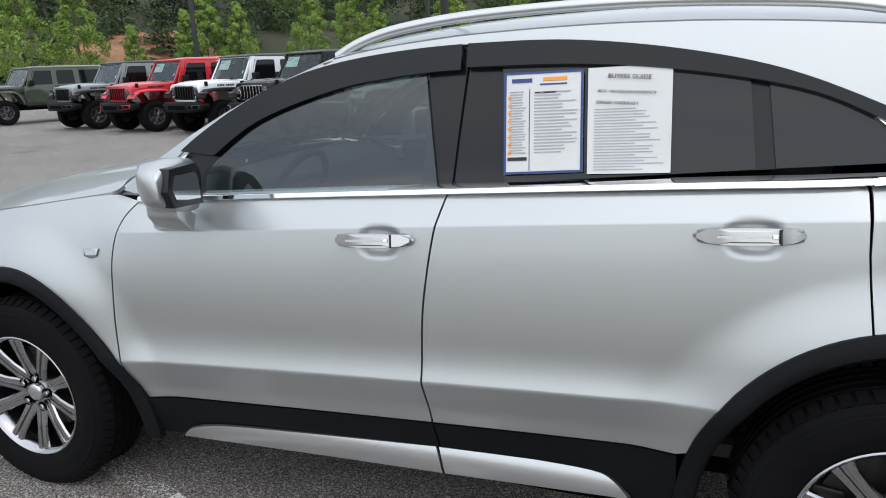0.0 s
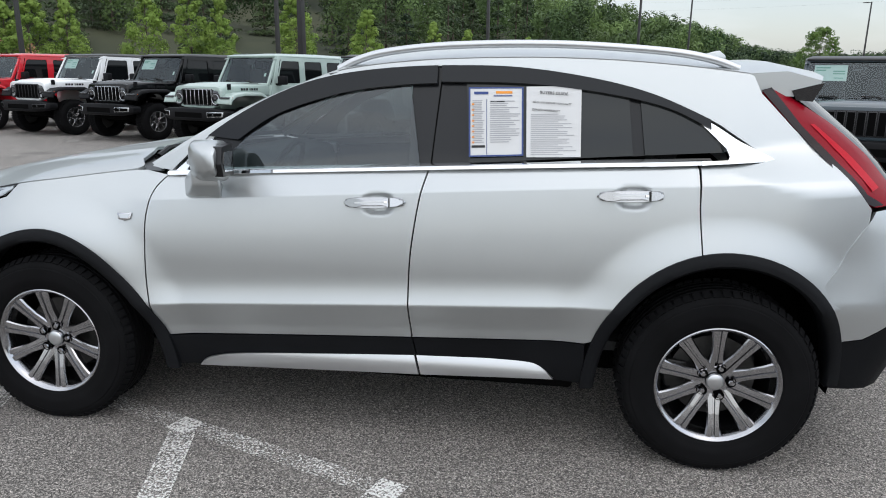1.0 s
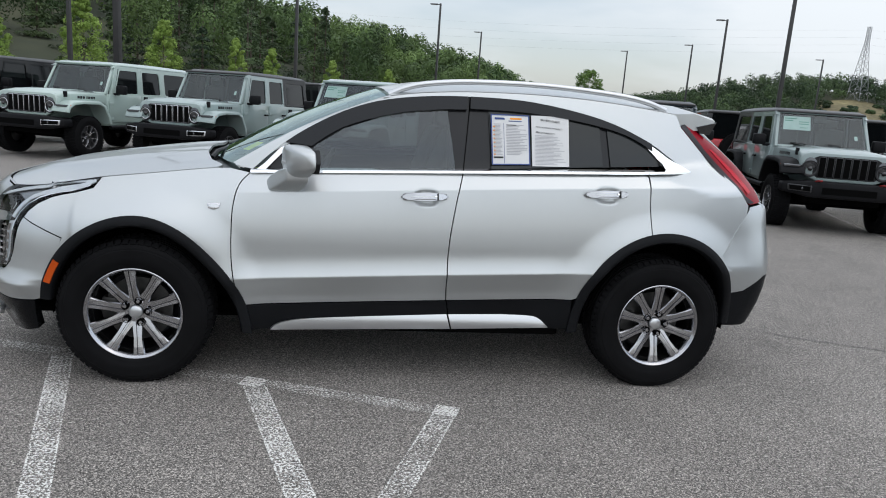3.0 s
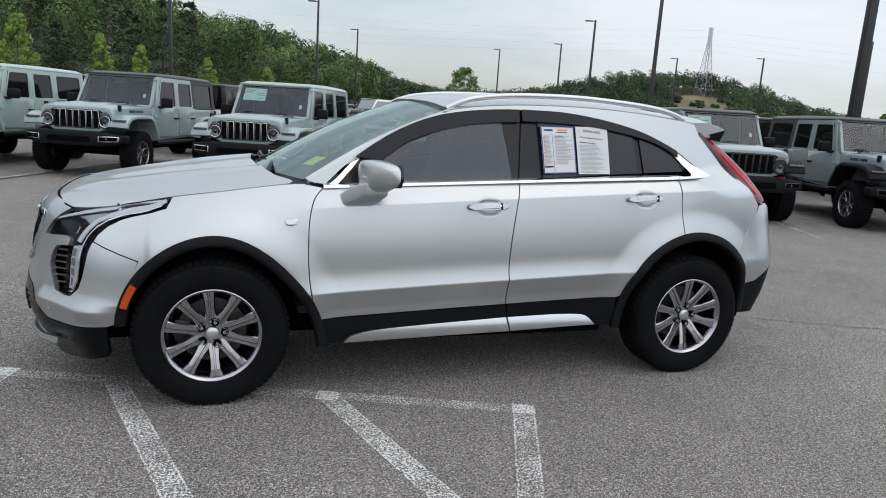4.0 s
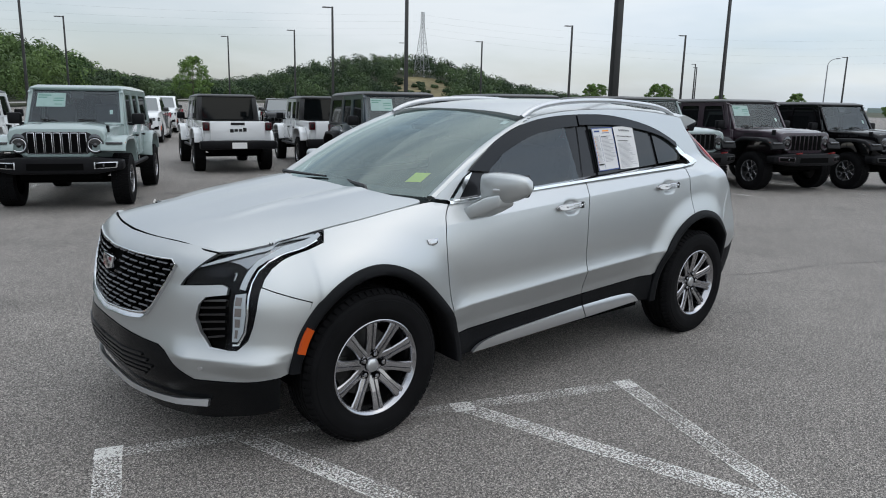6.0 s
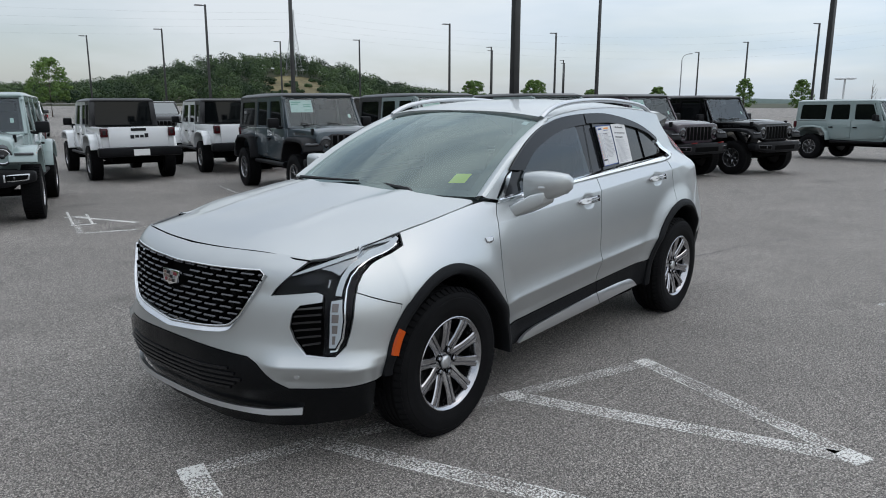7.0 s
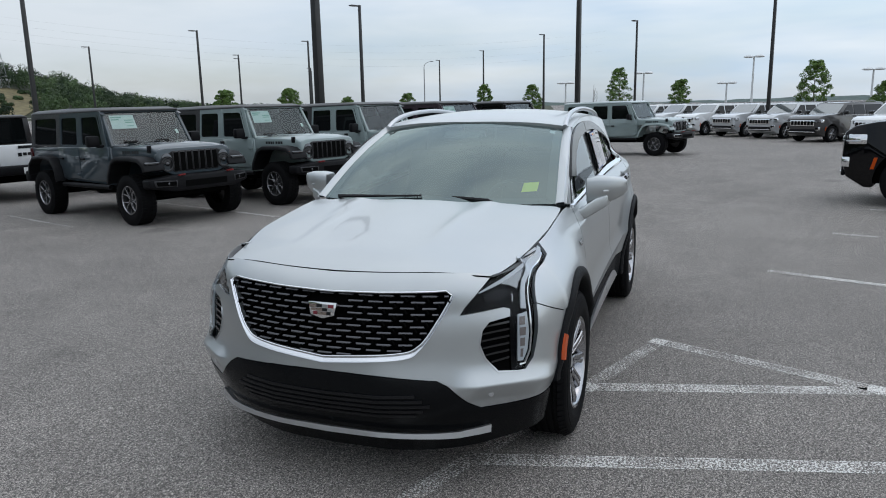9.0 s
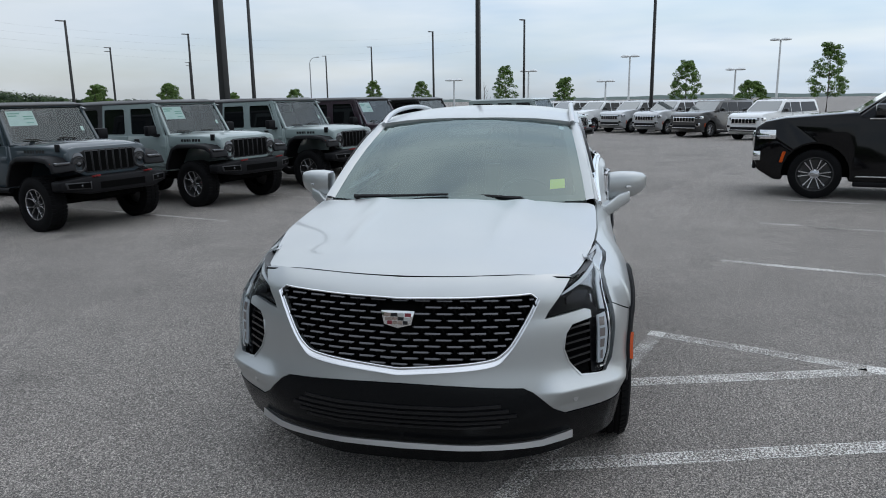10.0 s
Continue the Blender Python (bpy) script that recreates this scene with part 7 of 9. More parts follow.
    part("hard_top", bevelled(tp, 0.015), P_TOP, car_, "flat hard top", smooth=40)
    part("rear_screen", prism_bm([(-0.66, 1.16), (0.66, 1.16), (0.62, 1.78), (-0.62, 1.78)], xr + 0.03, xr + 0.045, plane="yz"), M_TINT_DARK, car_, "dark rear window")
    for sg in (1, -1):
        part("top_corner", prism_bm([(sg * 0.77, 1.14), (sg * 0.64, 1.14), (sg * 0.60, 1.80), (sg * 0.715, 1.80)], xr + 0.01, xr + 0.07, bevel=0.01, plane="yz"), P_TOP, car_, smooth=40)
    # tail
    for sg in (1, -1):
        part("tail_light", box_bm(tail_x - 0.05, tail_x + 0.06, sg * 0.64, sg * 0.79, 0.93, 1.13, 0.02), M_DARKRED, car_, "square red tail light", smooth=40)
        part("tail_light_centre", box_bm(tail_x - 0.056, tail_x - 0.05, sg * 0.685, sg * 0.745, 0.985, 1.075, 0.003), M_BLACK, car_)
        mirror = bevelled(box_bm(fx - 0.98, fx - 0.86, sg * 0.84, sg * 1.04, 1.16, 1.36), 0.03)
        part("door_mirror", join_bm(mirror, box_bm(fx - 0.95, fx - 0.88, sg * 0.76, sg * 0.88, 1.14, 1.19, 0.01)), M_PLASTIC, car_, "black door mirror", smooth=40)
        part("side_step", tube_bm([(fx - 0.68, sg * 0.84, 0.50), (rx + 0.66, sg * 0.84, 0.50)], 0.04, 8), M_PLASTIC, car_, smooth=50)
    rbp = bevelled(box_bm(tail_x - 0.20, tail_x + 0.02, -0.88, 0.88, 0.50, 0.70), 0.04)
    part("rear_bumper", rbp, M_PLASTIC, car_, "black rear bumper", smooth=40)
    if pickup:
        bed = bevelled(box_bm(tail_x + 0.05, cab_x - 0.04, -0.70, 0.70, 1.143, 1.15), 0.002)
        part("bed_floor", bed, M_DARK, car_)
        gate = bevelled(box_bm(tail_x - 0.03, tail_x - 0.002, -0.63, 0.63, 0.70, 1.15), 0.02)
        part("tailgate", gate, P_BODY, car_, smooth=40)
        part("gate_handle", box_bm(tail_x - 0.045, tail_x - 0.028, -0.16, 0.16, 1.06, 1.12, 0.008), M_BLACK, car_)
        for k in range(4):
            part("gate_mark", box_bm(tail_x - 0.038, tail_x - 0.03, -0.20 + 0.10 * k, -0.12 + 0.10 * k, 0.91 if k < 3 else 0.89, 0.97 if k else 1.0, 0.004), M_BLACK, car_)
    else:
        sp_w = mud_wheel(car_, pose(tail_x - 0.16, 0.0, 0.98, 0, 0, 90), 0)
        sp_w.name = "spare_wheel"
    part("number_plate", box_bm(tail_x - 0.215, tail_x - 0.20, -0.17, 0.17, 0.52, 0.66, 0.004), M_PLATE, car_)
    for sg in (1, -1):
        base = box_bm(fx - 1.55, fx - 1.05, sg * 0.38 - 0.22, sg * 0.38 + 0.22, 0.85, 1.02, 0.05)
        back = box_bm(fx - 1.66, fx - 1.50, sg * 0.38 - 0.22, sg * 0.38 + 0.22, 0.95, 1.52, 0.05)
        head = box_bm(fx - 1.68, fx - 1.58, sg * 0.38 - 0.12, sg * 0.38 + 0.12, 1.52, 1.70, 0.04)
        part("seat", join_bm(base, back, head), M_CABIN, car_, smooth=50)
    part("cabin_liner", box_bm(cab_x + 0.12, fx - 0.80, -0.70, 0.70, 1.162, 1.172), M_CABIN, car_)
    part("headliner", box_bm(cab_x + 0.12, fx - 1.10, -0.66, 0.66, 1.762, 1.775), M_CABIN, car_)
    part("dash_top", box_bm(fx - 1.02, fx - 0.80, -0.66, 0.66, 1.165, 1.20, 0.015), M_CABIN, car_, smooth=40)
    part("dashboard", box_bm(fx - 0.98, fx - 0.74, -0.68, 0.68, 0.95, 1.15, 0.03), M_CABIN, car_, smooth=40)
    # name bars on the bonnet's sides
    for sg in (1, -1):
        for k in range(7):
            x0 = fx - 0.42 + 0.066 * k
            o = part("name_mark", box_bm(x0, x0 + (0.030 if k == 3 else 0.054), sg * 0.716 - 0.004, sg * 0.716 + 0.004, 1.042, 1.088), M_BLACK, car_)
            for v in o.data.vertices:
                v.co.y -= sg * (v.co.x - (fx - 0.42)) * 0.062
    # sit higher on the axles, with less glass
    for ob in list(car_.children) + [c for o in car_.children if o.name.split(".")[0] == "price_card" for c in o.children]:
        if ob.type != "MESH" or ob.name.split(".")[0] == "axle":
            continue
        for v in ob.data.vertices:
            z = (ob.matrix_local @ v.co).z
            v.co.z += 0.08 if z < 1.15 else max(0.015, 0.08 - (z - 1.15) * 0.10)
    return car_


PAINTS = {
    "sage": (0.27, 0.335, 0.325), "grey_blue": (0.042, 0.057, 0.067), "grey_green": (0.245, 0.298, 0.292), "black": (0.0035, 0.0035, 0.0042), "white": (0.70, 0.71, 0.71),
    "red": (0.50, 0.012, 0.022), "olive": (0.055, 0.062, 0.045), "grey": (0.20, 0.22, 0.22), "mint": (0.34, 0.42, 0.385), "plum": (0.035, 0.022, 0.030),
}
PAINT_MATS = {k: paint(k + "_paint", v) for k, v in PAINTS.items() if k != "black"}
PAINT_MATS["black"] = material("black_paint", (0.0022, 0.0022, 0.0027), rough=0.07, spec=0.32, stain=0.03, stain_scale=2.0)
MATTE = material("matte_black_top", (0.0085, 0.0085, 0.0095), rough=0.55, spec=0.15, bump=0.1, bump_scale=400)
TOP_BLACK = material("grained_black_top", (0.016, 0.016, 0.017), rough=0.38, spec=0.45, bump=0.1, bump_scale=400, stain=0.1, stain_scale=2)
SLOT_BLACK = material("black_slot_frame", (0.02, 0.02, 0.022), rough=0.35)


def repaint(ob, swap, drop=()):
    for o in (ob, *ob.children_recursive):
        if o.type == "MESH" and o.material_slots and o.material_slots[0].material in swap:
            new_mat = swap[o.material_slots[0].material]
            o.material_slots[0].link = "OBJECT"
            o.material_slots[0].material = new_mat
    gone = [o for o in ob.children_recursive if o.name.split(".")[0] in drop]
    gone += [c for o in gone for c in o.children_recursive]
    for o in gone:
        bpy.data.objects.remove(o)


def spot(x, y, az, wb=1.5, rear=False):
    """Pose of a car whose front (or rear) axle's middle stands at x, y."""
    d = Vector((math.cos(radians(az)), math.sin(radians(az))))
    c = Vector((x, y)) + d * (wb if rear else -wb)
    return on_lot(c.x, c.y, az)


J_LABEL = "{} off-road car with {} top, parked in a row"
master = off_roader("off_road_car", J_LABEL.format("pale sage green", "matching"), "off-road cars on the lot")
master.matrix_basis = spot(0.53, -8.79, 65)
P = PAINT_MATS
OFF_ROADERS = [
    # x, y, heading, paint, flares, top, slot frames, card, rear axle given
    (3.29, -10.0, 67, "sage", "sage", "black", "chrome", False, False),
    (5.98, -10.56, 68, "mint", "mint", "mint", "chrome", False, False),
    (8.55, -11.56, 69, "black", "black", "black", "chrome", True, False),
    (11.03, -12.30, 70, "white", "black", "black", "black", True, False),
    (13.6, -12.8, 70, "red", "red", "red", "red", True, False),
    (16.4, -13.6, 70, "grey", "black", "black", "black", False, False),
    (21.8, -15.0, 72, "olive", "olive", "olive", "olive", False, False),
    (-4.80, -6.78, 72, "grey_blue", "black", "black", "black", True, False),
    (-7.28, -5.72, 72, "grey_green", "black", "black", "black", True, False),
    (-9.80, -4.58, 72, "grey_green", "black", "black", "black", False, False),
    (-12.10, -3.52, 72, "plum", "black", "black", "plum", True, False),
    (-14.40, -2.55, 73, "black", "black", "black", "black", False, False),
    (-21.4, 0.05, 69.3, "grey_green", "grey_green", "grey_green", "chrome", False, False),
    (-8.90, -11.6, 250, "red", "red", "black", "red", False, True),
    (1.30, -16.0, 248, "white", "white", "black", "black", False, True),
    (3.70, -17.0, 250, "red", "red", "black", "red", False, True),
    (-11.8, -10.6, 250, "sage", "black", "black", "black", False, True),
    (-14.5, -9.5, 250, "black", "black", "black", "black", False, True),
    (-17.0, -8.5, 250, "grey", "black", "black", "black", False, True),
]
NAMES = {"sage": "pale sage green", "mint": "pale mint green", "grey_blue": "dark grey-blue", "grey_green": "grey-green", "plum": "very dark plum"}
repaint(master, {P_BODY: P["sage"], P_FENDER: P["sage"], P_TOP: P["sage"]}, ("name_mark", "tow_hook"))
spare = off_roader("off_road_car", J_LABEL.format("grey-green", "black"), "off-road cars on the lot")
for x, y, az, col, fl, top, slot, has_card, rear in OFF_ROADERS:
    o = copy_thing(spare, spot(x, y, az, 1.5, rear))
    frame_mat = P_SLOT if slot == "chrome" else (SLOT_BLACK if slot == "black" else P[slot])
    repaint(o, {P_BODY: P[col], P_FENDER: MATTE if fl == "black" else P[fl], P_TOP: TOP_BLACK if top == "black" else P[top], P_SLOT: frame_mat}, () if has_card else ("price_card",))
    if col not in ("grey_blue", "grey_green", "plum"):
        repaint(o, {}, ("tow_hook",))
    tagged(o, J_LABEL.format(NAMES.get(col, col), "black" if top == "black" else "matching"))
for o in list(spare.children_recursive) + [spare]:
    bpy.data.objects.remove(o)
truck = off_roader("off_road_pickup", "white off-road pickup with a black top, parked tail towards the aisle", "off-road pickups", pickup=True)
repaint(truck, {P_BODY: P["white"], P_FENDER: P["white"], P_TOP: TOP_BLACK, P_SLOT: SLOT_BLACK}, ("price_card", "name_mark"))
truck.matrix_basis = spot(-4.28, -13.66, 255, 1.74, True)
copy_thing(truck, spot(-7.01, -13.44, 252, 1.74, True))


# ---- large road cars and pickups farther off ----
# opaque pane; the sky's reflection is painted in as a paler base colour
M_PALE_SCREEN = material("sky_lit_windscreen", (0.085, 0.10, 0.10), rough=0.05, spec=1.0, coat=1.0)


def sheared(bm, lean):
    """Lean a mesh along x with its height."""
    z0 = min(v.co.z for v in bm.verts)
    for v in bm.verts:
        v.co.x += lean * (v.co.z - z0)
    return bm


def big_car(name, label, category, group, paint_mat, length=5.4, height=1.92, pickup=False, bright=True, wheel_r=0.40):
    """A large estate or pickup: x ahead, origin under its middle."""
    o = thing(name, label, category, group)
    L = length / 2
    fx, rx = L - 0.95, -L + 1.15
    hw = 0.98
    zb, belt, zr = 0.29, 1.28, height
    nose_x = L
    prof = [(nose_x - 0.06, 0.45), (nose_x, 0.70), (nose_x - 0.02, 1.14), (nose_x - 0.16, 1.24), (nose_x - 0.45, 1.30), (fx - 0.55, 1.39), (fx - 0.62, belt + 0.02), (-L + 0.10, belt + 0.03), (-L, 1.0), (-L + 0.02, 0.55), (-L + 0.12, 0.45)]
    def wheel_cut(cx):
        return [(cx + 0.49 * math.cos(a), 0.40 + 0.49 * math.sin(a)) for a in np.linspace(-0.22, math.pi + 0.22, 14)]
    bottom = [(-L + 0.12, zb)] + [(a, b) for a, b in wheel_cut(rx)[::-1]] + [(a, b) for a, b in wheel_cut(fx)[::-1]] + [(nose_x - 0.34, zb), (nose_x - 0.07, zb + 0.16)]
    poly = bottom + prof[1:-1]
    bm = prism_bm(poly, -hw, hw)
    bmesh.ops.triangulate(bm, faces=[f for f in bm.faces if len(f.verts) > 4])
    for v in bm.verts:
        k = smooth01(nose_x - 0.7, nose_x, v.co.x) + smooth01(-L + 0.6, -L, v.co.x)
        v.co.y *= 1 - 0.10 * k - 0.04 * smooth01(1.0, 1.3, v.co.z)
    bevelled(bm, 0.035, 2, 40)
    part("body", bm, paint_mat, o, smooth=35)
    part("wheel_well", box_bm(-L + 0.4, L - 0.3, -0.80, 0.80, 0.35, 0.95), M_DARK, o)
    rear_x = (fx - 2.75) if pickup else -L + 0.12
    g0, g1 = fx - 0.50, fx - 1.25
    cabp = [(g0, belt), (g1, zr - 0.03), (g1 - 0.4, zr), (rear_x + 0.35, zr - 0.01), (rear_x + 0.18, zr - 0.05), (rear_x, belt)]
    cb = prism_bm(cabp, -0.90, 0.90)
    for v in cb.verts:
        v.co.y *= 1 - 0.17 * smooth01(belt, zr, v.co.z)
    bevelled(cb, 0.03, 2, 20)
    part("cabin", cb, paint_mat, o, smooth=35)
    def side_glass(p):
        b = prism_bm(p, 0.885, 0.912)
        for v in b.verts:
            v.co.y -= 0.155 * smooth01(belt, zr, v.co.z)
        return b
    zt = zr - 0.13
    x_end = rear_x + 0.25
    both_sides("side_window", side_glass([(g0 - 0.25, belt + 0.04), (g0 - 1.13, belt + 0.04), (g0 - 1.12, zt), (g1 - 0.02, zt)]), M_TINT_DARK, o)
    both_sides("side_window", side_glass([(g0 - 1.21, belt + 0.04), (g0 - 2.05, belt + 0.04), (g0 - 2.03, zt), (g0 - 1.20, zt)]), M_TINT_DARK, o)
    if not pickup:
        both_sides("side_window", side_glass([(g0 - 2.15, belt + 0.04), (x_end, belt + 0.06), (x_end + 0.12, zt), (g0 - 2.13, zt)]), M_TINT_DARK, o)
    scr_ = loft_bm([[(g0 + 0.012, -0.80, belt + 0.05), (g0 + 0.012, 0.80, belt + 0.05), (g1 + 0.03, 0.66, zr - 0.07), (g1 + 0.03, -0.66, zr - 0.07)], [(g0 + 0.035, -0.78, belt + 0.06), (g0 + 0.035, 0.78, belt + 0.06), (g1 + 0.055, 0.65, zr - 0.075), (g1 + 0.055, -0.65, zr - 0.075)]])
    part("windscreen", scr_, M_PALE_SCREEN, o, "windscreen")
    gm = M_CHROME if bright else M_GLOSS
    part("grille_frame", prism_bm([(-0.66, 0.80), (0.66, 0.80), (0.68, 1.08), (-0.68, 1.08)], nose_x - 0.02, nose_x + 0.03, bevel=0.02, plane="yz"), gm, o, smooth=40)
    # near-black blocks on the frame, coloured as shaded openings
    for k in range(7):
        y = (k - 3) * 0.18
        part("grille_slot", prism_bm([(y - 0.075, 0.84), (y + 0.075, 0.84), (y + 0.075, 1.04), (y - 0.075, 1.04)], nose_x + 0.02, nose_x + 0.034, bevel=0.008, plane="yz"), M_DARK, o)
    lowg = prism_bm([(-0.75, 0.45), (0.75, 0.45), (0.70, 0.66), (-0.70, 0.66)], nose_x - 0.05, nose_x + 0.012, bevel=0.02, plane="yz")
    part("lower_grille", lowg, M_PLASTIC, o, smooth=40)
    part("bumper_strip", box_bm(nose_x - 0.04, nose_x + 0.03, -0.72, 0.72, 0.49, 0.525, 0.008), gm, o)
    for sg in (1, -1):
        hb = prism_bm([(sg * 0.68, 0.96), (sg * 0.94, 0.97), (sg * 0.93, 1.10), (sg * 0.68, 1.09)], nose_x - 0.25, nose_x + 0.012, bevel=0.02, plane="yz")
        for v in hb.verts:
            v.co.x -= max(0, abs(v.co.y) - 0.70) * 0.35
        rim = hb.copy()
        mid = Vector((nose_x - 0.16, sg * 0.81, 1.03))
        for v in rim.verts:
            v.co = mid + Vector(((v.co.x - mid.x) * 0.97 - 0.016, (v.co.y - mid.y) * 1.07, (v.co.z - mid.z) * 1.22))
        part("headlight_rim", rim, gm, o, smooth=40)
        h = part("headlight", hb, M_GLOSS, o, "headlight", smooth=40)
        lb = box_bm(nose_x - 0.20, nose_x - 0.02, sg * 0.70, sg * 0.965, 1.0, 1.02, 0.004)
        for v in lb.verts:
            v.co.x -= max(0, abs(v.co.y) - 0.70) * 0.35 - 0.04
        part("light_strip", lb, M_LED, h)
        part("fog_frame", box_bm(nose_x - 0.12, nose_x - 0.005, sg * 0.70, sg * 0.90, 0.60, 0.76, 0.015), gm, o, smooth=40)
        part("fog_recess", box_bm(nose_x - 0.11, nose_x + 0.0, sg * 0.725, sg * 0.875, 0.625, 0.735, 0.01), M_DARK, o)
        part("side_marker", sheared(box_bm(nose_x - 0.46, nose_x - 0.41, sg * 0.93, sg * 0.972, 0.58, 0.76, 0.006), -0.25), M_AMBER, o)
        mr = bevelled(box_bm(g0 - 0.42, g0 - 0.26, sg * 0.96, sg * 1.18, 1.34, 1.52), 0.035)
        part("door_mirror", mr, M_GLOSS, o, smooth=40)
        part("sill", box_bm(rx + 0.55, fx - 0.55, sg * 0.86, sg * 0.99, 0.22, 0.30, 0.02), M_PLASTIC, o, smooth=40)
        part("sill_strip", box_bm(rx + 0.58, fx - 0.58, sg * 0.975, sg * 0.988, 0.375, 0.392, 0.003), gm, o)
        part("belt_trim", box_bm(rear_x + 0.3, g0 - 0.2, sg * 0.945, sg * 0.962, belt + 0.0, belt + 0.02, 0.003), gm, o)
        part("tail_light", box_bm(-L - 0.01, -L + 0.20, sg * 0.80, sg * 0.945, 0.95, 1.20, 0.02), M_RED, o, smooth=40)
        for xx in (g0 - 1.16, g0 - 2.10):
            hd = box_bm(xx + 0.04, xx + 0.22, sg * 0.955, sg * 0.985, 1.13, 1.16, 0.008)
            part("door_handle", hd, gm, o)
            part("door_gap", box_bm(xx - 0.004, xx + 0.004, sg * 0.955, sg * 0.983, 0.50, belt), M_DARK, o)
        if not pickup:
            part("roof_rail", tube_bm([(g1 - 0.35, sg * 0.66, zr - 0.01), (g1 - 0.5, sg * 0.66, zr + 0.04), (rear_x + 0.8, sg * 0.66, zr + 0.035), (rear_x + 0.6, sg * 0.66, zr - 0.02)], 0.018, 6), M_GLOSS, o, smooth=60)
    if pickup:
        part("bed_edge", box_bm(-L + 0.05, rear_x - 0.05, -0.90, 0.90, belt + 0.01, belt + 0.05, 0.01), M_PLASTIC, o)
    for cx in (fx, rx):
        for sg in (1, -1):
            w = new("wheel")
            w.parent = o
            w.matrix_local = pose(cx, sg * 0.845, wheel_r, 0, 0, 0 if sg > 0 else 180)
            k = wheel_r
            part("tyre", lathe_bm([(0.66 * k, -0.12), (0.85 * k, -0.14), (0.97 * k, -0.12), (k, -0.08), (k, 0.08), (0.97 * k, 0.12), (0.85 * k, 0.14), (0.70 * k, 0.13), (0.68 * k, 0.11)], "y", 36), M_TYRE, w, smooth=35)
            part("rim", lathe_bm([(0.70 * k, 0.128), (0.66 * k, 0.128), (0.62 * k, 0.09), (0.58 * k, 0.02), (0.0, 0.0)], "y", 36), M_RIMBLK, w, smooth=40)
            part("hub", lathe_bm([(0.0, 0.10), (0.05, 0.095), (0.075, 0.08), (0.08, 0.0)], "y", 20), M_WRIM, w, smooth=40)
            for i in range(12):
                s = new("spoke", offroad_spoke)
                s.parent = w
                s.matrix_local = Matrix.Rotation(radians(60 * (i // 2) + (10 if i % 2 else -10)), 4, "Y") @ Matrix.Translation((0, 0.055, 0)) @ Matrix.Diagonal((1.16 * k / 0.40, 1, 0.62, 1))
    return o


def spot_big(x, y, az, off):
    """Pose with the front axle's middle at x, y."""
    d = Vector((math.cos(radians(az)), math.sin(radians(az))))
    c = Vector((x, y)) - d * off
    return on_lot(c.x, c.y, az)


black_suv = big_car("large_estate_car", "glossy black full-size estate car parked in a bay", "car", "full-size estate cars", P["black"])
black_suv.matrix_basis = spot_big(-8.55, 4.62, 254, 1.75)
white_suv = big_car("large_estate_car", "white full-size estate car with dark windows in the far row", "car", "full-size estate cars", P["white"])
white_suv.matrix_basis = spot_big(-43.6, 0.51, -43, 1.75)
SILVER_FLAT = paint("pale_silver_paint", (0.50, 0.51, 0.52), metal=0.4)
DARK_GREY = paint("charcoal_paint", (0.045, 0.043, 0.042))
for x, y, col, lab in ((-35.76, 6.39, DARK_GREY, "charcoal full-size estate car in the far row"), (-39.2, 4.62, SILVER_FLAT, "silver full-size estate car in the far row"), (-41.55, 2.72, SILVER_FLAT, "silver full-size estate car in the far row"), (-46.2, -1.5, SILVER_FLAT, "silver full-size estate car in the far row"), (-48.6, -3.4, P["white"], None), (-32.57, 8.72, P["white"], None)):
    c = copy_thing(white_suv, spot_big(x, y, -43, 1.75))
    repaint(c, {P["white"]: col})
    if lab:
        tagged(c, lab)
ram = big_car("full_size_pickup", "white full-size pickup with a dark grille facing the aisle", "pickup", "full-size pickups", P["white"], 5.9, 1.98, pickup=True, bright=False, wheel_r=0.42)
ram.matrix_basis = spot_big(-6.8, -29.1, 66, 2.0)
for x, y, col in ((-14.9, -31.5, "black"), (-12.0, -30.2, "grey"), (-10.5, -37.5, "white"), (-8.0, -38.5, "black")):
    c = copy_thing(ram, spot_big(x, y, 66, 2.0))
    repaint(c, {P["white"]: P[col]})
    tagged(c, NAMES.get(col, col) + " full-size pickup in the rear row of the lot")


# ---- lamp posts, mast, wires ----
M_POLE = material("dark_bronze_pole", (0.022, 0.022, 0.022), rough=0.45, stain=0.2, stain_scale=2)
M_GALV = material("galvanised_steel", (0.30, 0.31, 0.32), rough=0.5, metal=0.6)
M_POST = material("pale_enamel", (0.60, 0.62, 0.62), rough=0.45, stain=0.12, stain_scale=1.5)
M_CONC = material("concrete", (0.38, 0.37, 0.35), rough=0.9, grain=0.15, grain_scale=30, stain=0.15, stain_scale=2)


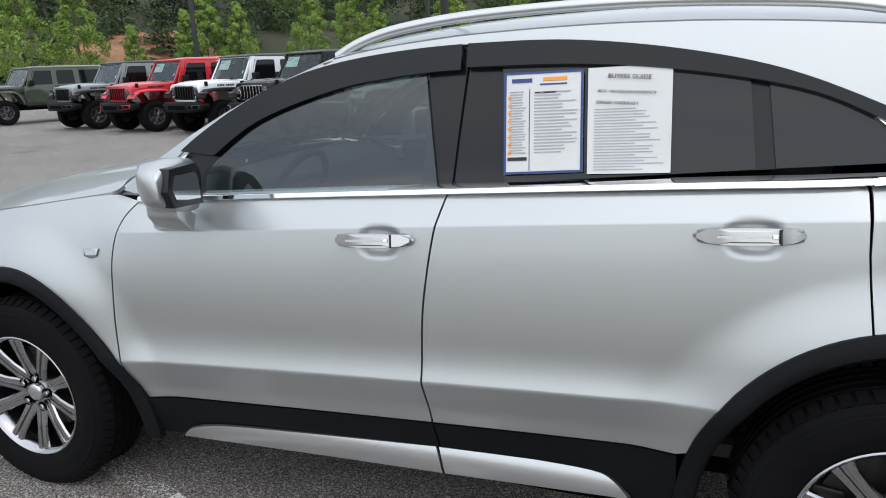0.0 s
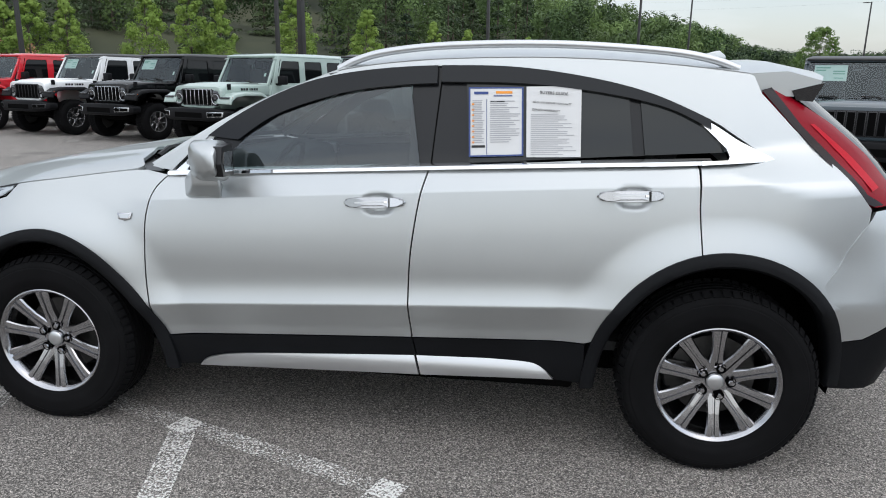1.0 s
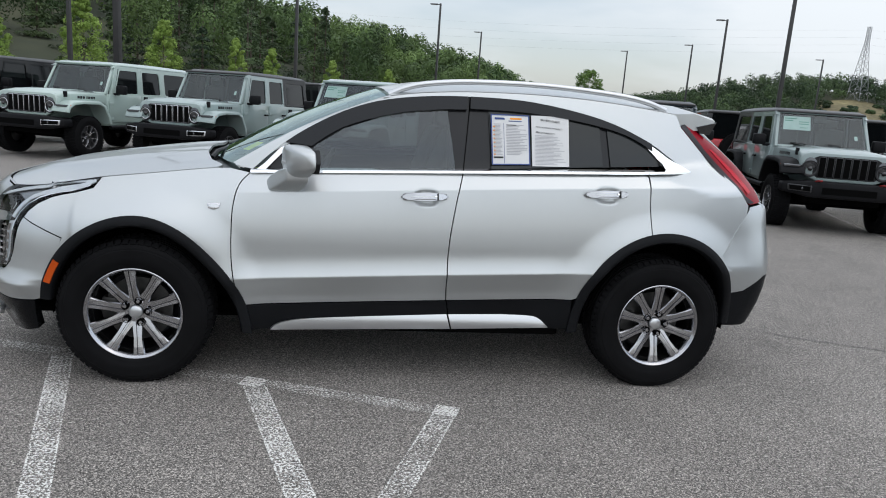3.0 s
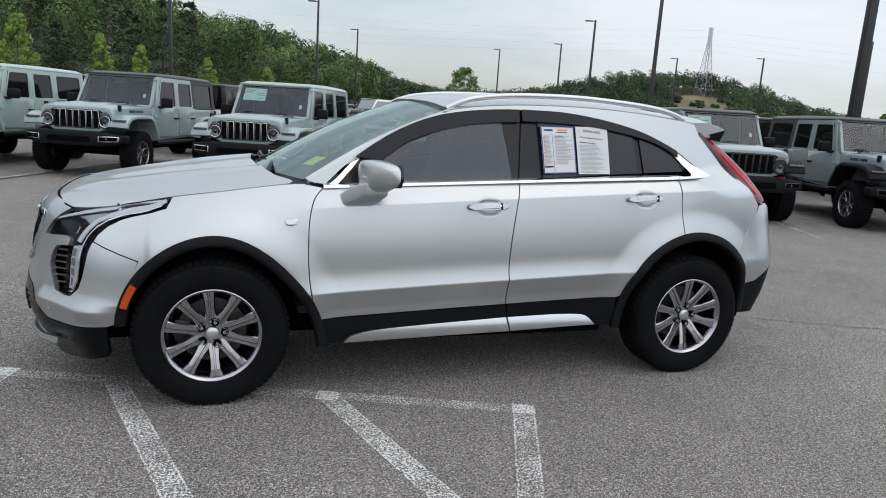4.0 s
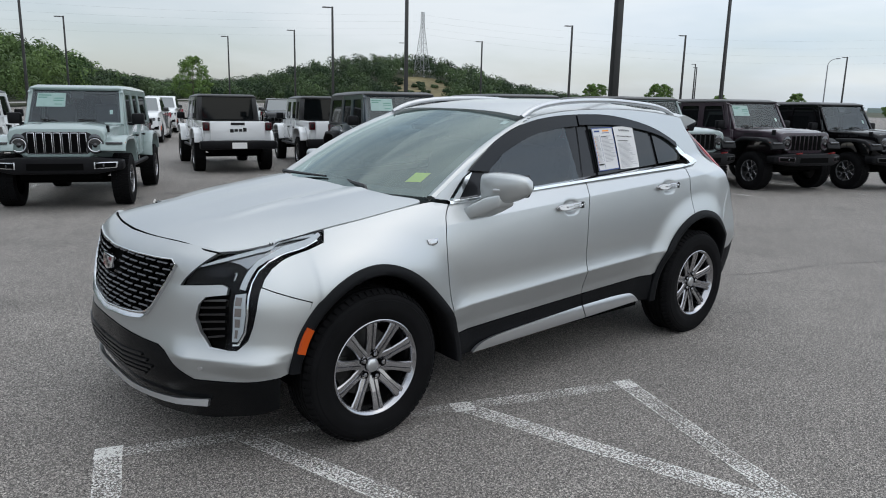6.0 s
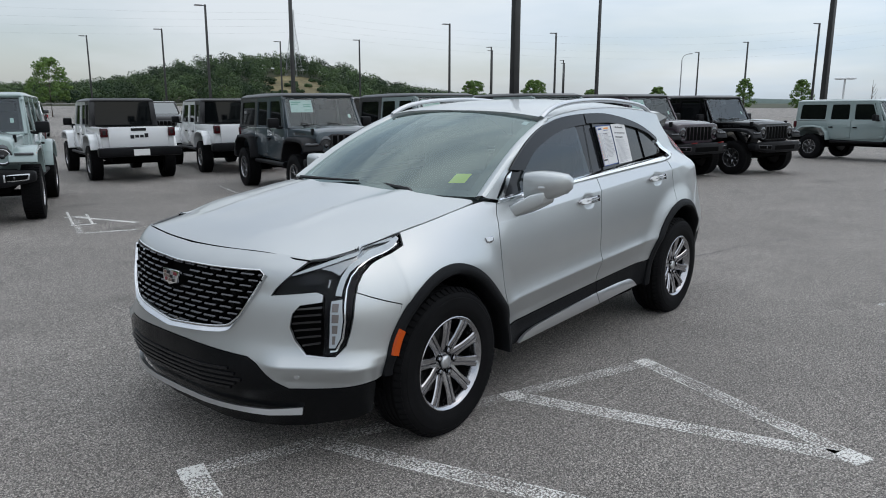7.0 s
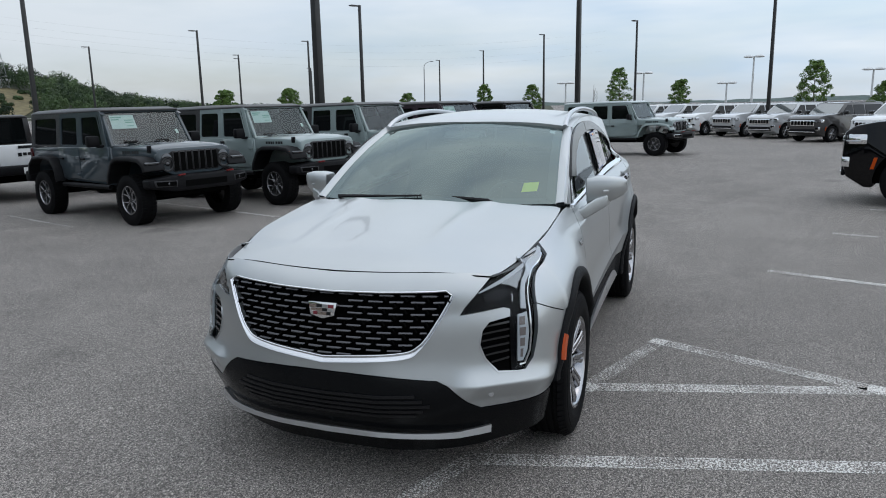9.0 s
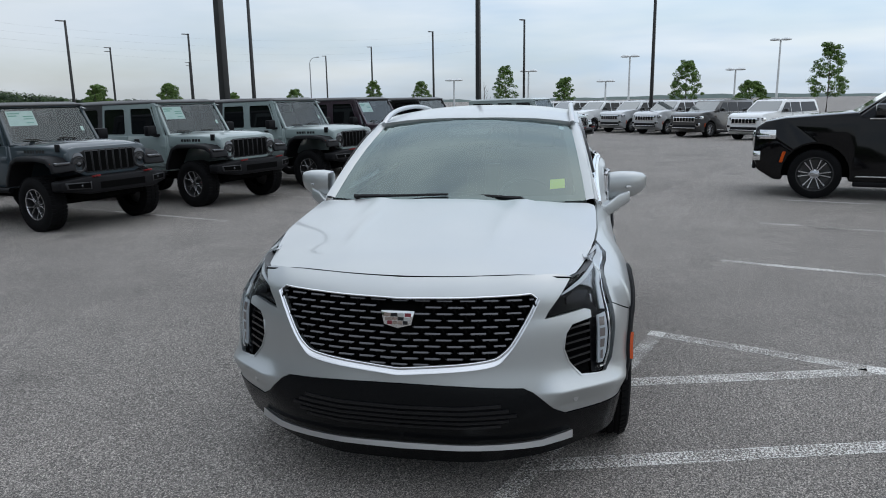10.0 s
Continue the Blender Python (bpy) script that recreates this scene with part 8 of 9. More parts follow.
def lamp_post(x, y, h=9.0, r=0.085, turn=0.0, arms=1):
    o = thing("lamp_post", "dark bronze parking lot lamp post with a flat head", "lamp post", "lamp posts of the lot", m=pose(x, y, gz(x, y), 0, 0, turn))
    part("footing", lathe_bm([(0.0, 0.0), (0.30, 0.0), (0.30, 0.72), (0.27, 0.76), (0.0, 0.76)], "z", 20), M_CONC, o, "round concrete footing", smooth=40)
    sq = loft_bm([[(a * rr, b * rr, z) for a, b in ((-1, -1), (1, -1), (1, 1), (-1, 1))] for z, rr in ((0.74, r), (h, r * 0.72))])
    part("pole", bevelled(sq, 0.012, 2), M_POLE, o, smooth=40)
    part("base_plate", box_bm(-0.17, 0.17, -0.17, 0.17, 0.76, 0.80, 0.006), M_POLE, o)
    for k in range(arms):
        sg = 1 if k == 0 else -1
        arm = box_bm(0.0, sg * 0.30, -0.03, 0.03, h - 0.12, h - 0.06, 0.004)
        hd = loft_bm([[(sg * xx, -w, z0), (sg * xx, w, z0), (sg * xx, w * 0.9, z1), (sg * xx, -w * 0.9, z1)] for xx, w, z0, z1 in ((0.22, 0.12, h - 0.12, h - 0.03), (0.36, 0.17, h - 0.13, h - 0.04), (0.82, 0.17, h - 0.11, h - 0.05))])
        part("lamp_arm", arm, M_POLE, o)
        hh = part("lamp_head", bevelled(hd, 0.012, 1), M_POLE, o, smooth=40)
        part("lamp_glass", box_bm(sg * 0.40, sg * 0.78, -0.13, 0.13, h - 0.135, h - 0.125), M_LED, hh)
    return o


POLES = [(-12.99, -8.74, 9.4, 0.105), (-20.67, -28.34, 9.2, 0.10), (-39.7, -20.7, 8.6, 0.10), (-26.45, -3.92, 9.4, 0.10), (-59.0, -4.7, 8.7, 0.09), (-41.4, 4.56, 9.65, 0.10), (7.14, -19.29, 9.2, 0.10),
         (-7.4, -55.6, 9.35, 0.10), (-14.9, -76.7, 9.35, 0.10), (-35.5, -85.4, 9.35, 0.10), (-36.8, -70.6, 9.35, 0.10), (-28.8, -49.3, 9.35, 0.10), (-55.0, -74.4, 9.35, 0.10), (-59.5, -64.5, 9.35, 0.10),
         (-51.8, -43.5, 9.35, 0.10), (-79.5, -59.0, 9.35, 0.10), (-66.5, -40.5, 9.35, 0.10), (-115.0, -68.7, 9.35, 0.10), (-75.6, -16.2, 9.35, 0.10), (-92.0, -28.2, 9.35, 0.10), (-108.0, -40.6, 9.35, 0.10), (-85.4, -63.2, 9.35, 0.10), (-124.9, -74.4, 9.35, 0.10),
         (3.2, -43.0, 9.35, 0.10), (13.5, -34.0, 9.35, 0.10), (24.5, -29.0, 9.35, 0.10), (-31.0, 21.5, 9.4, 0.10)]
for x, y, h, r in POLES:
    lamp_post(x, y, h, r, turn=-18)


def white_lamp(x, y, h, gap):
    o = thing("twin_lamp_post", "pale steel lamp post with two round heads", "lamp post", "pale twin lamp posts", m=pose(x, y, gz(x, y), 0, 0, 80))
    part("pole", tube_bm([(0, 0, 0), (0, 0, h)], [0.15, 0.10], 10), M_POST, o, smooth=60)
    part("cross_arm", tube_bm([(-gap, 0, h), (gap, 0, h)], 0.06, 8), M_POST, o, smooth=60)
    for sg in (1, -1):
        part("lamp_head", lathe_bm([(0.0, h + 0.24), (0.22, h + 0.225), (0.42, h + 0.17), (0.57, h + 0.08), (0.62, h + 0.0), (0.58, h - 0.05), (0.40, h - 0.10), (0.0, h - 0.13)], "z", 24), M_POST, o, smooth=50).location = (sg * gap, 0, 0)
    return o


for x, y, h in ((-93.4, -17.1, 4.5), (-94.7, -7.1, 5.5), (-95.0, 3.1, 4.2), (-94.9, 6.1, 7.3), (-93.3, 19.0, 5.3), (-92.3, 23.8, 8.7)):
    white_lamp(x, y, h, 0.62)


def cobra_lamp(x, y, h):
    o = thing("street_lamp", "grey steel street lamp with a curved arm", "street lamp", m=pose(x, y, gz(x, y), 0, 0, 60))
    part("pole", tube_bm([(0, 0, 0), (0, 0, h - 0.8)], [0.12, 0.08], 8), M_GALV, o, smooth=60)
    part("arm", tube_bm(curve_through([(0, 0, h - 0.8), (0.3, 0, h - 0.3), (1.0, 0, h), (1.9, 0, h + 0.1)], 4), 0.045, 6), M_GALV, o, smooth=60)
    part("lamp_head", bevelled(box_bm(1.8, 2.5, -0.14, 0.14, h + 0.02, h + 0.16), 0.05), M_GALV, o, smooth=50)


cobra_lamp(-116, -46.5, 9.5)


def lattice_tower(x, y, z0, h, turn):
    o = thing("lattice_tower", "grey steel lattice power tower on the wooded hill", "tower", m=pose(x, y, z0, 0, 0, turn))
    w0, w1 = h * 0.10, h * 0.02
    def half(t):
        return w0 + (w1 - w0) * min(1.0, t / 0.8) if t < 0.8 else w1
    levels = [0.0, 0.16, 0.30, 0.42, 0.53, 0.62, 0.70, 0.77, 0.83, 0.89, 0.95, 1.0]
    corners = [(-1, -1), (1, -1), (1, 1), (-1, 1)]
    for a, b in corners:
        part("tower_leg", tube_bm([(a * half(t), b * half(t), t * h) for t in levels], 0.085, 4), M_GALV, o)
    for t0, t1 in zip(levels, levels[1:]):
        br = []
        for (a, b), (c, d) in zip(corners, corners[1:] + corners[:1]):
            br.append(tube_bm([(a * half(t0), b * half(t0), t0 * h), (c * half(t1), d * half(t1), t1 * h)], 0.045, 4))
            br.append(tube_bm([(c * half(t0), d * half(t0), t0 * h), (a * half(t1), b * half(t1), t1 * h)], 0.045, 4))
            br.append(tube_bm([(a * half(t1), b * half(t1), t1 * h), (c * half(t1), d * half(t1), t1 * h)], 0.04, 4))
        part("tower_brace", join_bm(*br), M_GALV, o)
    return o


def polar(az, r):
    return (2.0 + r * math.cos(radians(az)), 2.5 + r * math.sin(radians(az)))


# ---- wooded hills ----
SKY_AZ = [-180, -165, -152, -146, -140, -136, -132, -128, -124, -120, -116, -112, -108, -103, -97, -93, -88, -75, -60, -45, -30, -15]
SKY_EL = [-0.2, -0.1, 0.0, 0.2, 0.6, 1.7, 3.1, 3.9, 3.8, 3.2, 2.0, 1.3, 1.3, 2.5, 4.2, 5.3, 6.0, 8.0, 9.5, 9.5, 8.0, 6.0]
sky_el = spline(SKY_AZ, SKY_EL)
TREE_TOP = 9.0


def hill_range(az):
    """How far off the crest lies: the near ridge, then the lone hill behind."""
    return 190 + 190 * smooth01(-94, -110, az) - 60 * smooth01(-112, -122, az)


def foot_range(az):
    return 62 + 34 * smooth01(-84, -96, az) + 130 * smooth01(-96, -112, az)


def hill_z(az, r):
    crest = hill_range(az)
    foot = foot_range(az)
    top = max(0.0, 1.6 + crest * math.tan(radians(sky_el(az))) - TREE_TOP)
    u = min(1.0, max(0.0, (r - foot) / (crest - foot)))
    z = top * (0.55 * u + 0.45 * u * u * (3 - 2 * u)) - 0.45
    if az > -85:
        z += 2.4 * smooth01(foot + 2, foot + 12, r) * smooth01(-85, -70, az)
    if r > crest:
        z -= (r - crest) * 0.10
    z += 0.6 * noise.noise((az * 0.2, r * 0.05, 0)) * u
    return z


def hill_material():
    m = bpy.data.materials.new("hill_soil")
    m.use_nodes = True
    nt, N = m.node_tree, m.node_tree.nodes
    b = N["Principled BSDF"]
    b.inputs["Roughness"].default_value = 0.95
    co = N.new("ShaderNodeTexCoord")
    n = N.new("ShaderNodeTexNoise")
    n.inputs["Scale"].default_value, n.inputs["Detail"].default_value = 0.06, 6
    nt.links.new(co.outputs["Object"], n.inputs["Vector"])
    r = N.new("ShaderNodeValToRGB")
    r.color_ramp.elements[0].position, r.color_ramp.elements[0].color = 0.40, (0.022, 0.028, 0.013, 1)
    r.color_ramp.elements[1].position, r.color_ramp.elements[1].color = 0.62, (0.055, 0.058, 0.026, 1)
    nt.links.new(n.outputs[0], r.inputs[0])
    nt.links.new(r.outputs[0], b.inputs["Base Color"])
    return m


bm = bmesh.new()
rows = []
azs = np.linspace(-168, -14, 78)
for az in azs:
    f, c = foot_range(az), hill_range(az)
    rs = [f, f + 3, f + 7, f + 12, f + 20] + list(np.linspace(f + 30, c, 8)) + [c + 40, c + 120, c + 260]
    rows.append([bm.verts.new((*polar(az, r), max(hill_z(az, r), -0.49) + (0.02 if r > f else -0.05))) for r in rs])
for p, q in zip(rows, rows[1:]):
    for k in range(len(p) - 1):
        bm.faces.new((p[k], p[k + 1], q[k + 1], q[k]))
bmesh.ops.recalc_face_normals(bm, faces=bm.faces[:])
hills = part("hillside", bm, hill_material(), None, smooth=180)
tagged(hills, "grassy hillside that rises beyond the car park", "hill", kind="structure")

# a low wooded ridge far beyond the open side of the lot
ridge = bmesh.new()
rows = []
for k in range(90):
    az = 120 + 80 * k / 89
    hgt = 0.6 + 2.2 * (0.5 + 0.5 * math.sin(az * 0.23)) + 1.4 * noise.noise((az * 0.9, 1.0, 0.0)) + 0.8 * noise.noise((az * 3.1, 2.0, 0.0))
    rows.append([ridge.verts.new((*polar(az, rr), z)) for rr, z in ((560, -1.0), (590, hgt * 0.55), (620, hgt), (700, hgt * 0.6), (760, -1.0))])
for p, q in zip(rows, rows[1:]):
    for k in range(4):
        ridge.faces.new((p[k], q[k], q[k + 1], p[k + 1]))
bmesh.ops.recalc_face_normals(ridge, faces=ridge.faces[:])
# foliage green paled towards blue: distance haze mixed into the base colour
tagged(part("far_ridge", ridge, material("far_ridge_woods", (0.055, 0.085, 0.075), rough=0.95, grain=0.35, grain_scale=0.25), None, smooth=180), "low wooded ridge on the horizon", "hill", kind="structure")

# kerb along the edge of the lot
ks = [Vector((*polar(az, foot_range(az) - 0.6), 0)) for az in np.linspace(-150, -20, 60)]
kerb_bm = bmesh.new()
rows = []
for i, p in enumerate(ks):
    d = (ks[min(i + 1, 59)] - ks[max(i - 1, 0)]).normalized()
    n = Vector((-d.y, d.x, 0))
    rows.append([kerb_bm.verts.new(p + n * a + Vector((0, 0, z))) for a, z in ((0.12, 0.0), (0.10, 0.14), (-0.15, 0.15), (-0.7, 0.10))])
for p, q in zip(rows, rows[1:]):
    for k in range(3):
        kerb_bm.faces.new((p[k], q[k], q[k + 1], p[k + 1]))
bmesh.ops.recalc_face_normals(kerb_bm, faces=kerb_bm.faces[:])
tagged(part("kerb", kerb_bm, M_CONC, None), "pale concrete kerb at the edge of the car park", "kerb", kind="structure")


def leaf_material(name, dark, light, rough=0.6):
    m = bpy.data.materials.new(name)
    m.use_nodes = True
    nt, N = m.node_tree, m.node_tree.nodes
    b = N["Principled BSDF"]
    b.inputs["Roughness"].default_value = rough
    b.inputs["Specular IOR Level"].default_value = 0.25
    geo = N.new("ShaderNodeNewGeometry")
    r = N.new("ShaderNodeValToRGB")
    r.color_ramp.elements[0].color, r.color_ramp.elements[1].color = (*dark, 1), (*light, 1)
    tone = N.new("ShaderNodeAttribute")
    tone.attribute_name = "tone"
    half = N.new("ShaderNodeMix")
    half.inputs[0].default_value = 0.80
    nt.links.new(geo.outputs["Random Per Island"], half.inputs[2])
    nt.links.new(tone.outputs["Fac"], half.inputs[3])
    nt.links.new(half.outputs[0], r.inputs[0])
    co = N.new("ShaderNodeTexCoord")
    n = N.new("ShaderNodeTexNoise")
    n.inputs["Scale"].default_value, n.inputs["Detail"].default_value = 0.11, 3
    nt.links.new(co.outputs["Object"], n.inputs["Vector"])
    mr = N.new("ShaderNodeMapRange")
    mr.inputs[1].default_value, mr.inputs[2].default_value = 0.35, 0.65
    mr.inputs[3].default_value, mr.inputs[4].default_value = 0.65, 1.35
    nt.links.new(n.outputs[0], mr.inputs[0])
    x = N.new("ShaderNodeMix")
    x.data_type, x.blend_type = "RGBA", "MULTIPLY"
    x.inputs[0].default_value = 1
    nt.links.new(r.outputs[0], x.inputs[6])
    nt.links.new(mr.outputs[0], x.inputs[7])
    nt.links.new(x.outputs[2], b.inputs["Base Color"])
    tl = N.new("ShaderNodeBsdfTranslucent")
    nt.links.new(x.outputs[2], tl.inputs[0])
    ms = N.new("ShaderNodeMixShader")
    ms.inputs[0].default_value = 0.2
    nt.links.new(b.outputs[0], ms.inputs[1])
    nt.links.new(tl.outputs[0], ms.inputs[2])
    nt.links.new(ms.outputs[0], N["Material Output"].inputs[0])
    return m


M_LEAF_WOOD = leaf_material("woodland_leaves", (0.034, 0.064, 0.022), (0.130, 0.195, 0.062))
M_LEAF_PINE = leaf_material("pine_needles", (0.020, 0.038, 0.018), (0.095, 0.135, 0.055))
M_LEAF_FAR = leaf_material("far_leaves", (0.015, 0.032, 0.015), (0.078, 0.120, 0.048))
M_LEAF_LIGHT = leaf_material("young_leaves", (0.12, 0.21, 0.035), (0.27, 0.37, 0.085))
M_LEAF_TREE = leaf_material("tree_leaves", (0.055, 0.115, 0.030), (0.165, 0.250, 0.062))
M_BARK = material("bark", (0.09, 0.07, 0.055), rough=0.9, grain=0.3, grain_scale=12)
M_CLAY = material("red_clay", (0.30, 0.15, 0.08), rough=0.95, grain=0.2, grain_scale=2, stain=0.25, stain_scale=0.3)


def leaf_cloud(items, seed):
    """Many small leaf sprays, each a bent four-sided leaf. items: (centre, radii, count, pointed, leaf size, tone)."""
    r = np.random.RandomState(seed)
    quads, tones = [], []
    for centre, radii, count, pointed, size, tone in items:
        d = r.normal(size=(count, 3))
        d[:, 2] += 0.25
        d /= np.linalg.norm(d, axis=1)[:, None]
        if pointed:
            t = r.uniform(0, 1, size=count) ** 1.35
            tier = np.floor(t * 7) / 7
            a = r.uniform(0, 2 * np.pi, size=count)
            reach = r.uniform(0.10, 1.0, size=count) ** 0.6
            w = (1.03 - tier) ** 0.85 * reach * (0.78 + 0.22 * np.sin(3 * a + tier * 37))
            zz = tier - 0.055 * reach + 0.020 * r.normal(size=count) + 0.03
            p = np.stack([np.cos(a) * w, np.sin(a) * w, zz * 2 - 1], axis=1)
            d = np.stack([np.cos(a) * 0.5, np.sin(a) * 0.5, np.ones(count)], axis=1) + r.normal(scale=0.35, size=(count, 3))
            d /= np.linalg.norm(d, axis=1)[:, None]
        else:
            rad = r.uniform(0.6, 1.0, size=(count, 1)) ** 0.5
            p = d * rad * (1 + 0.09 * r.normal(size=(count, 1)))
        p = p * np.array(radii) + np.array(centre)
        s = size * r.uniform(0.55, 1.25, size=(count, 1))
        n = d + r.normal(scale=0.15, size=(count, 3))
        n /= np.linalg.norm(n, axis=1)[:, None]
        u = np.cross(n, r.normal(size=(count, 3)))
        u /= np.linalg.norm(u, axis=1)[:, None] + 1e-9
        v = np.cross(n, u)
        dip = n * s * 0.12
        quads.append(np.stack([p - u * s - dip, p - v * s * 0.62, p + u * s - dip, p + v * s * 0.62], axis=1).reshape(-1, 3))
        tones.append(np.full(count, tone))
    co = np.concatenate(quads)
    n = len(co) // 4
    me = bpy.data.meshes.new("leaves")
    me.vertices.add(4 * n)
    me.vertices.foreach_set("co", co.ravel())
    me.loops.add(4 * n)
    me.loops.foreach_set("vertex_index", np.arange(4 * n, dtype=np.int32))
    me.polygons.add(n)
    me.polygons.foreach_set("loop_start", np.arange(0, 4 * n, 4, dtype=np.int32))
    me.update(calc_edges=True)
    at = me.attributes.new("tone", "FLOAT", "FACE")
    at.data.foreach_set("value", np.concatenate(tones))
    return me


def crown_lumps(rr, c, w, hh, count, size, tone, lumps=5):
    """A broad crown: overlapping lumps of leaves round its middle."""
    out = []
    for k in range(lumps):
        a = 2.4 * k + rr.uniform(-0.5, 0.5)
        up = -0.75 + 1.55 * (k + 0.5) / lumps
        q = math.sqrt(max(0.05, 1 - up * up)) * rr.uniform(0.45, 0.7)
        s = rr.uniform(0.46, 0.64)
        out.append(((c[0] + w * q * math.cos(a), c[1] + w * q * math.sin(a), c[2] + hh * up * 0.72), (w * s, w * s, hh * s * 0.8), max(6, count // lumps), False, size, tone + rr.uniform(-0.12, 0.12)))
    return out


rw = random.Random(11)
broad, far_wood, pines, pine_feet = [], [], [], []
r = 64.0
while r < 395:
    far = r > 205
    az = -168.0
    while az < -16:
        a = az + rw.uniform(-0.45, 0.45) * math.degrees(5.8 / r)
        az += math.degrees((5.8 if not far else 5.0) / r)
        rr_ = r + rw.uniform(-2.2, 2.2)
        f, c = foot_range(a), hill_range(a)
        if sky_el(a) < 0.05 or rr_ < f + (2.5 if a > -90 else 2) or rr_ > c + 8:
            continue
        z = hill_z(a, rr_)
        x, y = polar(a, rr_)
        clear = -130.2 < a < -126.0 and c - 85 < rr_ < c - 33
        room = 1.6 + rr_ * math.tan(radians(sky_el(a) + 0.22 * noise.noise((a * 1.7, 3.0, 0.0)))) - z + rw.uniform(-1.0, 0.9)
        h = min((rw.uniform(4.0, 8.5) if a < -104 else rw.uniform(6.0, 13.0)) * (0.8 if rr_ < f + 16 else 1.0), room)
        if clear:
            h = min(h, 1.6) if rw.random() < 0.4 else 0.0
        if a > -90 and rr_ < f + 7.5:
            h = rw.uniform(1.6, 3.0)
        if h < (0.9 if clear else 1.8):
            continue
        w = (rw.uniform(2.2, 3.7) if far else rw.uniform(2.0, 3.3)) * min(1.0, 0.35 + h / 9)
        n, size = (1900, 0.155) if rr_ < 92 else ((1050, 0.225) if rr_ < 140 else ((420, 0.36) if not far else (330, 0.33)))
        tone = rw.uniform(-0.15, 1.15)
        if a > -92 and rw.random() < 0.62 * smooth01(150, 80, rr_) + 0.12:
            pines.append(((x, y, z + h * 0.56), (w * 0.95, w * 0.95, h * 0.5), n, True, size, tone))
            pine_feet.append((x, y, z, h, rr_))
        elif a > -104:
            broad += crown_lumps(rw, (x, y, z + h * 0.52), w, h * 0.52, n, size, tone)
        else:
            far_wood += crown_lumps(rw, (x, y, z + h * 0.52), w, h * 0.50, n, size, tone, 6)
    r += 5.6 if not far else 5.6
for nm, items, mat, seed, lab in (("woodland", broad, M_LEAF_WOOD, 3, "dense green broadleaf woodland on the hillside"), ("far_woodland", far_wood, M_LEAF_FAR, 5, "dark green trees covering the low hill with the tower"), ("pine_wood", pines, M_LEAF_PINE, 4, "dark green pines on the slope beyond the lot")):
    me = leaf_cloud(items, seed)
    me.materials.append(mat)
    tagged(new(nm, me), lab, "woodland", kind="stuff")
tb = bmesh.new()
for x, y, z, h, r in pine_feet:
    if r < 120:
        ring0 = [tb.verts.new((x + 0.16 * math.cos(k * 1.257), y + 0.16 * math.sin(k * 1.257), z - 0.3)) for k in range(5)]
        ring1 = [tb.verts.new((x + 0.05 * math.cos(k * 1.257), y + 0.05 * math.sin(k * 1.257), z + h * 0.95)) for k in range(5)]
        for k in range(5):
            tb.faces.new((ring0[k], ring0[(k + 1) % 5], ring1[(k + 1) % 5], ring1[k]))
tagged(part("pine_trunks", tb, M_BARK, None), "slender brown trunks of the pines on the slope", "trunks", kind="stuff")


def young_tree(x, y, h, w, mat, label, seed, pointed=True, leaves=900):
    z = gz(x, y)
    o = thing("tree", label, "tree", "trees round the lot", m=pose(x, y, z))
    rr = random.Random(seed)
    limbs = [tube_bm([(0, 0, 0), (0.03, 0.02, h * 0.35), (0.0, 0.0, h * 0.9)], [0.045 * h / 4 + 0.02, 0.03 * h / 4 + 0.015, 0.012], 7)]
    for k in range(9):
        t = 0.25 + 0.6 * k / 9
        a = rr.uniform(0, 6.28)
        ln = w * (1 - t * 0.75) * 0.9
        limbs.append(tube_bm([(0, 0, h * t), (ln * 0.5 * math.cos(a), ln * 0.5 * math.sin(a), h * t + ln * 0.35), (ln * math.cos(a), ln * math.sin(a), h * t + ln * 0.55)], [0.02, 0.014, 0.006], 5))
    part("trunk", join_bm(*limbs), M_BARK, o, smooth=60)
    items = []
    clumps = 80 if pointed else 110
    for k in range(clumps):
        t = (0.16 if pointed else 0.24) + (0.78 if pointed else 0.70) * k / clumps
        a = rr.uniform(0, 6.28)
        if pointed:
            off = w * 0.86 * (1 - t * 0.92) * rr.uniform(0.15, 1.0) ** 0.5
            rad = w * rr.uniform(0.16, 0.30) * (1.1 - t * 0.9)
        else:
            girth = min(1.0, (t - 0.14) / 0.20) ** 0.7 * (1.04 - t) ** 0.62 * 1.25
            off = w * girth * rr.uniform(0.25, 1.0) ** 0.6
            rad = w * rr.uniform(0.13, 0.25) * (0.65 + 0.35 * girth)
        items.append(((off * math.cos(a), off * math.sin(a), h * t + 0.05 * h), (rad, rad, rad * (0.9 if pointed else 0.7)), int(leaves / clumps), False, (0.055 if pointed else 0.070) * (w / 1.2) ** 0.5, 0.2 + 0.6 * rr.random()))
    items.append(((0, 0, h * 0.9), (w * 0.18, w * 0.18, h * 0.10), leaves // 26, False, 0.075 * (w / 1.2) ** 0.5, 0.6))
    me = leaf_cloud(items, seed)
    me.materials.append(mat)
    c = new("crown", me)
    c.parent = o
    return o


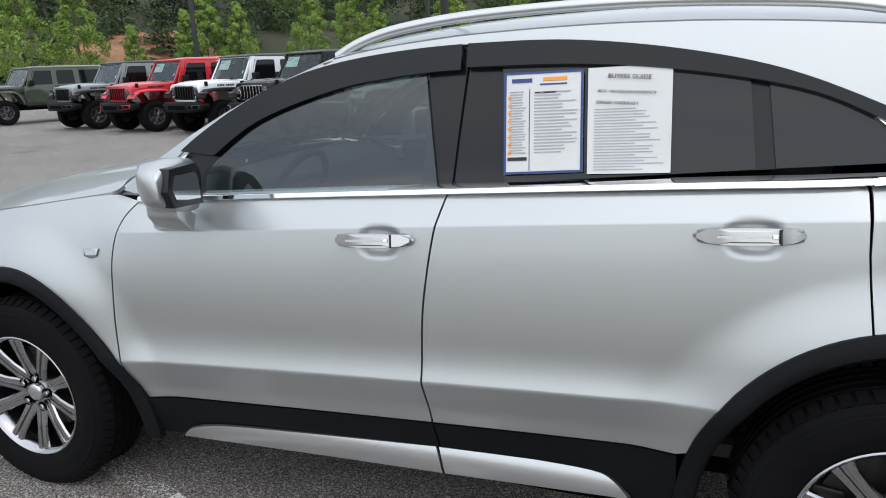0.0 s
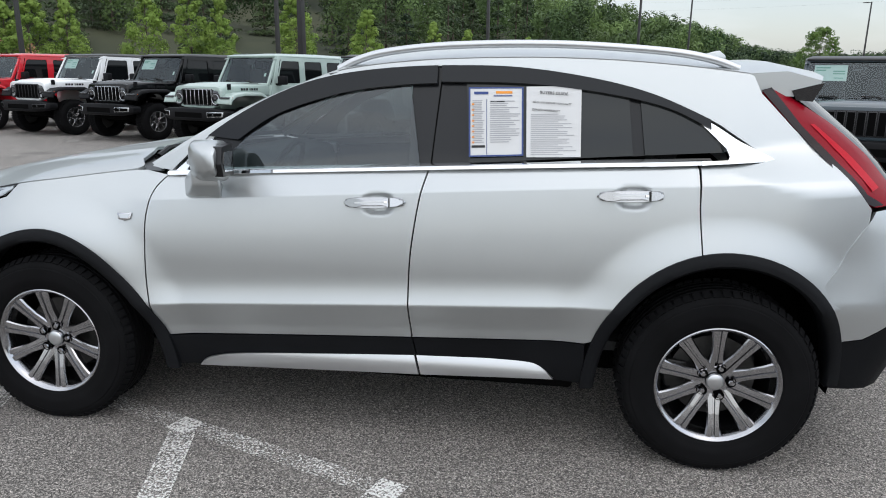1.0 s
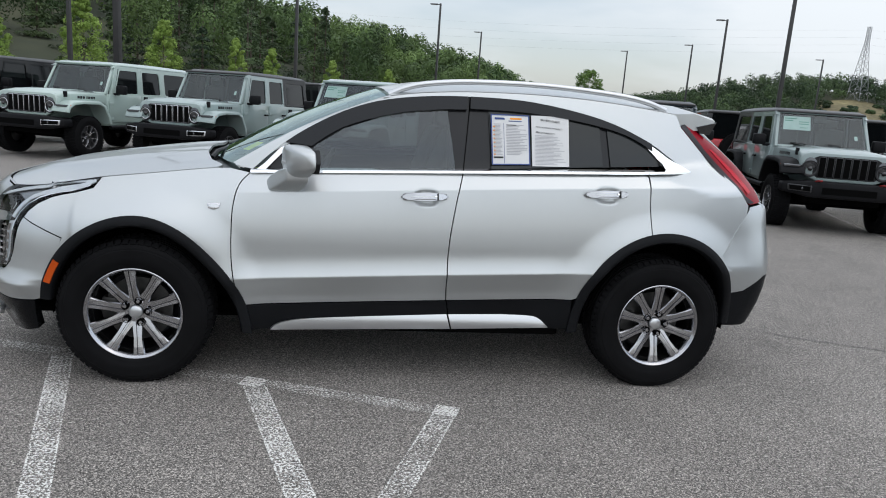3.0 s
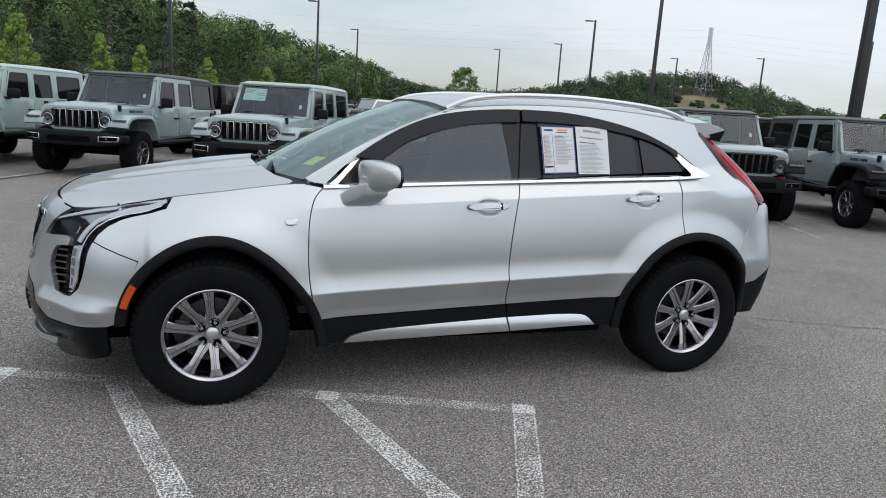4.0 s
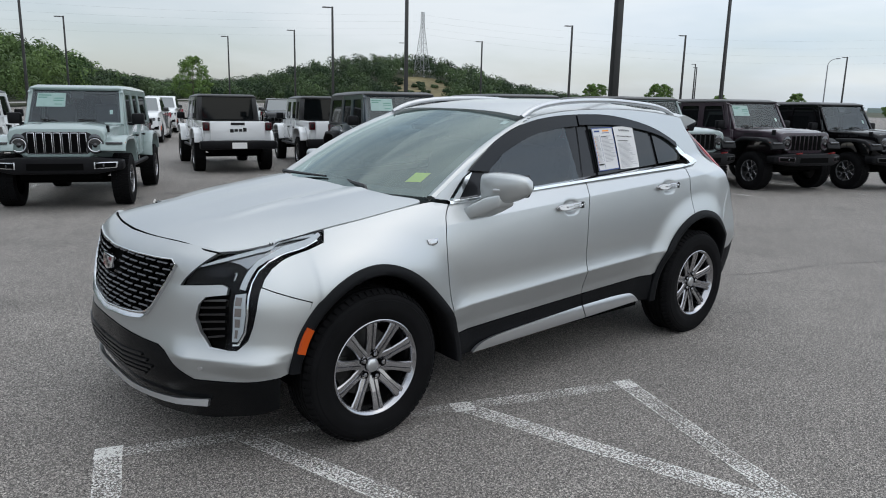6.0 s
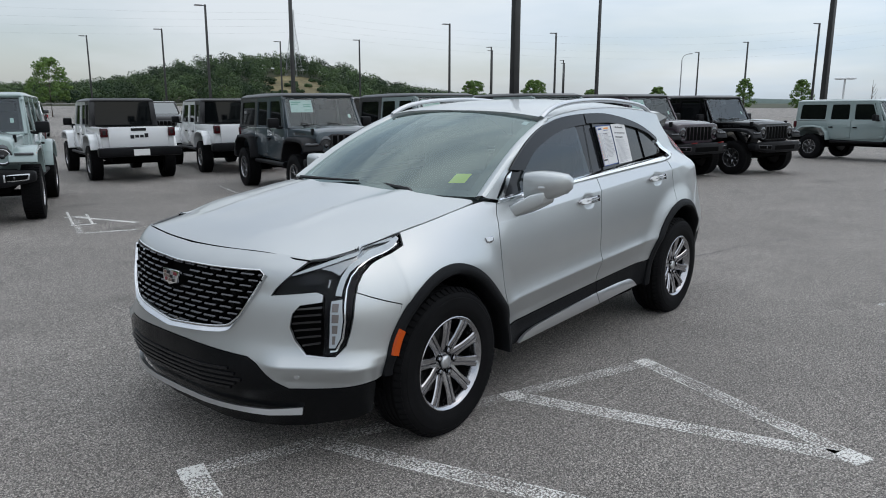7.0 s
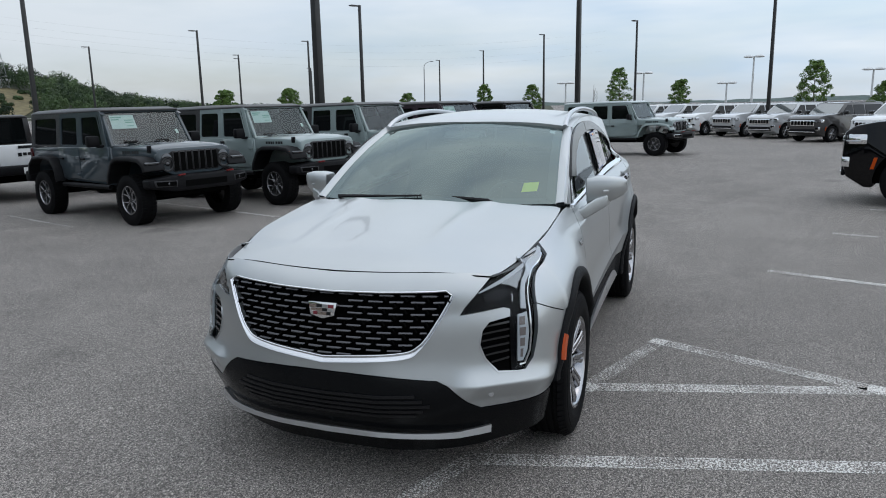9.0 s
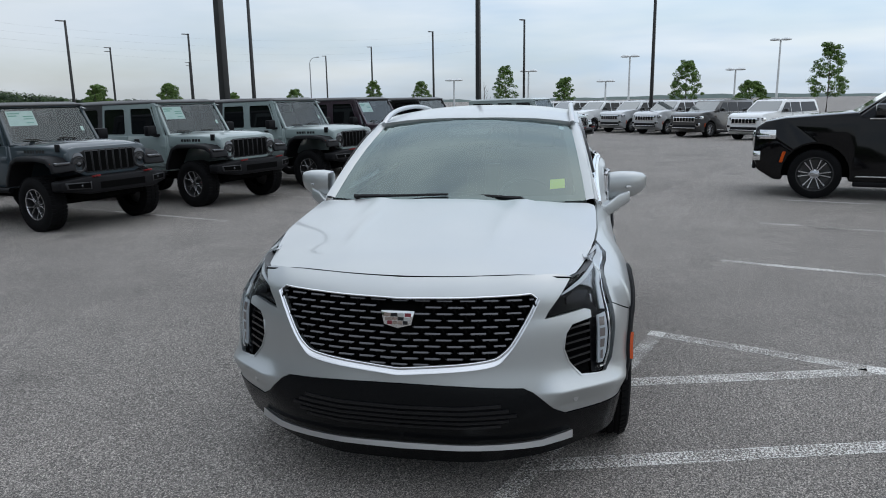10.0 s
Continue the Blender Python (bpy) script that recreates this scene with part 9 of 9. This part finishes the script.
LIGHT_LABEL = "young light green tree at the edge of the car park"
for k, (x, y, h, w) in enumerate(((41.9, -33.4, 6.2, 2.8), (39.7, -35.9, 5.6, 2.4), (37.3, -38.3, 3.4, 1.3), (33.5, -41.5, 5.0, 2.0), (34.6, -40.7, 4.1, 1.6), (27.5, -45.6, 5.2, 2.0), (24.9, -47.0, 6.0, 1.9), (22.8, -47.3, 4.9, 1.7), (17.8, -49.3, 5.3, 2.1), (12.9, -50.8, 4.2, 1.9), (31.5, -42.6, 4.4, 1.6), (8.2, -53.0, 3.7, 1.4), (5.6, -53.4, 3.3, 1.2), (1.0, -54.5, 3.0, 1.3), (-3.5, -55.5, 2.8, 1.2))):
    young_tree(x, y, h * 1.38, w * 1.3, M_LEAF_LIGHT, LIGHT_LABEL, 100 + k, leaves=9000)
FAR_LABEL = "small green broadleaf tree on the far side of the lot"
for k, (x, y, h, w) in enumerate(((-30.7, -85.1, 6.6, 4.2), (-75.2, -58.0, 4.6, 2.4), (-79.9, -51.3, 4.7, 2.6), (-87.2, -37.6, 3.8, 2.4), (-91.0, -27.8, 4.8, 2.4), (-92.7, -21.5, 4.5, 2.4), (-94.9, -10.2, 6.2, 3.0), (-59.3, -46.9, 4.1, 2.2), (-63.0, -41.4, 4.2, 2.0), (-66.2, -35.8, 3.2, 2.0), (-75.0, -1.7, 4.3, 2.3), (-74.4, 10.7, 5.7, 2.9), (-73.4, 16.9, 3.5, 3.0), (-71.7, 23.5, 6.9, 3.3), (-60.0, 30.0, 6.0, 3.0))):
    young_tree(x, y, h, w * 0.62, M_LEAF_TREE, FAR_LABEL, 200 + k, pointed=False, leaves=6500)

# a bare sapling among the far trees
sap = thing("bare_tree", "leafless grey sapling on the far side of the lot", "tree", "trees round the lot", m=pose(-62.6, -8.7, gz(-62.6, -8.7)))
rs = random.Random(77)
part("trunk", tube_bm([(0, 0, 0), (0.04, 0.03, 1.4), (0.0, 0.0, 3.4)], [0.05, 0.035, 0.01], 6), M_BARK, sap, smooth=60)
for k in range(13):
    t = 0.9 + 2.0 * k / 13
    a, ln = rs.uniform(0, 6.28), rs.uniform(0.5, 0.95) * (1.25 - 0.25 * t)
    ca, sa = math.cos(a) * ln, math.sin(a) * ln
    part("branch", tube_bm([(0, 0, t), (ca * 0.45, sa * 0.45, t + ln * 0.55), (ca * 0.8, sa * 0.8, t + ln * 1.25)], [0.018, 0.012, 0.005], 5), M_BARK, sap, smooth=60)

# the bare clay bank
cb = bmesh.new()
rows = []
for az in np.linspace(-54.5, -42.5, 20):
    u = (az + 49.0) / 6.4
    rows.append([cb.verts.new((*polar(az, rr), hill_z(az, rr) + 0.12)) for rr in np.linspace(65.5, 66 + 17 * max(0.12, 1 - u * u) * (1 + 0.25 * noise.noise((az, 0, 0))), 8)])
for p, q in zip(rows, rows[1:]):
    for k in range(7):
        cb.faces.new((p[k], q[k], q[k + 1], p[k + 1]))
bmesh.ops.recalc_face_normals(cb, faces=cb.faces[:])
tagged(part("clay_bank", cb, M_CLAY, None, smooth=180), "bare orange clay bank on the wooded slope", "clay bank", kind="structure")

cg = bmesh.new()
rows = []
for az in np.linspace(-130.6, -125.6, 12):
    u = (az + 128.1) / 2.6
    far_r = hill_range(az) - 30 - 14 * u * u
    rows.append([cg.verts.new((*polar(az, rr), hill_z(az, rr) + 0.35)) for rr in np.linspace(far_r - 62 * max(0.15, 1 - u * u), far_r, 8)])
for p, q in zip(rows, rows[1:]):
    for k in range(7):
        cg.faces.new((p[k], q[k], q[k + 1], p[k + 1]))
bmesh.ops.recalc_face_normals(cg, faces=cg.faces[:])
tagged(part("dry_clearing", cg, material("dry_grass", (0.150, 0.125, 0.060), rough=0.95, grain=0.35, grain_scale=0.6, stain=0.35, stain_scale=0.08), None, smooth=180), "tan grass clearing below the lattice tower", "clearing", kind="structure")

tw = polar(-128.0, 290)
lattice_tower(tw[0], tw[1], hill_z(-128.0, 290), 24.8, 20)
# power lines
wire = bmesh.new()
for k in range(4):
    z0 = hill_z(-128.0, 290) + 23.8 - 2.4 * k
    for az1, zz in ((-62, 46), (-172, 40)):
        end = Vector((*polar(az1, 420), zz - 3.5 * k))
        a = Vector((tw[0], tw[1], z0))
        pts = [a.lerp(end, t) - Vector((0, 0, 9 * 4 * t * (1 - t))) for t in np.linspace(0, 1, 22)]
        wire = join_bm(wire, tube_bm(pts, 0.011, 4, cap=False))
tagged(part("power_lines", wire, M_GALV, None), "thin grey power lines strung from the lattice tower", "power lines", kind="stuff")
